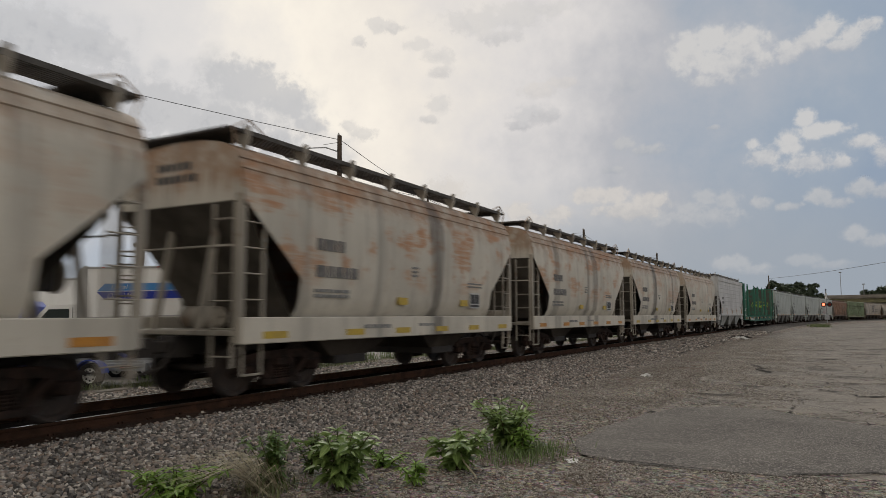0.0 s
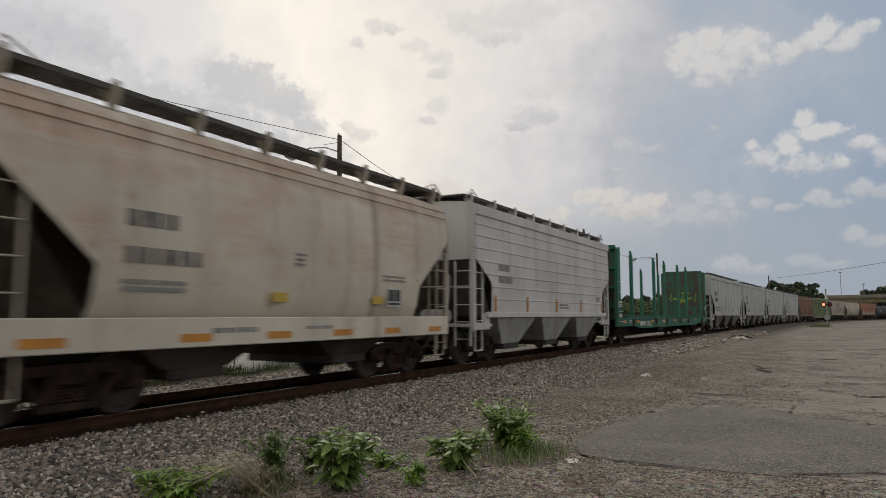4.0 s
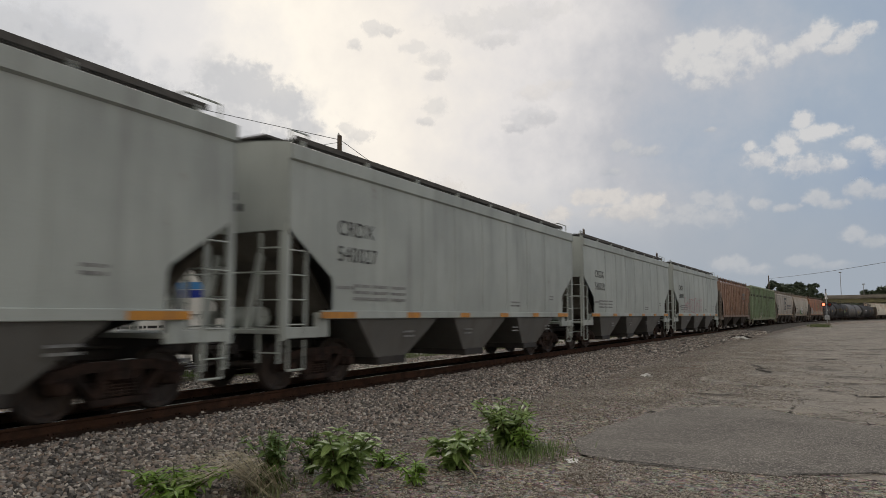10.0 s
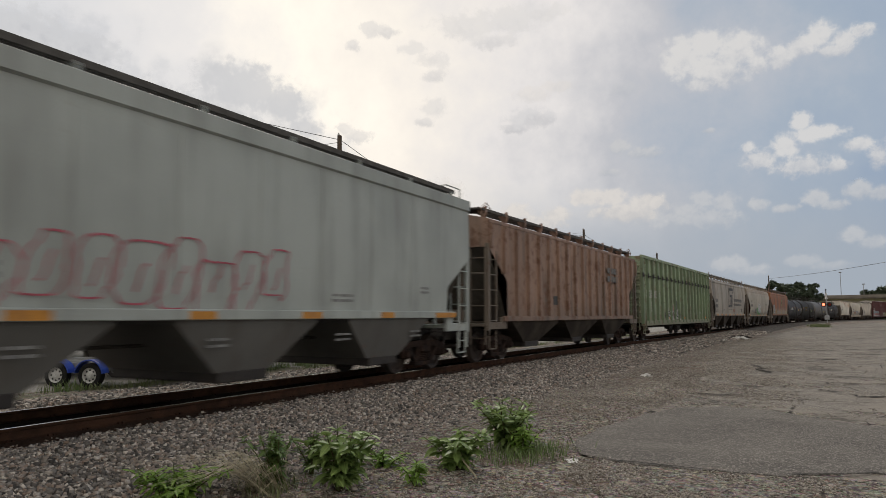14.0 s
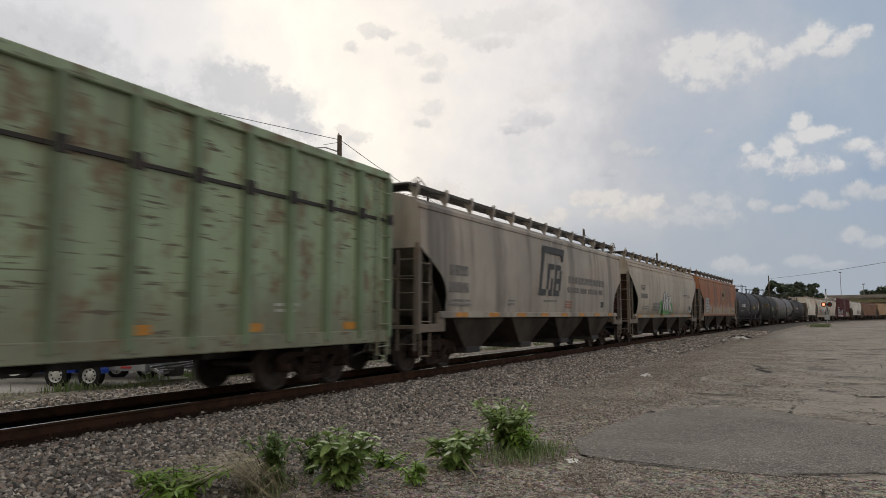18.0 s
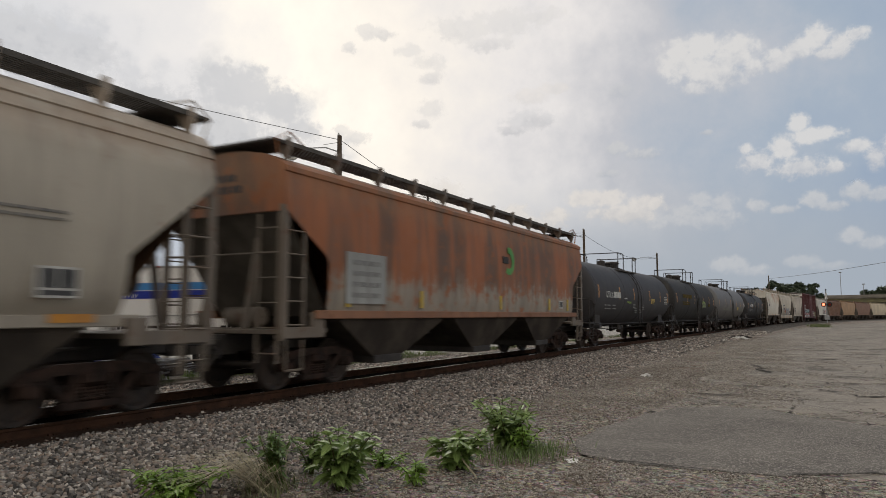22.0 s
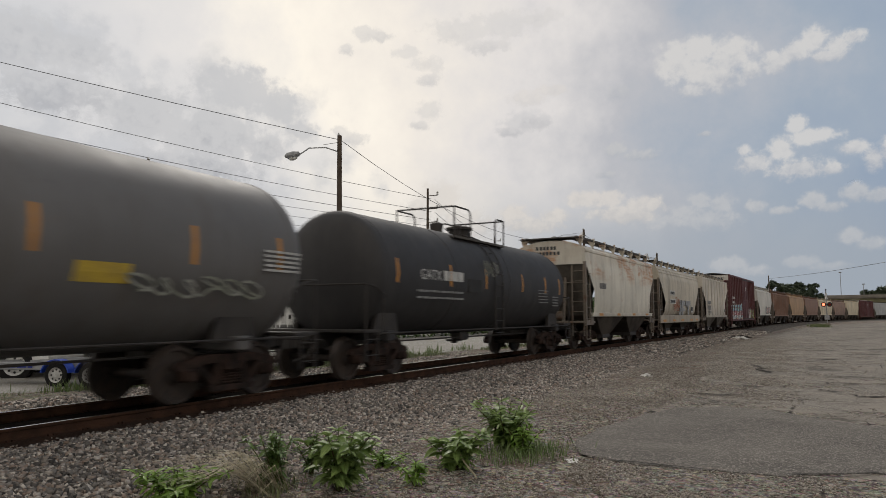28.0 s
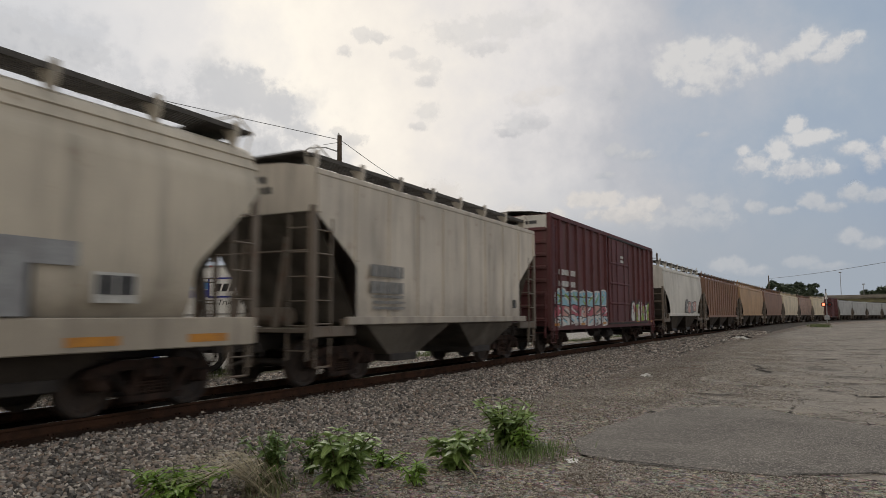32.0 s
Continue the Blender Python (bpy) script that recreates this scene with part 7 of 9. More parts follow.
    for i in range(14):
        a, b = -0.6 + 4.0 * i / 14, -0.6 + 4.0 * (i + 1) / 14
        g.add([(1.25 + 0.42 * math.sin(t) * q, -1.592, 3.0 - 0.42 * math.cos(t) * q) for t, q in ((a, 1), (b, 1), (b, 0.55), (a, 0.55))], [(0, 1, 2, 3)])
    part("emblem", g, M_SPRAYG, car, "green ring emblem")
    part("emblem", Geo().box(0.80, 1.22, -1.597, -1.585, 2.92, 3.12), M_STEEL, car)
    plates(car, "patch", M_GREYRIB, [(-6.8, -5.4, 1.62, 2.65)], -1.59, "pale repainted patch")
    bars(car, M_FAINT, -6.6, 2.4, 1.0, 4, -1.598, 0.10, 0.22)
    plates(car, "reflector", M_YELLOW, [(x, x + 0.14, 1.55, 1.95) for x in (-hl + 1.75, -hl + 4.6, 0.6, 4.7, hl - 1.9)], -1.575)
    plates(car, "placard", M_PALEINK, [(hl - 2.75, hl - 2.4, 1.62, 1.90)], -1.575)
    plates(car, "placard", M_INK, [(hl - 2.71, hl - 2.44, 1.66, 1.86)], -1.582)


def tank_cars():
    car, hl = tank_car("glossy black tank car with yellow reflector strips", 264.3, 279.6, M_BLACK1, 1.50, 2.33)
    words(car, "UTLX", M_PALEINK, -5.62, 2.16, 0.40, -1.505)
    bars(car, M_PALEINK, -4.45, 2.17, 1.15, 1, -1.505, 0.27)
    for x0, w in ((-5.65, 0.30), (-5.25, 0.5), (-4.45, 0.5)):
        bars(car, M_FAINT, x0, 1.80, w, 2, -1.425, 0.05, 0.15)
    shell_plate(car, M_YELLOW, 2.62, 3.42, -0.24, -0.05, 1.50, 2.33, "yellow placard")
    bars(car, M_INK, 2.75, 2.12, 0.55, 3, -1.512, 0.025, 0.06)
    scrawl(car, M_SPRAYY, -2.15, 1.95, 0.75, 0.28, -1.47, 4, 45, 0.05)
    bars(car, M_PALEINK, -2.75, 2.14, 0.5, 1, -1.508, 0.05)
    bars(car, M_PALEINK, 5.75, 2.36, 0.75, 5, -1.508, 0.045, 0.09)
    for x0, z0, w in ((-0.95, 1.9, 0.42), (-0.7, 1.68, 0.42), (0.10, 1.66, 0.4), (0.75, 1.84, 0.5)):
        bars(car, M_FAINT, x0, z0, w, 3, -1.44, 0.035, 0.085)
    # stencilled lines on the front head
    for z, w, n in ((3.12, 0.62, 1), (2.82, 0.32, 1), (2.20, 0.42, 4)):
        for i in range(n):
            part("head_stencil", Geo().box(-hl - 0.012 + 0.07 * (z > 2.7) + 0.06 * (z > 3), -hl + 0.06, -w / 2 - 0.15, w / 2 - 0.15, z - 0.10 * i, z - 0.10 * i + 0.055), M_FAINT, car)
    car, hl = tank_car("dull black tank car with yellow reflectors and graffiti", 280.1, 295.1, M_BLACK2, 1.54, 2.36)
    bars(car, M_DULLGOLD, -4.9, 2.48, 2.9, 1, -1.573, 0.24)
    bars(car, M_DULLGOLD, -4.9, 2.18, 2.2, 2, -1.566, 0.07, 0.13)
    plates(car, "placard", M_DULLGOLD, [(4.1, 4.75, 2.0, 2.22)], -1.566)
    scrawl(car, M_SPRAYY, 1.6, 1.85, 1.5, 0.55, -1.563, 6, 41, 0.09)
    scrawl(car, M_CHALK, 1.5, 1.9, 1.6, 0.5, -1.569, 5, 42, 0.07)
    car, hl = tank_car("sooty grey tank car with white chalky graffiti", 295.9, 311.1, M_GREYTANK, 1.54, 2.36)
    shell_plate(car, M_YELLOW, 2.85, 3.65, -0.36, -0.18, 1.54, 2.36, "yellow placard")
    scrawl(car, M_CHALK, -5.0, 1.7, 4.2, 0.5, -1.544, 9, 43, 0.045)
    scrawl(car, M_CHALK, 3.6, 1.65, 2.6, 0.4, -1.538, 6, 44, 0.045)
    bars(car, M_PALEINK, 6.2, 2.45, 0.9, 5, -1.578, 0.04, 0.08)
    car, hl = tank_car("charcoal tank car with yellow reflector strips", 313.1, 325.95, M_DARKTANK, 1.47, 2.33, inset=0.95)
    words(car, "GATX", M_PALEINK, -hl + 2.0, 2.25, 0.36, -1.474)
    bars(car, M_PALEINK, -hl + 3.15, 2.26, 1.1, 1, -1.474, 0.25)
    bars(car, M_FAINT, -hl + 1.9, 1.95, 2.4, 2, -1.43, 0.05, 0.16)
    scrawl(car, M_CHALK, -0.95, 2.45, 1.0, 0.5, -1.474, 6, 46, 0.04)
    plates(car, "patch", M_BLACK2, [(-1.9, -1.1, 2.0, 2.36)], -1.474, "repainted darker patch")
    bars(car, M_FAINT, hl - 3.1, 2.2, 0.9, 5, -1.474, 0.03, 0.10)
    bars(car, M_FAINT, hl - 1.7, 2.0, 0.6, 4, -1.45, 0.04, 0.10)


def later_cars():
    car, hl = hopper("hopper_car", "cream two-bay covered hopper car with orange rust runs", 327.9, 339.45, M_CREAMR, ARCH, cut=1.0, zcut=3.45, zlow=2.4, bays=2, bay_mat=M_BAY, mouth=0.36)
    bars(car, M_FADED, -4.05, 2.5, 0.95, 1, -1.592, 0.24)
    side_tape(car, hl, 1.36, -1.605, 4, M_AMBER, 0.5, 0.10, 1.3)
    car, hl = hopper("hopper_car", "dusty beige covered hopper car with silver block graffiti", 340.9, 352.5, M_BEIGE2, ROUND, cut=1.3, zcut=3.4, zlow=2.1, bays=2, sill="deep", bay_mat=M_BAY, mouth=0.40)
    plates(car, "graffiti", M_SILVER, [(-1.05, -0.55, 1.38, 1.58), (-0.70, -0.38, 1.58, 2.30), (-0.15, 0.15, 1.38, 2.30), (0.15, 0.80, 2.0, 2.30), (0.15, 0.62, 1.62, 1.84),
                                       (1.05, 2.60, 2.0, 2.30), (1.62, 1.98, 1.38, 2.0)], -1.612, "tall silver sprayed block shape")
    plates(car, "graffiti", M_SPRAYB, [(-0.38, -0.31, 1.38, 2.34), (0.80, 0.87, 1.95, 2.34), (1.98, 2.05, 1.38, 2.0), (1.05, 1.62, 1.94, 2.0)], -1.610)
    plates(car, "placard", M_PALEINK, [(-hl + 2.4, -hl + 3.7, 2.55, 2.85), (-hl + 2.3, -hl + 3.9, 2.05, 2.35)], -1.612, "white number panel")
    bars(car, M_INK, -hl + 2.5, 2.62, 1.1, 1, -1.620, 0.16)
    bars(car, M_INK, -hl + 2.45, 2.12, 1.3, 1, -1.620, 0.16)
    scrawl(car, M_RUSTRED, -hl + 3.4, 1.75, 1.7, 0.75, -1.605, 5, 51, 0.055, "faded red graffiti")
    scrawl(car, M_RUSTRED, -hl + 3.3, 1.6, 1.5, 0.55, -1.610, 4, 52, 0.07, "faded red graffiti")
    plates(car, "reflector", M_AMBER, [(-hl + a, -hl + a + 0.75, 1.0, 1.12) for a in (0.6, 3.0, 5.5, 8.3, 10.2)], -1.592)
    plates(car, "placard", M_PALEINK, [(2.85, 3.50, 1.55, 1.95)], -1.572, "white-framed data panel")
    plates(car, "placard", M_INK, [(2.90, 3.16, 1.66, 1.91), (3.20, 3.45, 1.66, 1.91)], -1.580)
    car, hl = hopper("hopper_car", "dusty beige ribbed covered hopper car, two bays", 354.05, 365.35, M_BEIGE3, FLAT, cut=1.35, zcut=3.35, zlow=2.4, bays=2, bay_mat=M_SLOPE, ribs=10, mouth=0.34, rib_out=0.035)
    bars(car, M_FAINT, -3.9, 2.2, 1.3, 2, -1.62, 0.25, 0.35)
    bars(car, M_FAINT, -3.8, 1.75, 1.2, 3, -1.62, 0.06, 0.12)
    plates(car, "placard", M_INK, [(hl - 1.9, hl - 1.65, 1.6, 1.85)], -1.555)

    boxcar("tall maroon boxcar with bright graffiti along its side", 366.8, 382.3, True)
    car, hl = hopper("hopper_car", "off-white covered hopper car with purple-grey graffiti", 384.9, 396.7, M_WHITE, ARCH, cut=1.6, zcut=2.95, zlow=1.55, bays=2, bay_mat=M_BAY, arc=True)
    piece(car, (M_FAINT, M_SPRAYP), M_FADED, M_SPRAYW, 0.0, 1.5, 3.4, 0.85, -1.585, 4, 61)
    rest = [(398.0, 414.3, M_BROWN, "oxide brown ribbed covered hopper car", FLAT, 17), (415.8, 432.2, M_TANB, "ochre tan covered hopper car", ARCH, 0), (433.7, 450.1, M_BROWN, "brown covered hopper car", ARCH, 0),
            (451.6, 468.0, M_CREAM, "cream covered hopper car", ARCH, 0), (469.5, 484.6, M_TAN, "faded brown covered hopper car", ARCH, 0), (486.1, 500.6, M_CREAM, "cream covered hopper car", SLAB, 0)]
    for L, R, mat, lab, sec, ribs in rest:
        hopper("hopper_car", lab, L, R, mat, sec, cut=1.5, zcut=2.95, zlow=1.75, bays=3, bay_mat=M_BAY, ribs=ribs)
    boxcar("dark maroon boxcar far back in the train", 502.3, 517.8, False)
    for i in range(4):
        hopper("hopper_car", "plain grey covered hopper car far back in the train", 519.4 + i * 17.3, 535.2 + i * 17.3, M_GREYH, SLAB, bays=3, bay_mat=M_BAY, boards="low")


def boxcar(label, L, R, tagged_side):
    car, hl = posted_car("boxcar", "boxcar", label, L, R, M_MAROON, 4.95, 17, 8, True, floor_z=1.0, post_y=1.60)
    rows = [[(hl * (2 * i / 10 - 1), y, z) for i in range(11)] for y, z in ((-1.55, 4.98), (-0.8, 5.10), (0, 5.15), (0.8, 5.10), (1.55, 4.98))]
    part("roof", Geo().sheet(rows), M_WHITE, car)
    for i in range(12):
        x = hl * (2 * (i + 0.5) / 12 - 1)
        part("roof_rib", Geo().prism([(-1.5, 4.99), (0, 5.16), (1.5, 4.99), (1.5, 5.03), (0, 5.21), (-1.5, 5.03)], x - 0.04, x + 0.04, "x"), M_WHITE, car)
    for s in (-1, 1):
        part("end_panel", Geo().box(s * hl - 0.035, s * hl + 0.035, -1.46, 1.46, 4.45, 4.93), M_WHITE, car, "white panel across the top of the end")
    part("end_lettering", Geo().box(-hl - 0.045, -hl - 0.036, -1.1, -0.1, 4.62, 4.74).box(-hl - 0.045, -hl - 0.036, 0.05, 1.0, 4.62, 4.74), M_INK, car)
    door = part("plug_door", Geo().box(-0.6, 2.8, -1.60, -1.51, 1.05, 4.80, 0.02), M_MAROON, car, "maroon sliding plug door")
    for x in (-0.3, 0.5, 1.7, 2.5):
        part("door_rod", Geo().rod((x, -1.63, 1.1), (x, -1.63, 4.75), 0.022, 6), M_MAROON, door)
    for z in (1.9, 2.8, 3.7):
        part("door_rib", Geo().prism([(-1.60, z - 0.06), (-1.64, z - 0.02), (-1.64, z + 0.02), (-1.60, z + 0.06)], -0.55, 2.75, "x"), M_MAROON, door)
    part("door_track", Geo().box(-0.8, 6.0, -1.64, -1.56, 0.98, 1.05), M_STEEL, car)
    part("door_track", Geo().box(-0.8, 6.0, -1.64, -1.56, 4.80, 4.87), M_STEEL, car)
    plates(car, "placard", M_PALEINK, [(1.2, 1.7, 4.0, 4.12), (1.2, 1.7, 3.8, 3.92)], -1.605)
    if tagged_side:
        piece(car, (M_SPRAYC,), M_SPRAYW, M_SPRAYY, -hl + 0.5, 1.66, 6.2, 0.72, -1.556, 7, 71, "sky blue sprayed band with pale edges")
        piece(car, (M_PINK, M_SPRAYP), M_SPRAYB, M_SPRAYW, -hl + 0.5, 1.22, 6.2, 0.55, -1.566, 7, 72)
        piece(car, (M_SPRAYW,), M_SPRAYB, M_SPRAYC, -hl + 0.4, 0.95, 6.4, 0.42, -1.576, 9, 73)
        piece(car, (M_SPRAYW, M_SPRAYY), M_SPRAYB, M_PINK, 3.2, 1.0, 3.7, 1.0, -1.556, 6, 74)
        bars(car, M_PALEINK, -hl + 0.9, 2.85, 1.8, 2, -1.557, 0.20, 0.42)
        bars(car, M_SPRAYB, -hl + 0.8, 2.05, 4.2, 2, -1.560, 0.06, 0.5)
    for i in range(6):
        x = (hl - 0.6) * (2 * i / 5 - 1)
        plates(car, "reflector", M_AMBER, [(x - 0.22, x + 0.22, 1.0, 1.09)], -1.585)


cement_cars()
white_ribbed_hopper()
bulkhead_flat()
sage_hoppers()
tan_ribbed()
green_gondola()
grain_hoppers()
tank_cars()
later_cars()

# ---- vehicles in the yard beyond the track ----
M_TINT = material("dark_tinted_glass", (0.02, 0.03, 0.03), 0.08)
M_ALU = mottled("aluminium_trim", (0.50, 0.50, 0.49), (0.38, 0.38, 0.37), 3.0, 0.4, metal=0.6)
M_STRIPE_A = mottled("mid_blue_vinyl", (0.06, 0.26, 0.60), (0.05, 0.23, 0.54), 2.0, 0.4, (0.05, 0.002))
M_STRIPE_B = mottled("dark_blue_vinyl", (0.012, 0.035, 0.33), (0.012, 0.03, 0.28), 2.0, 0.4, (0.05, 0.002))
M_BLACKV = material("black_vinyl", (0.015, 0.015, 0.018), 0.4)
M_RIM = mottled("white_painted_wheel", (0.72, 0.72, 0.70), (0.60, 0.60, 0.58), 6.0, 0.4)
M_TRAILAMP = material("red_marker_lens", (0.45, 0.02, 0.02), 0.3)


def road_wheel(parent, x, y, r, w, rim=0.62):
    t = part("tyre", Geo().turned([(-w / 2, r * rim), (-w / 2, r * 0.93), (-w / 2 * 0.8, r), (w / 2 * 0.8, r), (w / 2, r * 0.93), (w / 2, r * rim)], 28, "y"), M_RUBBER, parent, smooth=True, at=pose(x, y, r))
    g = Geo().turned([(-w * 0.46, r * rim), (-w * 0.36, r * rim * 0.93), (-w * 0.24, r * rim * 0.8), (-w * 0.34, r * 0.26), (-w * 0.46, r * 0.20), (-w * 0.46, 0.005)], 28, "y")
    rim_ob = part("rim", g, M_RIM, t, "white painted wheel disc", smooth=True)
    for i in range(8):
        a = i * 0.7854
        part("hand_hole", Geo().rod((math.cos(a) * r * 0.42, -w * 0.36, math.sin(a) * r * 0.42), (math.cos(a) * r * 0.42, -w * 0.30, math.sin(a) * r * 0.42), r * 0.075, 8), M_BLACKV, t)
    return t


def box_truck():
    # along its length from nose (x = 0) to tail; near side towards the railway
    a, b = Vector((12.12, 17.05, -0.03)), Vector((15.40, 13.43, -0.03))
    d = b - a
    L = d.length
    t = thing("box_truck", "white rental box truck with blue stripes, parked", "truck", at=Matrix.Translation(a) @ Matrix.Rotation(math.atan2(d.y, d.x), 4, "Z") @ Matrix.Rotation(radians(-1.8), 4, "Y"))
    part("cargo_box", Geo().box(0.10, L, 0.0, 2.35, 0.95, 3.03, 0.03), M_VANWHITE, t)
    part("nose_cap", Geo().prism([(-0.10, 1.0), (0.14, 1.0), (0.14, 3.05), (0.06, 3.05), (-0.05, 2.97), (-0.10, 2.80)], -0.01, 2.36), M_ALU, t, "grey moulded nose cap")
    for z in (0.95, 1.62, 2.97):
        part("side_rail", Geo().box(0.14, L + 0.01, -0.018, 0.01, z, z + (0.06 if z != 1.62 else 0.035)), M_ALU, t)
    part("tail_post", Geo().box(L - 0.10, L + 0.02, -0.02, 2.37, 0.95, 3.05, 0.01), M_ALU, t)
    part("fuel_tank", Geo().turned([(0.2, 0.02), (0.2, 0.24), (0.25, 0.27), (1.0, 0.27), (1.05, 0.24), (1.05, 0.02)], 16, "x", (-1.0, 0.35, 0.62)), M_ALU, t, smooth=True)
    part("side_skirt", Geo().box(0.2, 2.6, 0.06, 0.10, 0.62, 0.95), M_STEEL, t)
    part("under_ride_bar", Geo().box(L - 0.1, L, 0.2, 2.2, 0.45, 0.55, 0.01), M_STEEL, t)
    # stripes with a pointed tip, and the framed emblem
    y = -0.008
    part("stripe", Geo().add([(0.38, y, 2.355), (0.58, y, 2.56), (L - 0.06, y, 2.56), (L - 0.06, y, 2.36)], [(0, 1, 2, 3)]), M_STRIPE_A, t, "mid blue stripe")
    part("stripe", Geo().add([(0.38, y, 2.335), (0.58, y, 2.12), (L - 0.06, y, 2.12), (L - 0.06, y, 2.34)], [(0, 1, 2, 3)]), M_STRIPE_B, t, "dark blue stripe")
    part("emblem_frame", Geo().box(3.26, 4.78, -0.014, -0.006, 2.10, 2.68, 0.002), M_STRIPE_B, t)
    part("emblem_panel", Geo().box(3.30, 4.74, -0.020, -0.010, 2.15, 2.63, 0.002), M_VANWHITE, t)
    for i in range(6):
        x = 3.42 + i * 0.20
        part("emblem_bar", Geo().prism([(x, 2.28), (x + 0.145, 2.28), (x + 0.215, 2.50), (x + 0.07, 2.50)], -0.026, -0.018), M_BLACKV, t)
    for text, x, z in (("Local", 0.72, 2.40), ("One Way", 0.62, 2.16)):
        words(t, text, M_PALEINK, x, z, 0.19, -0.012, "white slanted lettering", slant=0.3)
    words(t, "Truck Rental", M_BLACKV, 3.50, 1.90, 0.21, -0.006, "black lettering", slant=0.3)
    for x0, w, z in ((3.6, 0.9, 1.24), (3.5, 1.0, 1.10), (0.9, 1.3, 1.30)):
        bars(t, M_BLACKV, x0, z, w, 1, -0.004, 0.07)
    # chassis and cab
    part("chassis", Geo().box(-1.4, L - 0.2, 0.75, 1.6, 0.55, 0.93), M_STEEL, t)
    cab = part("cab", Geo().prism([(-2.35, 0.55), (-0.12, 0.55), (-0.12, 2.02), (-0.85, 2.02), (-1.35, 1.45), (-2.15, 1.32), (-2.35, 1.10)], 0.12, 2.2), M_VANWHITE, t, "white truck cab")
    part("side_window", Geo().prism([(-1.22, 1.42), (-0.32, 1.42), (-0.32, 1.90), (-0.82, 1.90)], 0.105, 0.13), M_TINT, cab)
    part("windscreen", Geo().add([(-1.37, 0.25, 1.47), (-1.37, 2.07, 1.47), (-0.88, 2.0, 1.99), (-0.88, 0.32, 1.99)], [(0, 1, 2, 3)]), M_TINT, cab)
    part("door_seam", Geo().box(-1.30, -1.285, 0.112, 0.125, 0.75, 1.42).box(-0.24, -0.225, 0.112, 0.125, 0.75, 1.95), M_BLACKV, cab)
    part("door_handle", Geo().box(-0.45, -0.30, 0.09, 0.12, 1.28, 1.32), M_BLACKV, cab)
    part("wing_mirror", Geo().box(-1.38, -1.28, -0.15, 0.05, 1.45, 1.80, 0.02).rod((-1.3, 0.0, 1.5), (-1.25, 0.13, 1.42), 0.02, 6), M_BLACKV, cab)
    part("bumper", Geo().box(-2.48, -2.30, 0.15, 2.2, 0.45, 0.70, 0.03), M_STEEL, cab)
    for x in (-1.60, 3.27):
        road_wheel(t, x, 0.22, 0.44, 0.28)
        road_wheel(t, x, 2.10, 0.44, 0.28)
    part("mud_flap", Geo().box(3.95, 3.97, 0.05, 0.45, 0.15, 0.75), M_BLACKV, t)
    for x in (0.5, 1.9, 3.3, 4.6):
        part("marker_lamp", Geo().box(x, x + 0.08, -0.024, 0.0, 2.99, 3.02), M_TRAILAMP, t)


def cargo_trailer(x, y, turn, l, w, h, z0, label):
    t = thing("cargo_trailer", label, "trailer", "parked white trailers", at=pose(x, y, 0, 0, 0, turn))
    part("box", Geo().box(0, l, 0, w, z0, h, 0.04), M_VANWHITE, t)
    for z in (z0, h - 0.08):
        part("trim_rail", Geo().box(-0.01, l + 0.01, -0.015, 0.01, z, z + 0.08), M_ALU, t)
    part("frame", Geo().box(0.1, l - 0.1, 0.3, w - 0.3, z0 - 0.25, z0), M_STEEL, t)
    for i in range(3):
        part("hardware", Geo().box(0.55 + 0.25 * i, 0.63 + 0.25 * i, -0.02, 0.0, h - 0.75 - 0.1 * i, h - 0.60 - 0.1 * i), M_STEEL, t)
    bars(t, M_FAINT, 0.5, h - 1.25, 0.8, 1, -0.004, 0.10)
    for yy in (0.1, w - 0.1):
        road_wheel(t, l * 0.62, yy, 0.38, 0.24)
    return t


def blue_truck():
    t = thing("blue_truck", "dark blue truck cab seen from its side", "truck", at=pose(11.9, 20.95, 0, 0, 0, -48))
    body = part("cab", Geo().prism([(-2.2, 0.5), (0.95, 0.5), (0.95, 1.95), (0.80, 2.12), (-0.5, 2.22), (-1.6, 2.16), (-2.2, 1.9)], 0, 2.1), M_BLUE, t, "blue painted cab")
    part("side_window", Geo().prism([(-0.75, 1.62), (0.45, 1.62), (0.40, 1.98), (-0.65, 2.0)], -0.012, 0.01), M_TINT, body)
    part("sill_trim", Geo().box(-2.1, 0.9, -0.02, 0.01, 0.85, 0.92), M_BLACKV, body)
    for x in (-1.5, 0.4):
        road_wheel(t, x, 0.1, 0.40, 0.26)
        road_wheel(t, x, 2.0, 0.40, 0.26)


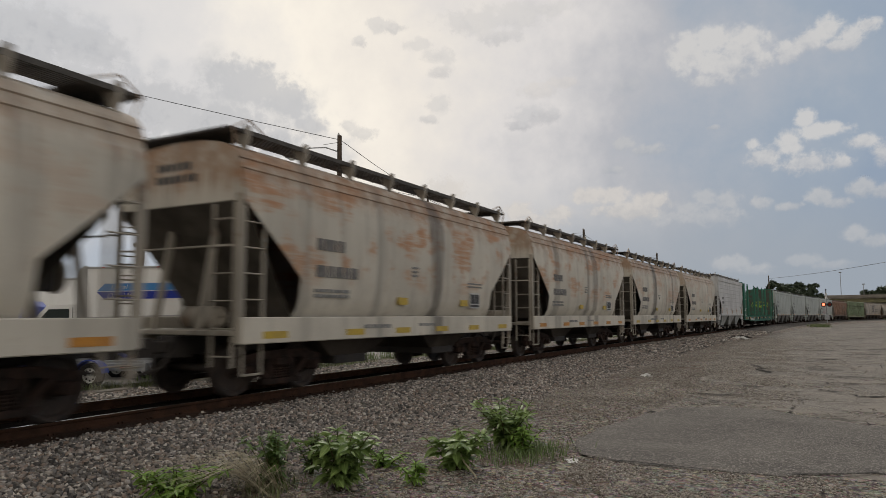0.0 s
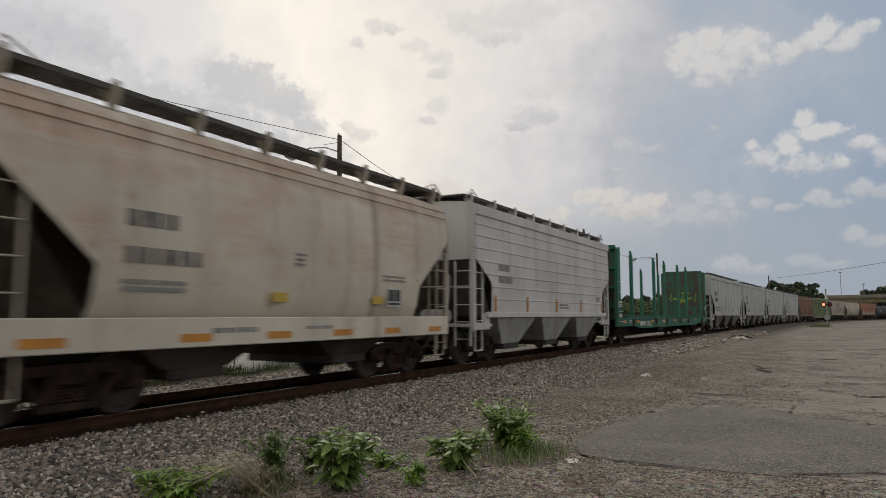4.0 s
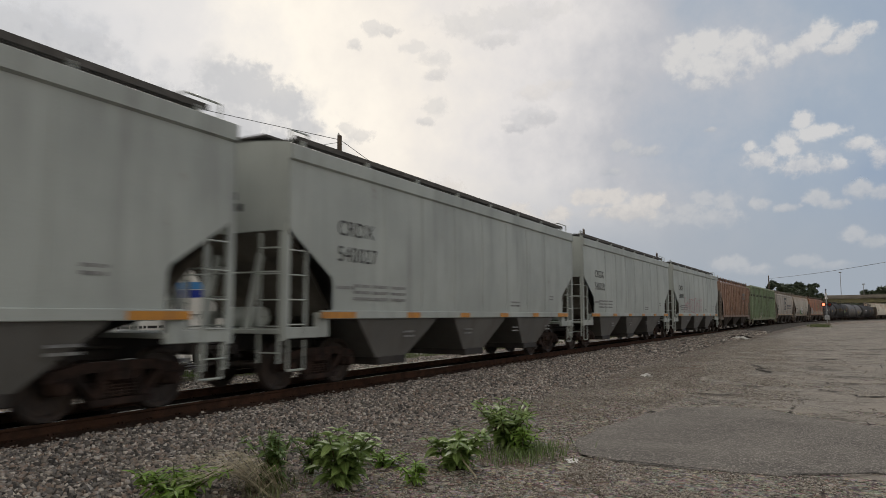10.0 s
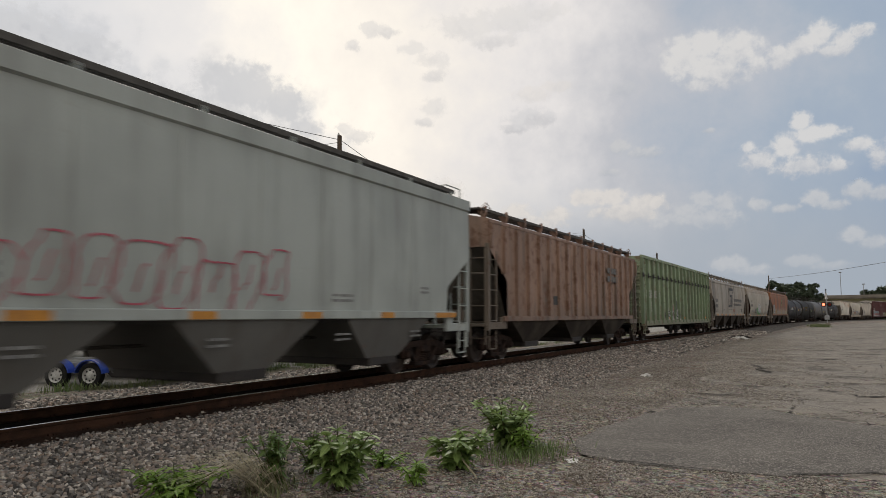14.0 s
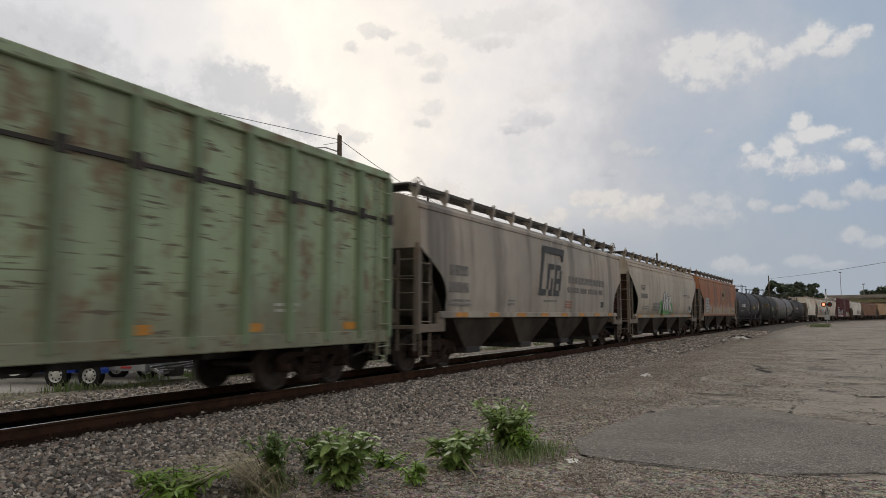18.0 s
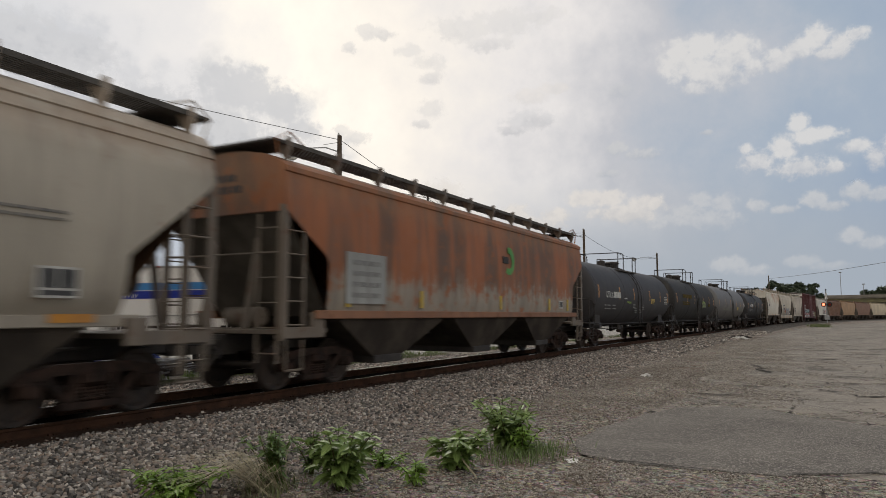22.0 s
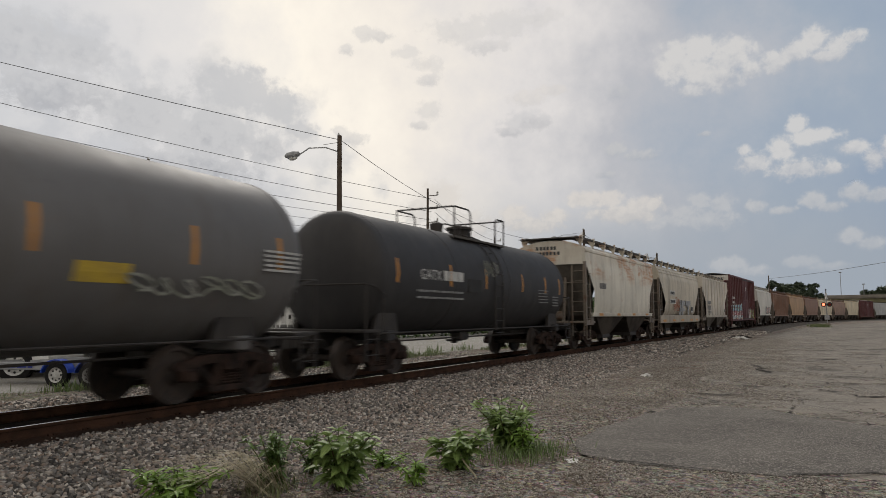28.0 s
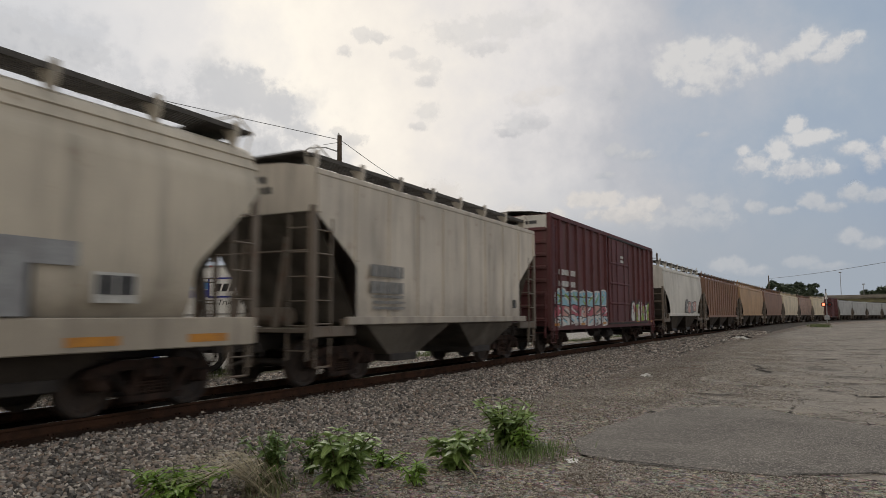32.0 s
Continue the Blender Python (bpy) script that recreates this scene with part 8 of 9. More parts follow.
def tow_dolly(x, y, turn, label):
    """A low two-axle car carrier with bright blue mudguards."""
    t = thing("tow_trailer", label, "trailer", "blue and silver tow trailers", at=pose(x, y, 0.0, 0, 0, turn))
    for yy in (0.10, 2.0):
        part("side_beam", Geo().box(-2.6, 1.65, yy - 0.05, yy + 0.05, 0.38, 0.56, 0.01), M_GALV, t)
        part("ramp_track", Geo().box(-2.4, 1.6, yy + (0.1 if yy < 1 else -0.6), yy + (0.6 if yy < 1 else -0.1), 0.47, 0.51), M_GALV, t)
        for wx in (-0.43, 0.43):
            w = road_wheel(t, wx, yy - 0.22 if yy < 1 else yy + 0.22, 0.29, 0.19)
            g = Geo()
            y0, y1 = (yy - 0.36, yy - 0.10) if yy < 1 else (yy + 0.10, yy + 0.36)
            arc = [(wx + 0.37 * math.cos(k), 0.29 + 0.37 * math.sin(k)) for k in [0.15 + 2.84 * i / 12 for i in range(13)]]
            ins = [(wx + 0.345 * math.cos(k), 0.29 + 0.345 * math.sin(k)) for k in [0.15 + 2.84 * i / 12 for i in range(13)]]
            for i in range(12):
                g.prism([arc[i], arc[i + 1], ins[i + 1], ins[i]], y0, y1)
            part("mudguard", g, M_BLUE, t, "bright blue rounded mudguard", smooth=True)
    for xx in (-2.4, -1.0, 1.0, 1.5):
        part("cross_beam", Geo().box(xx - 0.05, xx + 0.05, 0.1, 2.0, 0.38, 0.46), M_GALV, t)
    part("tail_board", Geo().box(1.62, 1.70, 0.0, 2.1, 0.36, 0.58, 0.01), M_GALV, t)
    part("marker_lamp", Geo().box(1.05, 1.32, 0.035, 0.052, 0.44, 0.49), M_TRAILAMP, t, "red marker strip")
    for yy in (0.15, 1.45):
        part("ramp", Geo().prism([(1.70, 0.50), (2.0, 0.36), (2.0, 0.30), (1.70, 0.42)], yy, yy + 0.5), M_GALV, t, "folded loading ramp")
    for xx in (1.80, 1.95, 2.1):
        part("ramp_rung", Geo().rod((xx, 0.1, 0.50 - (xx - 1.7) * 0.28), (xx, 2.0, 0.50 - (xx - 1.7) * 0.28), 0.02, 6), M_STEEL, t)
    part("winch_box", Geo().box(1.85, 2.15, 0.55, 0.95, 0.22, 0.46, 0.02), M_STEEL, t)
    part("drawbar", Geo().prism([(-2.6, 0.2), (-4.0, 0.98), (-4.0, 1.12), (-2.6, 1.9), (-2.6, 1.75), (-3.7, 1.05), (-2.6, 0.35)], 0.42, 0.52, "z"), M_GALV, t)
    bars(t, M_STRIPE_B, -1.9, 0.43, 0.7, 1, 0.045, 0.06)


box_truck()
cargo_trailer(17.9, 30.2, -76, 5.0, 2.3, 3.25, 0.9, "plain white cargo trailer parked behind the truck")
cargo_trailer(18.5, 16.6, -62, 1.65, 2.2, 2.5, 0.7, "white cargo trailer end beyond the truck")
blue_truck()
tow_dolly(10.62, 15.02, -71, "silver tow trailer with bright blue mudguards")

# ---- plants ----
M_WEED = material("broad_weed_leaf", (0.09, 0.2, 0.05), 0.5)
M_WEED2 = material("young_weed_leaf", (0.12, 0.24, 0.05), 0.5)
M_WEED3 = material("dark_weed_leaf", (0.05, 0.11, 0.03), 0.5)


def weed_shader(mat, a, b):
    k = Nodes(mat.node_tree)
    vec = k.add("ShaderNodeTexCoord").outputs["Object"]
    rnd = k.add("ShaderNodeObjectInfo").outputs["Random"]
    sep = k.add("ShaderNodeSeparateXYZ", {0: vec})
    col = k.mix(rnd, a, b)
    vein = k.ramp(k.math("ABSOLUTE", sep.outputs[1]), 0.0, 0.035, 0.45, 0.0)
    col = k.mix(vein, col, tuple(min(1, c * 1.7) for c in b))
    col = k.mix(k.ramp(k.noise(vec, 9, 4), 0.5, 0.75, 0.0, 0.4), col, tuple(c * 0.6 for c in a))
    sh = k.add("ShaderNodeBsdfPrincipled", {"Base Color": col, "Roughness": 0.5})
    tr = k.add("ShaderNodeBsdfTranslucent", {"Color": col})
    mx = k.add("ShaderNodeMixShader", {0: 0.3, 1: sh, 2: tr})
    k.add("ShaderNodeOutputMaterial", {0: mx})


weed_shader(M_WEED, (0.135, 0.210, 0.052), (0.255, 0.350, 0.112))
weed_shader(M_WEED2, (0.135, 0.245, 0.035), (0.240, 0.370, 0.072))
weed_shader(M_WEED3, (0.070, 0.125, 0.028), (0.135, 0.210, 0.052))
M_STALK = mottled("green_brown_stalk", (0.10, 0.13, 0.05), (0.13, 0.09, 0.05), 8.0, 0.8)
M_STRAW = mottled("dry_straw", (0.55, 0.49, 0.36), (0.40, 0.36, 0.24), 6.0, 0.9)


def leaf_mesh(mat, ratio):
    """A pointed leaf, one metre long, folded along its midrib and drooping at its tip."""
    rows = []
    for i in range(6):
        t = i / 5
        w = ratio * math.sin(math.pi * min(1, t * 0.92 + 0.06)) ** 0.8 * (1 - 0.25 * t)
        z = -0.26 * t * t
        rows.append([(t, -w, z + w * 0.35), (t, 0, z), (t, w, z + w * 0.35)])
    return Geo().sheet(rows).mesh("leaf", mat, True)


LEAVES = {"leafy": leaf_mesh(M_WEED, 0.22), "broad": leaf_mesh(M_WEED, 0.27), "young": leaf_mesh(M_WEED2, 0.17), "dark": leaf_mesh(M_WEED3, 0.20)}
PLANTS = []


def weed(x, y, z, height, spread, stems, whorls, leaf, size, kind, seed, label):
    rnd = random.Random(seed)
    p = thing("weed", label, "weed", "weeds beside the ballast", at=pose(x, y, z))
    for i in range(stems):
        a = rnd.uniform(0, 6.28)
        out = spread * (rnd.uniform(0.15, 0.9) if stems > 1 else 0.1)
        h = height * (rnd.uniform(0.65, 1.0) if i else 1.0)
        if not i:
            out *= 0.2
        top = Vector((math.cos(a) * out, math.sin(a) * out, h))
        bend = top * 0.5 + Vector((0, 0, h * 0.10))
        base = Vector((rnd.uniform(-0.03, 0.03), rnd.uniform(-0.03, 0.03), -0.03))
        part("stem", Geo().rod(base, bend, 0.008, 6, 0.006).rod(bend, top, 0.006, 6, 0.003), M_STALK, p)
        for j in range(whorls):
            f = 0.22 + 0.78 * (j + 0.5 * rnd.random()) / whorls
            c = base.lerp(bend, f * 2) if f < 0.5 else bend.lerp(top, f * 2 - 1)
            n = leaf
            for k in range(n):
                b = 6.283 * (k + rnd.uniform(-0.25, 0.25)) / n + j * 1.1
                sz = size * (1.15 - 0.55 * f) * rnd.uniform(0.7, 1.2)
                tilt = rnd.uniform(-30, 30) - 14 * f
                m = Matrix.Translation(c) @ Matrix.Rotation(b, 4, "Z") @ Matrix.Rotation(radians(tilt), 4, "Y") @ Matrix.Rotation(rnd.uniform(-0.5, 0.5), 4, "X") @ Matrix.Diagonal((sz, sz, sz, 1))
                part("leaf", LEAVES[kind], None, p, at=m)
    PLANTS.append((p, x, y, z, seed))
    return p


weed(5.62, 3.97, 0.0, 0.62, 0.44, 14, 5, 5, 0.185, "broad", 1, "leafy green weed with broad pointed leaves")
weed(6.98, 3.38, 0.0, 0.44, 0.50, 11, 5, 5, 0.185, "broad", 2, "spreading broad-leaved weed with a bare twig")
weed(8.25, 3.25, 0.0, 0.66, 0.56, 17, 5, 4, 0.195, "leafy", 3, "bushy dark green weed rooted in grass")
weed(8.05, 2.98, 0.0, 0.36, 0.52, 12, 5, 4, 0.13, "young", 4, "low bright green weed beside a bushy one")
weed(6.12, 3.40, 0.0, 0.24, 0.20, 5, 4, 5, 0.13, "young", 5, "small bright green weed in bare soil")
weed(6.02, 4.62, 0.0, 0.46, 0.22, 6, 7, 4, 0.12, "dark", 6, "thin upright dark green weed in ballast")
weed(4.58, 5.03, 0.0, 0.34, 0.62, 16, 5, 4, 0.170, "young", 7, "wide low bright green weed at the ballast edge")
weed(5.38, 4.58, 0.0, 0.58, 0.44, 13, 6, 4, 0.135, "dark", 8, "feathery dark green weed behind dry grass")
weed(6.72, 4.12, 0.0, 0.20, 0.36, 8, 4, 4, 0.13, "young", 9, "low pale green weed among ballast stones")
weed(6.05, 4.25, 0.0, 0.24, 0.30, 6, 5, 4, 0.11, "broad", 10, "low green weed beside a taller broad-leaved one")


def blades(name, places, length, mat, label, lean=0.5, seed=1, width=0.006, toward=None):
    rs = random.Random(seed)
    g = Geo()
    for x, y, z, q in places:
        a = rs.uniform(0, 6.28) if toward is None else rs.gauss(toward, 0.55)
        l = length * q * rs.uniform(0.6, 1.2)
        o = l * lean * rs.uniform(0.2, 1.0)
        dx, dy = math.cos(a), math.sin(a)
        w = width * rs.uniform(0.7, 1.3)
        g.add([(x - dy * w, y + dx * w, z), (x + dy * w, y - dx * w, z), (x + dx * o * 0.4 + dy * w * 0.8, y + dy * o * 0.4 - dx * w * 0.8, z + l * 0.5),
               (x + dx * o * 0.4 - dy * w * 0.8, y + dy * o * 0.4 + dx * w * 0.8, z + l * 0.5), (x + dx * o, y + dy * o, z + l * (1 - 0.25 * lean))], [(0, 1, 2, 3), (3, 2, 4)])
    me = bpy.data.meshes.new(name)
    me.from_pydata(g.v, [], g.f)
    me.materials.append(mat)
    return tagged(part(name, me, None), label, "grass", kind="stuff")


M_GRASS = material("grass_blades", (0.1, 0.16, 0.05), 0.7, 0, leaf_build((0.075, 0.125, 0.030), (0.16, 0.19, 0.07), (0.13, 0.13, 0.06)))
M_FRESH = material("fresh_grass_blades", (0.1, 0.2, 0.05), 0.7, 0, leaf_build((0.10, 0.175, 0.045), (0.20, 0.26, 0.095), (0.13, 0.17, 0.06)))
_r = random.Random(12)
blades("dry_grass", [(5.32 + _r.gauss(0, 0.11), 4.53 + _r.gauss(0, 0.11), 0.0, 1.0) for i in range(170)], 0.62, M_STRAW, "tuft of dry straw-coloured grass leaning over", 2.4, 2, 0.0055, 2.35)
blades("weed_grass", [(5.3 + _r.gauss(0, 0.25), 4.55 + _r.gauss(0, 0.2), 0.0, 1.0) for i in range(160)], 0.16, M_GRASS, "short green grass round the dry tuft", 0.9, 6, 0.004)
blades("grass_tuft", [(8.05 + _r.gauss(0, 0.36), 2.95 + _r.gauss(0, 0.24), 0.0, 1.0) for i in range(800)], 0.14, M_FRESH, "short green grass round the bushy weed", 0.7, 3, 0.005)
# clumps of tall green grass beyond the track
_clumps = []
for x, y, w, q in ((9.9, 14.5, 0.35, 1.2), (10.5, 14.6, 0.3, 0.8), (12.8, 14.95, 0.4, 1.3), (13.7, 14.7, 0.2, 1.2), (14.9, 14.75, 0.35, 1.4), (15.6, 14.9, 0.4, 1.4), (16.5, 14.3, 0.3, 1.7), (17.3, 14.5, 0.4, 1.5),
                   (18.3, 14.5, 0.3, 2.0), (19.1, 14.5, 0.45, 2.2), (19.9, 14.6, 0.3, 2.0), (20.9, 14.6, 0.4, 1.5), (22.2, 14.4, 0.4, 1.7), (23.6, 14.4, 0.5, 1.9), (25.0, 14.3, 0.5, 1.7), (27.0, 14.2, 0.6, 2.0), (30.0, 14.1, 0.8, 2.0)):
    _clumps += [(x + _r.gauss(0, w * 0.6), y + _r.gauss(0, 0.14), 0.0, q * _r.uniform(0.35, 1.0)) for i in range(70)]
blades("tall_grass", _clumps, 0.26, M_FRESH, "clumps of tall green weeds and grass beyond the track", 0.5, 8, 0.011)
_edge = []
for i in range(9000):
    s, o = _r.uniform(-2, 60), 4.2 + abs(_r.gauss(0, 0.55))
    if noise.noise(Vector((s * 0.45, o, 4))) > -0.02:
        q = on_track(s, o, 0.0)
        _edge.append((q.x, q.y, float(ground_z(q.x, q.y)), 1.0 + 1.1 * max(0, noise.noise(Vector((s * 0.8, 0, 9))))))
blades("verge_grass", _edge, 0.20, M_GRASS, "ragged green verge grass beyond the track", 0.9, 4, 0.007)
_far = []
for i in range(900):
    x, y = _r.uniform(90, 101), _r.gauss(-3.5, 0.45)
    _far.append((x, y, float(ground_z(x, y)), 1.0))
blades("crossing_grass", _far, 0.32, M_GRASS, "patch of bright grass by the crossing signal", 0.5, 5, 0.03)

# ---- litter, stones, small things on the ground ----
M_PAPER = mottled("crumpled_white_paper", (0.78, 0.77, 0.74), (0.66, 0.65, 0.62), 20.0, 0.8)
M_CARD = mottled("dark_card", (0.06, 0.05, 0.045), (0.09, 0.08, 0.07), 10.0, 0.9)


def crumple(name, x, y, w, d, h, mat, label, category, seed):
    rnd = random.Random(seed)
    z = float(ground_z(x, y)) + 0.012
    n = 7
    rows = [[((i / n - 0.5) * w * (1 + rnd.uniform(-0.15, 0.15)), (j / n - 0.5) * d * (1 + rnd.uniform(-0.15, 0.15)), max(0.0, rnd.uniform(-0.2, 1.0)) * h * (1 - (2 * i / n - 1) ** 2 * 0.7)) for j in range(n + 1)] for i in range(n + 1)]
    ob = part(name, Geo().sheet(rows), mat, at=pose(x, y, z, 0, 0, rnd.uniform(0, 180)))
    m = ob.modifiers.new("thickness", "SOLIDIFY")
    m.thickness = 0.003
    return tagged(ob, label, category, "litter on the ground")


crumple("paper_scrap", 7.87, 2.30, 0.20, 0.13, 0.03, M_PAPER, "crumpled white paper scrap lying on gravel", "litter", 1)
crumple("paper_scrap", 51.4, 3.0, 1.1, 0.7, 0.25, M_PAPER, "torn white sheet lying beside the ballast", "litter", 2)
crumple("paper_scrap", 19.4, 3.5, 0.30, 0.25, 0.09, M_PAPER, "small white litter on the gravel", "litter", 3)
crumple("paper_scrap", 47.5, 3.6, 0.8, 0.4, 0.12, M_PAPER, "pale scrap beside the ballast far off", "litter", 4)
crumple("card_scrap", 54.0, 3.1, 1.6, 0.8, 0.25, M_CARD, "dark crumpled rubbish beside the ballast", "litter", 5)
crumple("paper_scrap", 7.05, 4.22, 0.09, 0.06, 0.03, M_PAPER, "tiny white paper scrap caught in weeds", "litter", 6)


def branch(pts, r, label):
    return tagged(part("dead_branch", Geo().pipe(pts, r, 6).rod(pts[1], (pts[1][0] + 0.10, pts[1][1] + 0.05, pts[1][2] + 0.02), r * 0.6, 5), M_STRAW), label, "branch")


branch([(6.92, 3.34, 0.26), (6.86, 3.20, 0.10), (6.72, 3.02, 0.02), (6.62, 2.95, 0.01)], 0.010, "bare pale twig leaning out of a weed")
_p = thing("stub_post", "short weathered timber post beyond the track", "post", at=pose(20.4, 14.9, 0))
part("shaft", Geo().box(-0.11, 0.11, -0.11, 0.11, -0.1, 0.75, 0.02), M_POLE, _p)


def big_stones():
    rnd = random.Random(8)
    for i in range(26):
        x, y = 5.9 + rnd.gauss(0.3, 0.7), 3.95 + rnd.gauss(0.1, 0.35)
        r = rnd.uniform(0.02, 0.05)
        g = Geo().turned([(-r * 0.5, 0.002), (-r * 0.4, r * 0.7), (0.0, r), (r * 0.4, r * 0.65), (r * 0.6, 0.002)], 7, "z")
        g.v = [(a * rnd.uniform(0.75, 1.25), b * rnd.uniform(0.75, 1.25), c) for a, b, c in g.v]
        tagged(part("stone", g, M_STONE, at=pose(x, y, r * 0.45, rnd.uniform(-20, 20), rnd.uniform(-20, 20), rnd.uniform(0, 180))), "pale rounded ballast stone lying on the soil", "stone", "stray stones")


big_stones()


def asphalt_crack(pts, w, seed):
    """A crumbled dark gap in the asphalt, a ragged ribbon of broken surface."""
    rnd = random.Random(seed)
    rows = []
    for (ax, ay), (bx, by) in zip(pts, pts[1:]):
        n = max(2, int(math.hypot(bx - ax, by - ay) / 0.08))
        for i in range(n):
            x, y = ax + (bx - ax) * i / n, ay + (by - ay) * i / n
            swell = noise.noise(Vector((x * 1.1, y * 1.1, seed)))
            q = w * max(0.05, 0.35 + 1.1 * swell + rnd.uniform(-0.2, 0.3))
            o = w * 2.5 * noise.noise(Vector((x * 1.7, y * 1.7, seed + 9))) + rnd.uniform(-w, w) * 0.35
            z = float(ground_z(x, y)) + 0.040
            d = Vector((bx - ax, by - ay)).normalized()
            rows.append([(x - d.y * (o - q), y + d.x * (o - q), z), (x - d.y * (o + q), y + d.x * (o + q), z)])
    return tagged(part("asphalt_crack", Geo().sheet(rows), M_CRACK), "dark crumbled crack across the old asphalt", "crack", "cracks in the asphalt", "structure")


asphalt_crack([(25.2, 1.0), (24.2, 0.76), (22.9, 0.9), (22.4, 0.6), (22.0, 0.43)], 0.13, 1)
asphalt_crack([(15.5, 1.75), (15.45, 1.4), (15.7, 1.1), (15.9, 0.7)], 0.08, 2)
asphalt_crack([(17.5, -0.5), (17.1, -1.0), (16.4, -1.2), (16.6, -1.8), (16.2, -2.6)], 0.10, 3)
asphalt_crack([(17.7, 1.0), (17.5, 0.5), (17.8, -0.1)], 0.10, 4)
asphalt_crack([(38.8, -0.6), (38.4, -2.5), (38.3, -4.2), (37.5, -7.0)], 0.22, 5)
asphalt_crack([(19.4, -0.9), (19.2, -1.6)], 0.10, 6)
asphalt_crack([(13.3, 0.2), (12.6, -0.7), (11.9, -1.8), (10.7, -2.7)], 0.035, 7)
asphalt_crack([(8.06, 2.1), (7.99, 1.5), (7.97, 0.9), (8.05, 0.3), (8.4, -0.4), (8.7, -0.9)], 0.030, 8)
asphalt_crack([(30.0, 0.2), (29.6, -1.2), (29.9, -2.8)], 0.16, 9)

# ---- broken clouds, far behind everything ----
def cloud_material(name, lobes, bright, shade, thick, ragged):
    """A cloud of merged round lobes (place and half sizes in metres on its sheet), its edge broken up at three scales."""
    m = bpy.data.materials.new(name)
    m.use_nodes = True
    k = Nodes(m.node_tree)
    v = k.add("ShaderNodeTexCoord").outputs["Object"]
    sep = k.add("ShaderNodeSeparateXYZ", {0: v})
    turn = k.stretch(v, 1, 1, 1, 137.0 * len(lobes) + lobes[0][0])
    warp = k.noise(turn, 0.016, 4.0, 0.55)
    fine = k.noise(turn, 0.022, 9.0, 0.60, 0.2)
    cells = []
    for size in (0.017, 0.040):
        c = k.add("ShaderNodeTexVoronoi", {"Scale": size})
        k.put(c.inputs["Vector"], turn)
        cells.append(k.math("SUBTRACT", 0.45, c.outputs["Distance"]))
    field, rise = None, None
    for x, y, rx, ry in lobes:
        u = k.math("DIVIDE", k.math("SUBTRACT", sep.outputs[0], x), rx)
        w = k.math("DIVIDE", k.math("SUBTRACT", sep.outputs[1], y), ry)
        r = k.math("SUBTRACT", 1.0, k.math("SQRT", k.math("ADD", k.math("MULTIPLY", u, u), k.math("MULTIPLY", w, w))))
        h = k.math("ADD", w, k.math("MULTIPLY", r, 0.6))
        if field is None:
            field, rise = r, h
        else:
            rise = k.math("MAXIMUM", rise, h)
            field = k.math("SMOOTH_MAX", field, r, 0.25)
    puff = k.math("ADD", cells[0], k.math("MULTIPLY", cells[1], 0.6))
    dens = k.math("ADD", field, k.math("MULTIPLY", k.math("SUBTRACT", fine, 0.5), 3.0 * ragged))
    dens = k.math("ADD", dens, k.math("MULTIPLY", k.math("SUBTRACT", warp, 0.5), 1.3 * ragged))
    dens = k.math("ADD", dens, k.math("MULTIPLY", puff, 0.16))
    alpha = k.math("MULTIPLY", k.math("MULTIPLY", k.math("POWER", k.ramp(dens, -0.28, 0.50), 1.5), k.ramp(field, -0.58, -0.15)), thick)
    lit = k.math("ADD", k.math("MULTIPLY", rise, 0.35), k.math("ADD", k.math("MULTIPLY", puff, 0.22), k.math("MULTIPLY", k.math("SUBTRACT", fine, 0.5), 1.6)))
    col = k.mix(k.ramp(lit, -0.45, 0.55), shade, bright)
    em = k.add("ShaderNodeEmission", {"Color": col, "Strength": 1.0})
    tr = k.add("ShaderNodeBsdfTransparent")
    k.add("ShaderNodeOutputMaterial", {0: k.add("ShaderNodeMixShader", {0: alpha, 1: tr, 2: em})})
    return m


WHITE, PALE, WARM, GREY, ASH = ((0.66, 0.645, 0.63), (0.46, 0.475, 0.51)), ((0.545, 0.545, 0.55), (0.41, 0.435, 0.475)), ((0.70, 0.655, 0.605), (0.53, 0.515, 0.505)), ((0.56, 0.56, 0.57), (0.345, 0.355, 0.385)), ((0.66, 0.64, 0.62), (0.47, 0.47, 0.485))
SKY = []


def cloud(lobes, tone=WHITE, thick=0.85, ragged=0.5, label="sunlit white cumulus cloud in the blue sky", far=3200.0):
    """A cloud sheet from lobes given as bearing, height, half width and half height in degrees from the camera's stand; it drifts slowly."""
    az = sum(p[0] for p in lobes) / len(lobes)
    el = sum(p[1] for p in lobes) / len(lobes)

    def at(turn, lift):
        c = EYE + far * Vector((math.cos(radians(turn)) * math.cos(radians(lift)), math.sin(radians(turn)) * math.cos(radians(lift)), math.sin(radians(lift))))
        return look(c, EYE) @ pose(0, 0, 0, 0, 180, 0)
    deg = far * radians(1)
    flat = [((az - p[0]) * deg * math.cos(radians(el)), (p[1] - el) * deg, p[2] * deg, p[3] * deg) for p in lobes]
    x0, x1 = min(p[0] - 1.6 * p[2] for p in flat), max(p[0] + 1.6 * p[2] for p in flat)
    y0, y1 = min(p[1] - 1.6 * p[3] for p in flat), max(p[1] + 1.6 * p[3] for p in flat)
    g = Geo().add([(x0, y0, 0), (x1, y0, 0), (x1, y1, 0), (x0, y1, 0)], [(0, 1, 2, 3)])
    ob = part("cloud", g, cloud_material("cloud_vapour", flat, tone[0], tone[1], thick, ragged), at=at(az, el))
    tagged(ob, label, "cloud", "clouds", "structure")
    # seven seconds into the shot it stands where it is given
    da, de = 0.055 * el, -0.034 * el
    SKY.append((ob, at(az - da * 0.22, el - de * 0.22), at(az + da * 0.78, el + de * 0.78)))


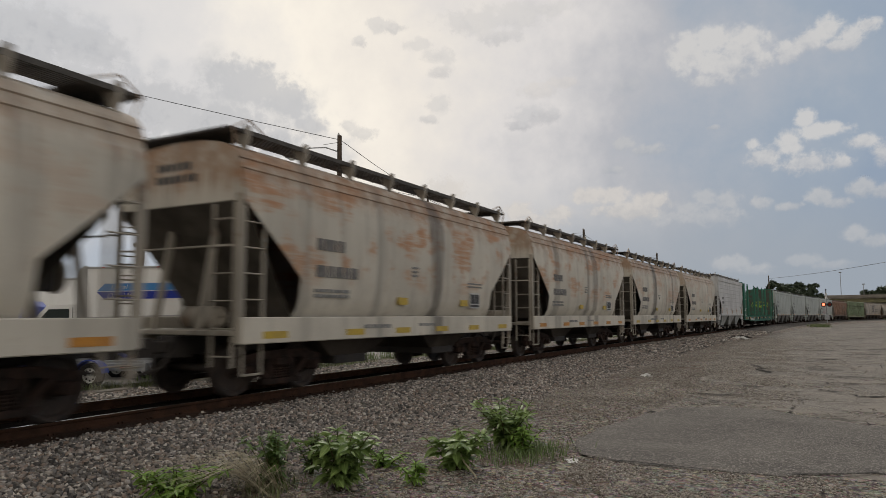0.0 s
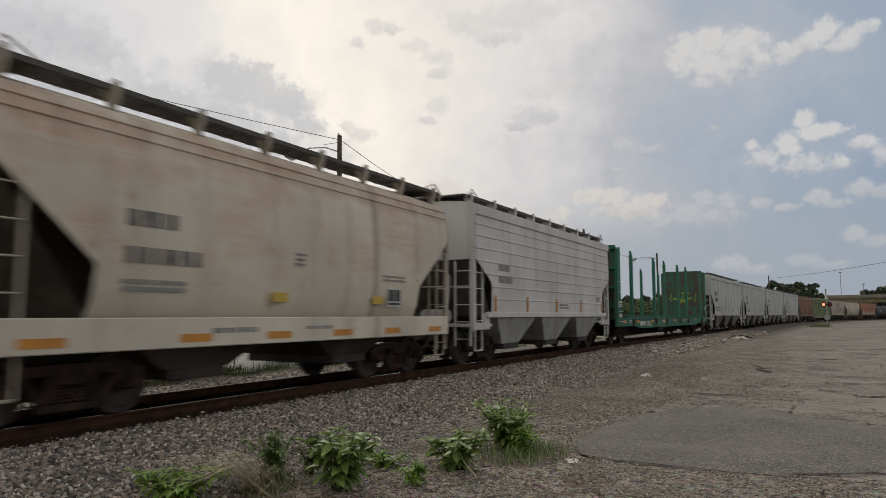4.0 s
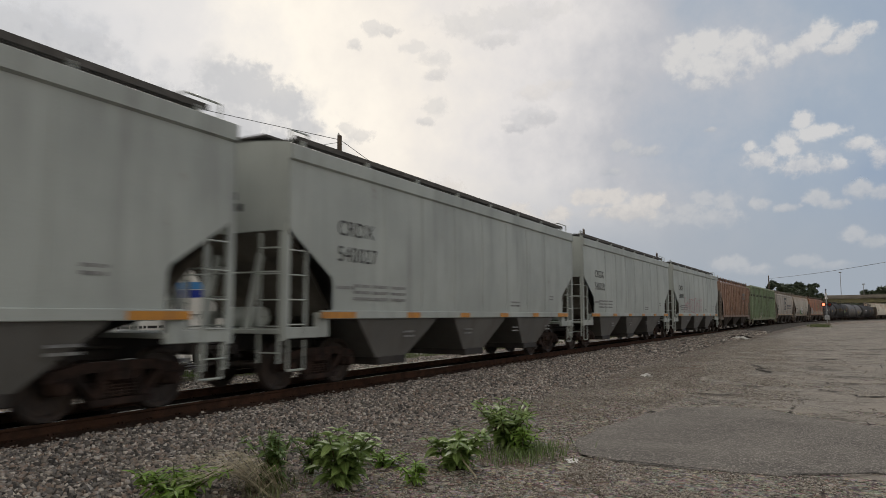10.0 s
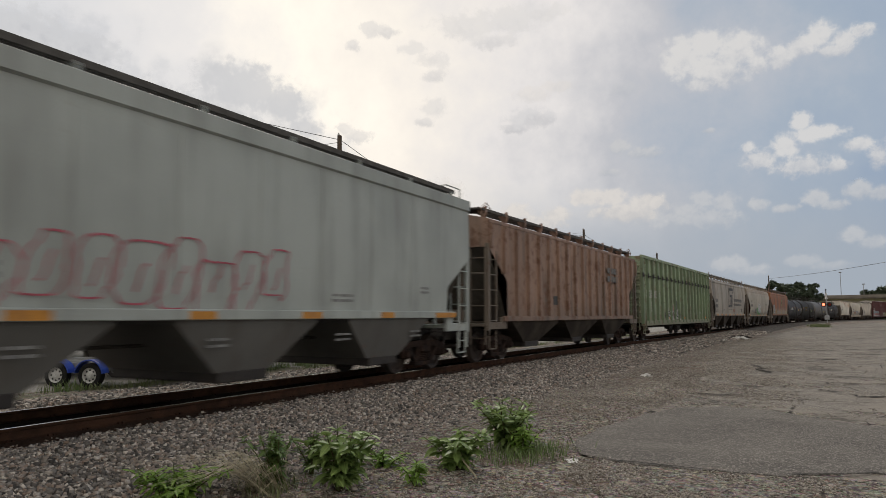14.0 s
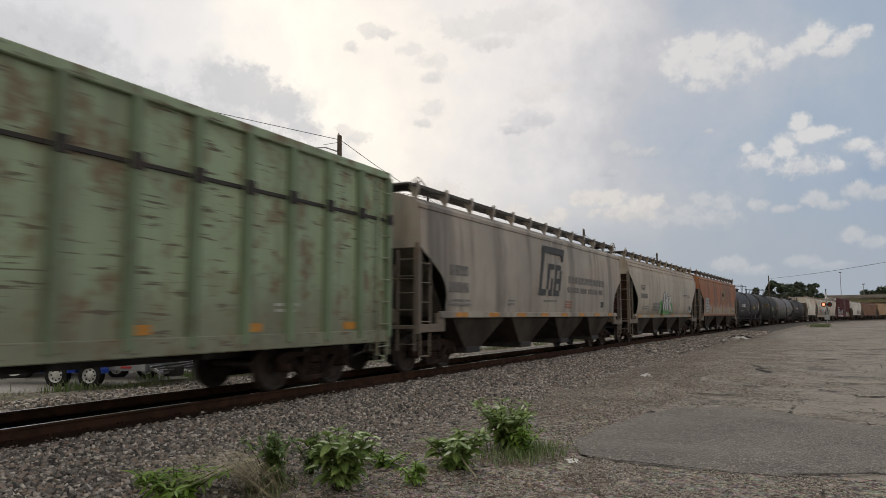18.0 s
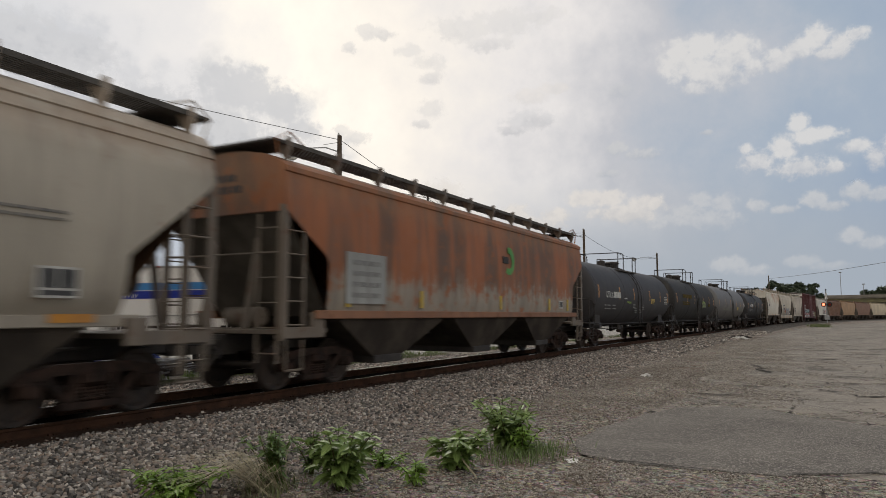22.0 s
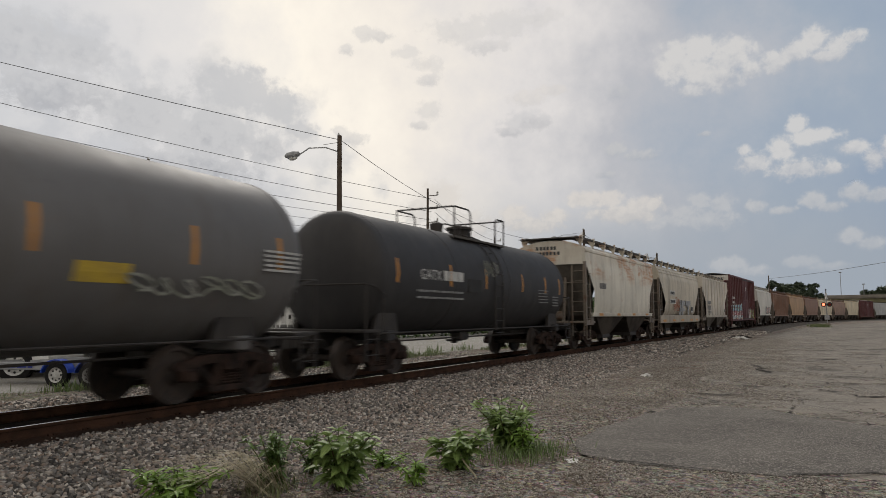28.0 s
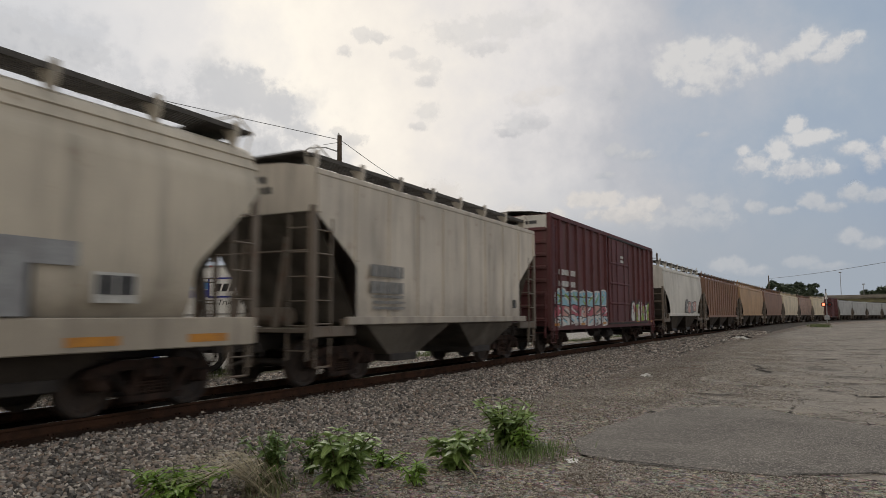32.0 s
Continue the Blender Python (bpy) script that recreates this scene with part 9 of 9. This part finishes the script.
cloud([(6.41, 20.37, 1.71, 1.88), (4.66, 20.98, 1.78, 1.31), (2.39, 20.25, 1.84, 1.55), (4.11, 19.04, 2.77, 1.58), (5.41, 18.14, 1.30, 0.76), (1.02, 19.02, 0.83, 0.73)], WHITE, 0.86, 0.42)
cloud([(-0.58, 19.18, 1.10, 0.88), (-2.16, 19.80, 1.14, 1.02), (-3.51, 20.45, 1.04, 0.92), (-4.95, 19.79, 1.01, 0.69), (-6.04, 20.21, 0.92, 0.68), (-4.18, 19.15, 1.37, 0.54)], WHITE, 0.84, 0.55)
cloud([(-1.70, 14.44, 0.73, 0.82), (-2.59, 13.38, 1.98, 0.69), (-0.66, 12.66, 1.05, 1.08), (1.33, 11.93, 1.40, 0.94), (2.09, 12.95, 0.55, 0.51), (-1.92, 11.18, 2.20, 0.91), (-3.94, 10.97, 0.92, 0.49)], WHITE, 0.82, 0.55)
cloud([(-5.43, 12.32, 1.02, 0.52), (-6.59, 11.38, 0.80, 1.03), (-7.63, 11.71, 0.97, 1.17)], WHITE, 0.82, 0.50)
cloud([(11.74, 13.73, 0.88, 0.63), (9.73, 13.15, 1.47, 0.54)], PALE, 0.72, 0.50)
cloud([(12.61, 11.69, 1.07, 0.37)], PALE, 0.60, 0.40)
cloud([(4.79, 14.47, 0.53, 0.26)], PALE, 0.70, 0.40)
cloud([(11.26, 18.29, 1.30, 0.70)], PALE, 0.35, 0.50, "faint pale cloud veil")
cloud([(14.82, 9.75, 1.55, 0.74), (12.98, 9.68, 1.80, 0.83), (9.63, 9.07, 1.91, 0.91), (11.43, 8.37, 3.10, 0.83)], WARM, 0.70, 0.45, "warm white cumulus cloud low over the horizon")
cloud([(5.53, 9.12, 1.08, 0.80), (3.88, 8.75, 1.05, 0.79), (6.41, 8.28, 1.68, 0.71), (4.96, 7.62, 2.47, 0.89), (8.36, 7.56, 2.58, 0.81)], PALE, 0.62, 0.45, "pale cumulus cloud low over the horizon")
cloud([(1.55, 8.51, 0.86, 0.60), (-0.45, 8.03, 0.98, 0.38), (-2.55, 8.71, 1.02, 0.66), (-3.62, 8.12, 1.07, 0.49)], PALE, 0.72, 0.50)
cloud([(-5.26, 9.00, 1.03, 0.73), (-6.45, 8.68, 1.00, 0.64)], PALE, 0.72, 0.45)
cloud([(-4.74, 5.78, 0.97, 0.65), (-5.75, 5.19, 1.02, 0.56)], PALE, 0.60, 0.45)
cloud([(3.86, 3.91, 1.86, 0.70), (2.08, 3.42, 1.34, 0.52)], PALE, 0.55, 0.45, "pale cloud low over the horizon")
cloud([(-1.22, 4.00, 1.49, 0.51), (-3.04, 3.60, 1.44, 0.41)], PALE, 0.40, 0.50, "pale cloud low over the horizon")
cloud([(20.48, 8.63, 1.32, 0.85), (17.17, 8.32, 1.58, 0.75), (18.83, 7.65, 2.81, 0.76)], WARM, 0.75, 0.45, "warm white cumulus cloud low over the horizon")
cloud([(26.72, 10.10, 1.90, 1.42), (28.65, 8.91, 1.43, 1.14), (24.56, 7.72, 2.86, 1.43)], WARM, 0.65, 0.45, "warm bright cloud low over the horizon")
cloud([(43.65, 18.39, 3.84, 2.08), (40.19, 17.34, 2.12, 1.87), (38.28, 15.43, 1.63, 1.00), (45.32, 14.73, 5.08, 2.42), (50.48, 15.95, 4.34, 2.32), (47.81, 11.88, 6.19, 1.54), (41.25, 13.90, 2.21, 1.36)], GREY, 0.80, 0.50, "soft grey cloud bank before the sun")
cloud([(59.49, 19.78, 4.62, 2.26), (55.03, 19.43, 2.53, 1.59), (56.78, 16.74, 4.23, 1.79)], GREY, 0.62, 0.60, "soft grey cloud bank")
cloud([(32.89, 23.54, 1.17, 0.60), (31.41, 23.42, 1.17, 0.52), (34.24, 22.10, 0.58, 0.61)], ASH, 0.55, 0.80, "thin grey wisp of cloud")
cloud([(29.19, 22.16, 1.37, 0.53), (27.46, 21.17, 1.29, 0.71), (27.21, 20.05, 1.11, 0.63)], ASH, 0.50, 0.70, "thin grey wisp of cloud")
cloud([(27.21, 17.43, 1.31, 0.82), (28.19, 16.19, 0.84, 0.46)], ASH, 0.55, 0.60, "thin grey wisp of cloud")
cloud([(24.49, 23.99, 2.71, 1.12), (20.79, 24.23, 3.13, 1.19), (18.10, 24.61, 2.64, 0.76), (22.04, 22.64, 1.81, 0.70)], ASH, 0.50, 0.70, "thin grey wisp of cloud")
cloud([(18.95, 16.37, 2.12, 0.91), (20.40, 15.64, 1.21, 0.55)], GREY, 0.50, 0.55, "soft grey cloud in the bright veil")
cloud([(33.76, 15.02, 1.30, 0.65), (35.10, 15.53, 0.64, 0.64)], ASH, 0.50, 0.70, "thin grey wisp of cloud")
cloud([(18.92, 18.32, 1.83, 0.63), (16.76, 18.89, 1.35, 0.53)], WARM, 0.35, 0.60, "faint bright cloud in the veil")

# ---- what moves ----
SPEED = 10.7457


def car_pose(s, half):
    a, b = on_track(s - half, 0, RAIL_Z), on_track(s + half, 0, RAIL_Z)
    d = b - a
    return Matrix.Translation((a + b) / 2) @ Matrix.Rotation(math.atan2(d.y, d.x), 4, "Z")


def motions():
    for car, mid, half in CARS:
        walk(car, [(t, car_pose(mid - SPEED * t, half)) for t in [0.5 * i for i in range(65)]])
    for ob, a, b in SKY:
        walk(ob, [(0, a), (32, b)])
    # the weeds stir in the wind of the train
    for p, x, y, z, seed in PLANTS:
        rnd = random.Random(seed + 40)
        walk(p, [(t, pose(x, y, z, rnd.uniform(-1.6, 1.6), rnd.uniform(-2.2, 1.0), 0)) for t in [0.8 * i for i in range(41)]])
    # the wheels turn while their car passes near
    for w, mid, at, m in WHEELS:
        first, last = (mid + at - 75.0) / SPEED, (mid + at - 2.0) / SPEED
        a, b = max(0, math.ceil(first * FPS)), min(32 * FPS, math.floor(last * FPS))
        if b - a < 4:
            continue
        rows = []
        for n in range(a, b + 1):
            t = n / FPS
            rows.append((t, m @ Matrix.Rotation(-SPEED * (t - a / FPS) / WHEEL_R, 4, "Y")))
        if a > 0:
            rows.insert(0, (0.0, rows[0][1]))
        if b < 32 * FPS:
            rows.append((32.0, rows[-1][1]))
        walk(w, rows)


motions()
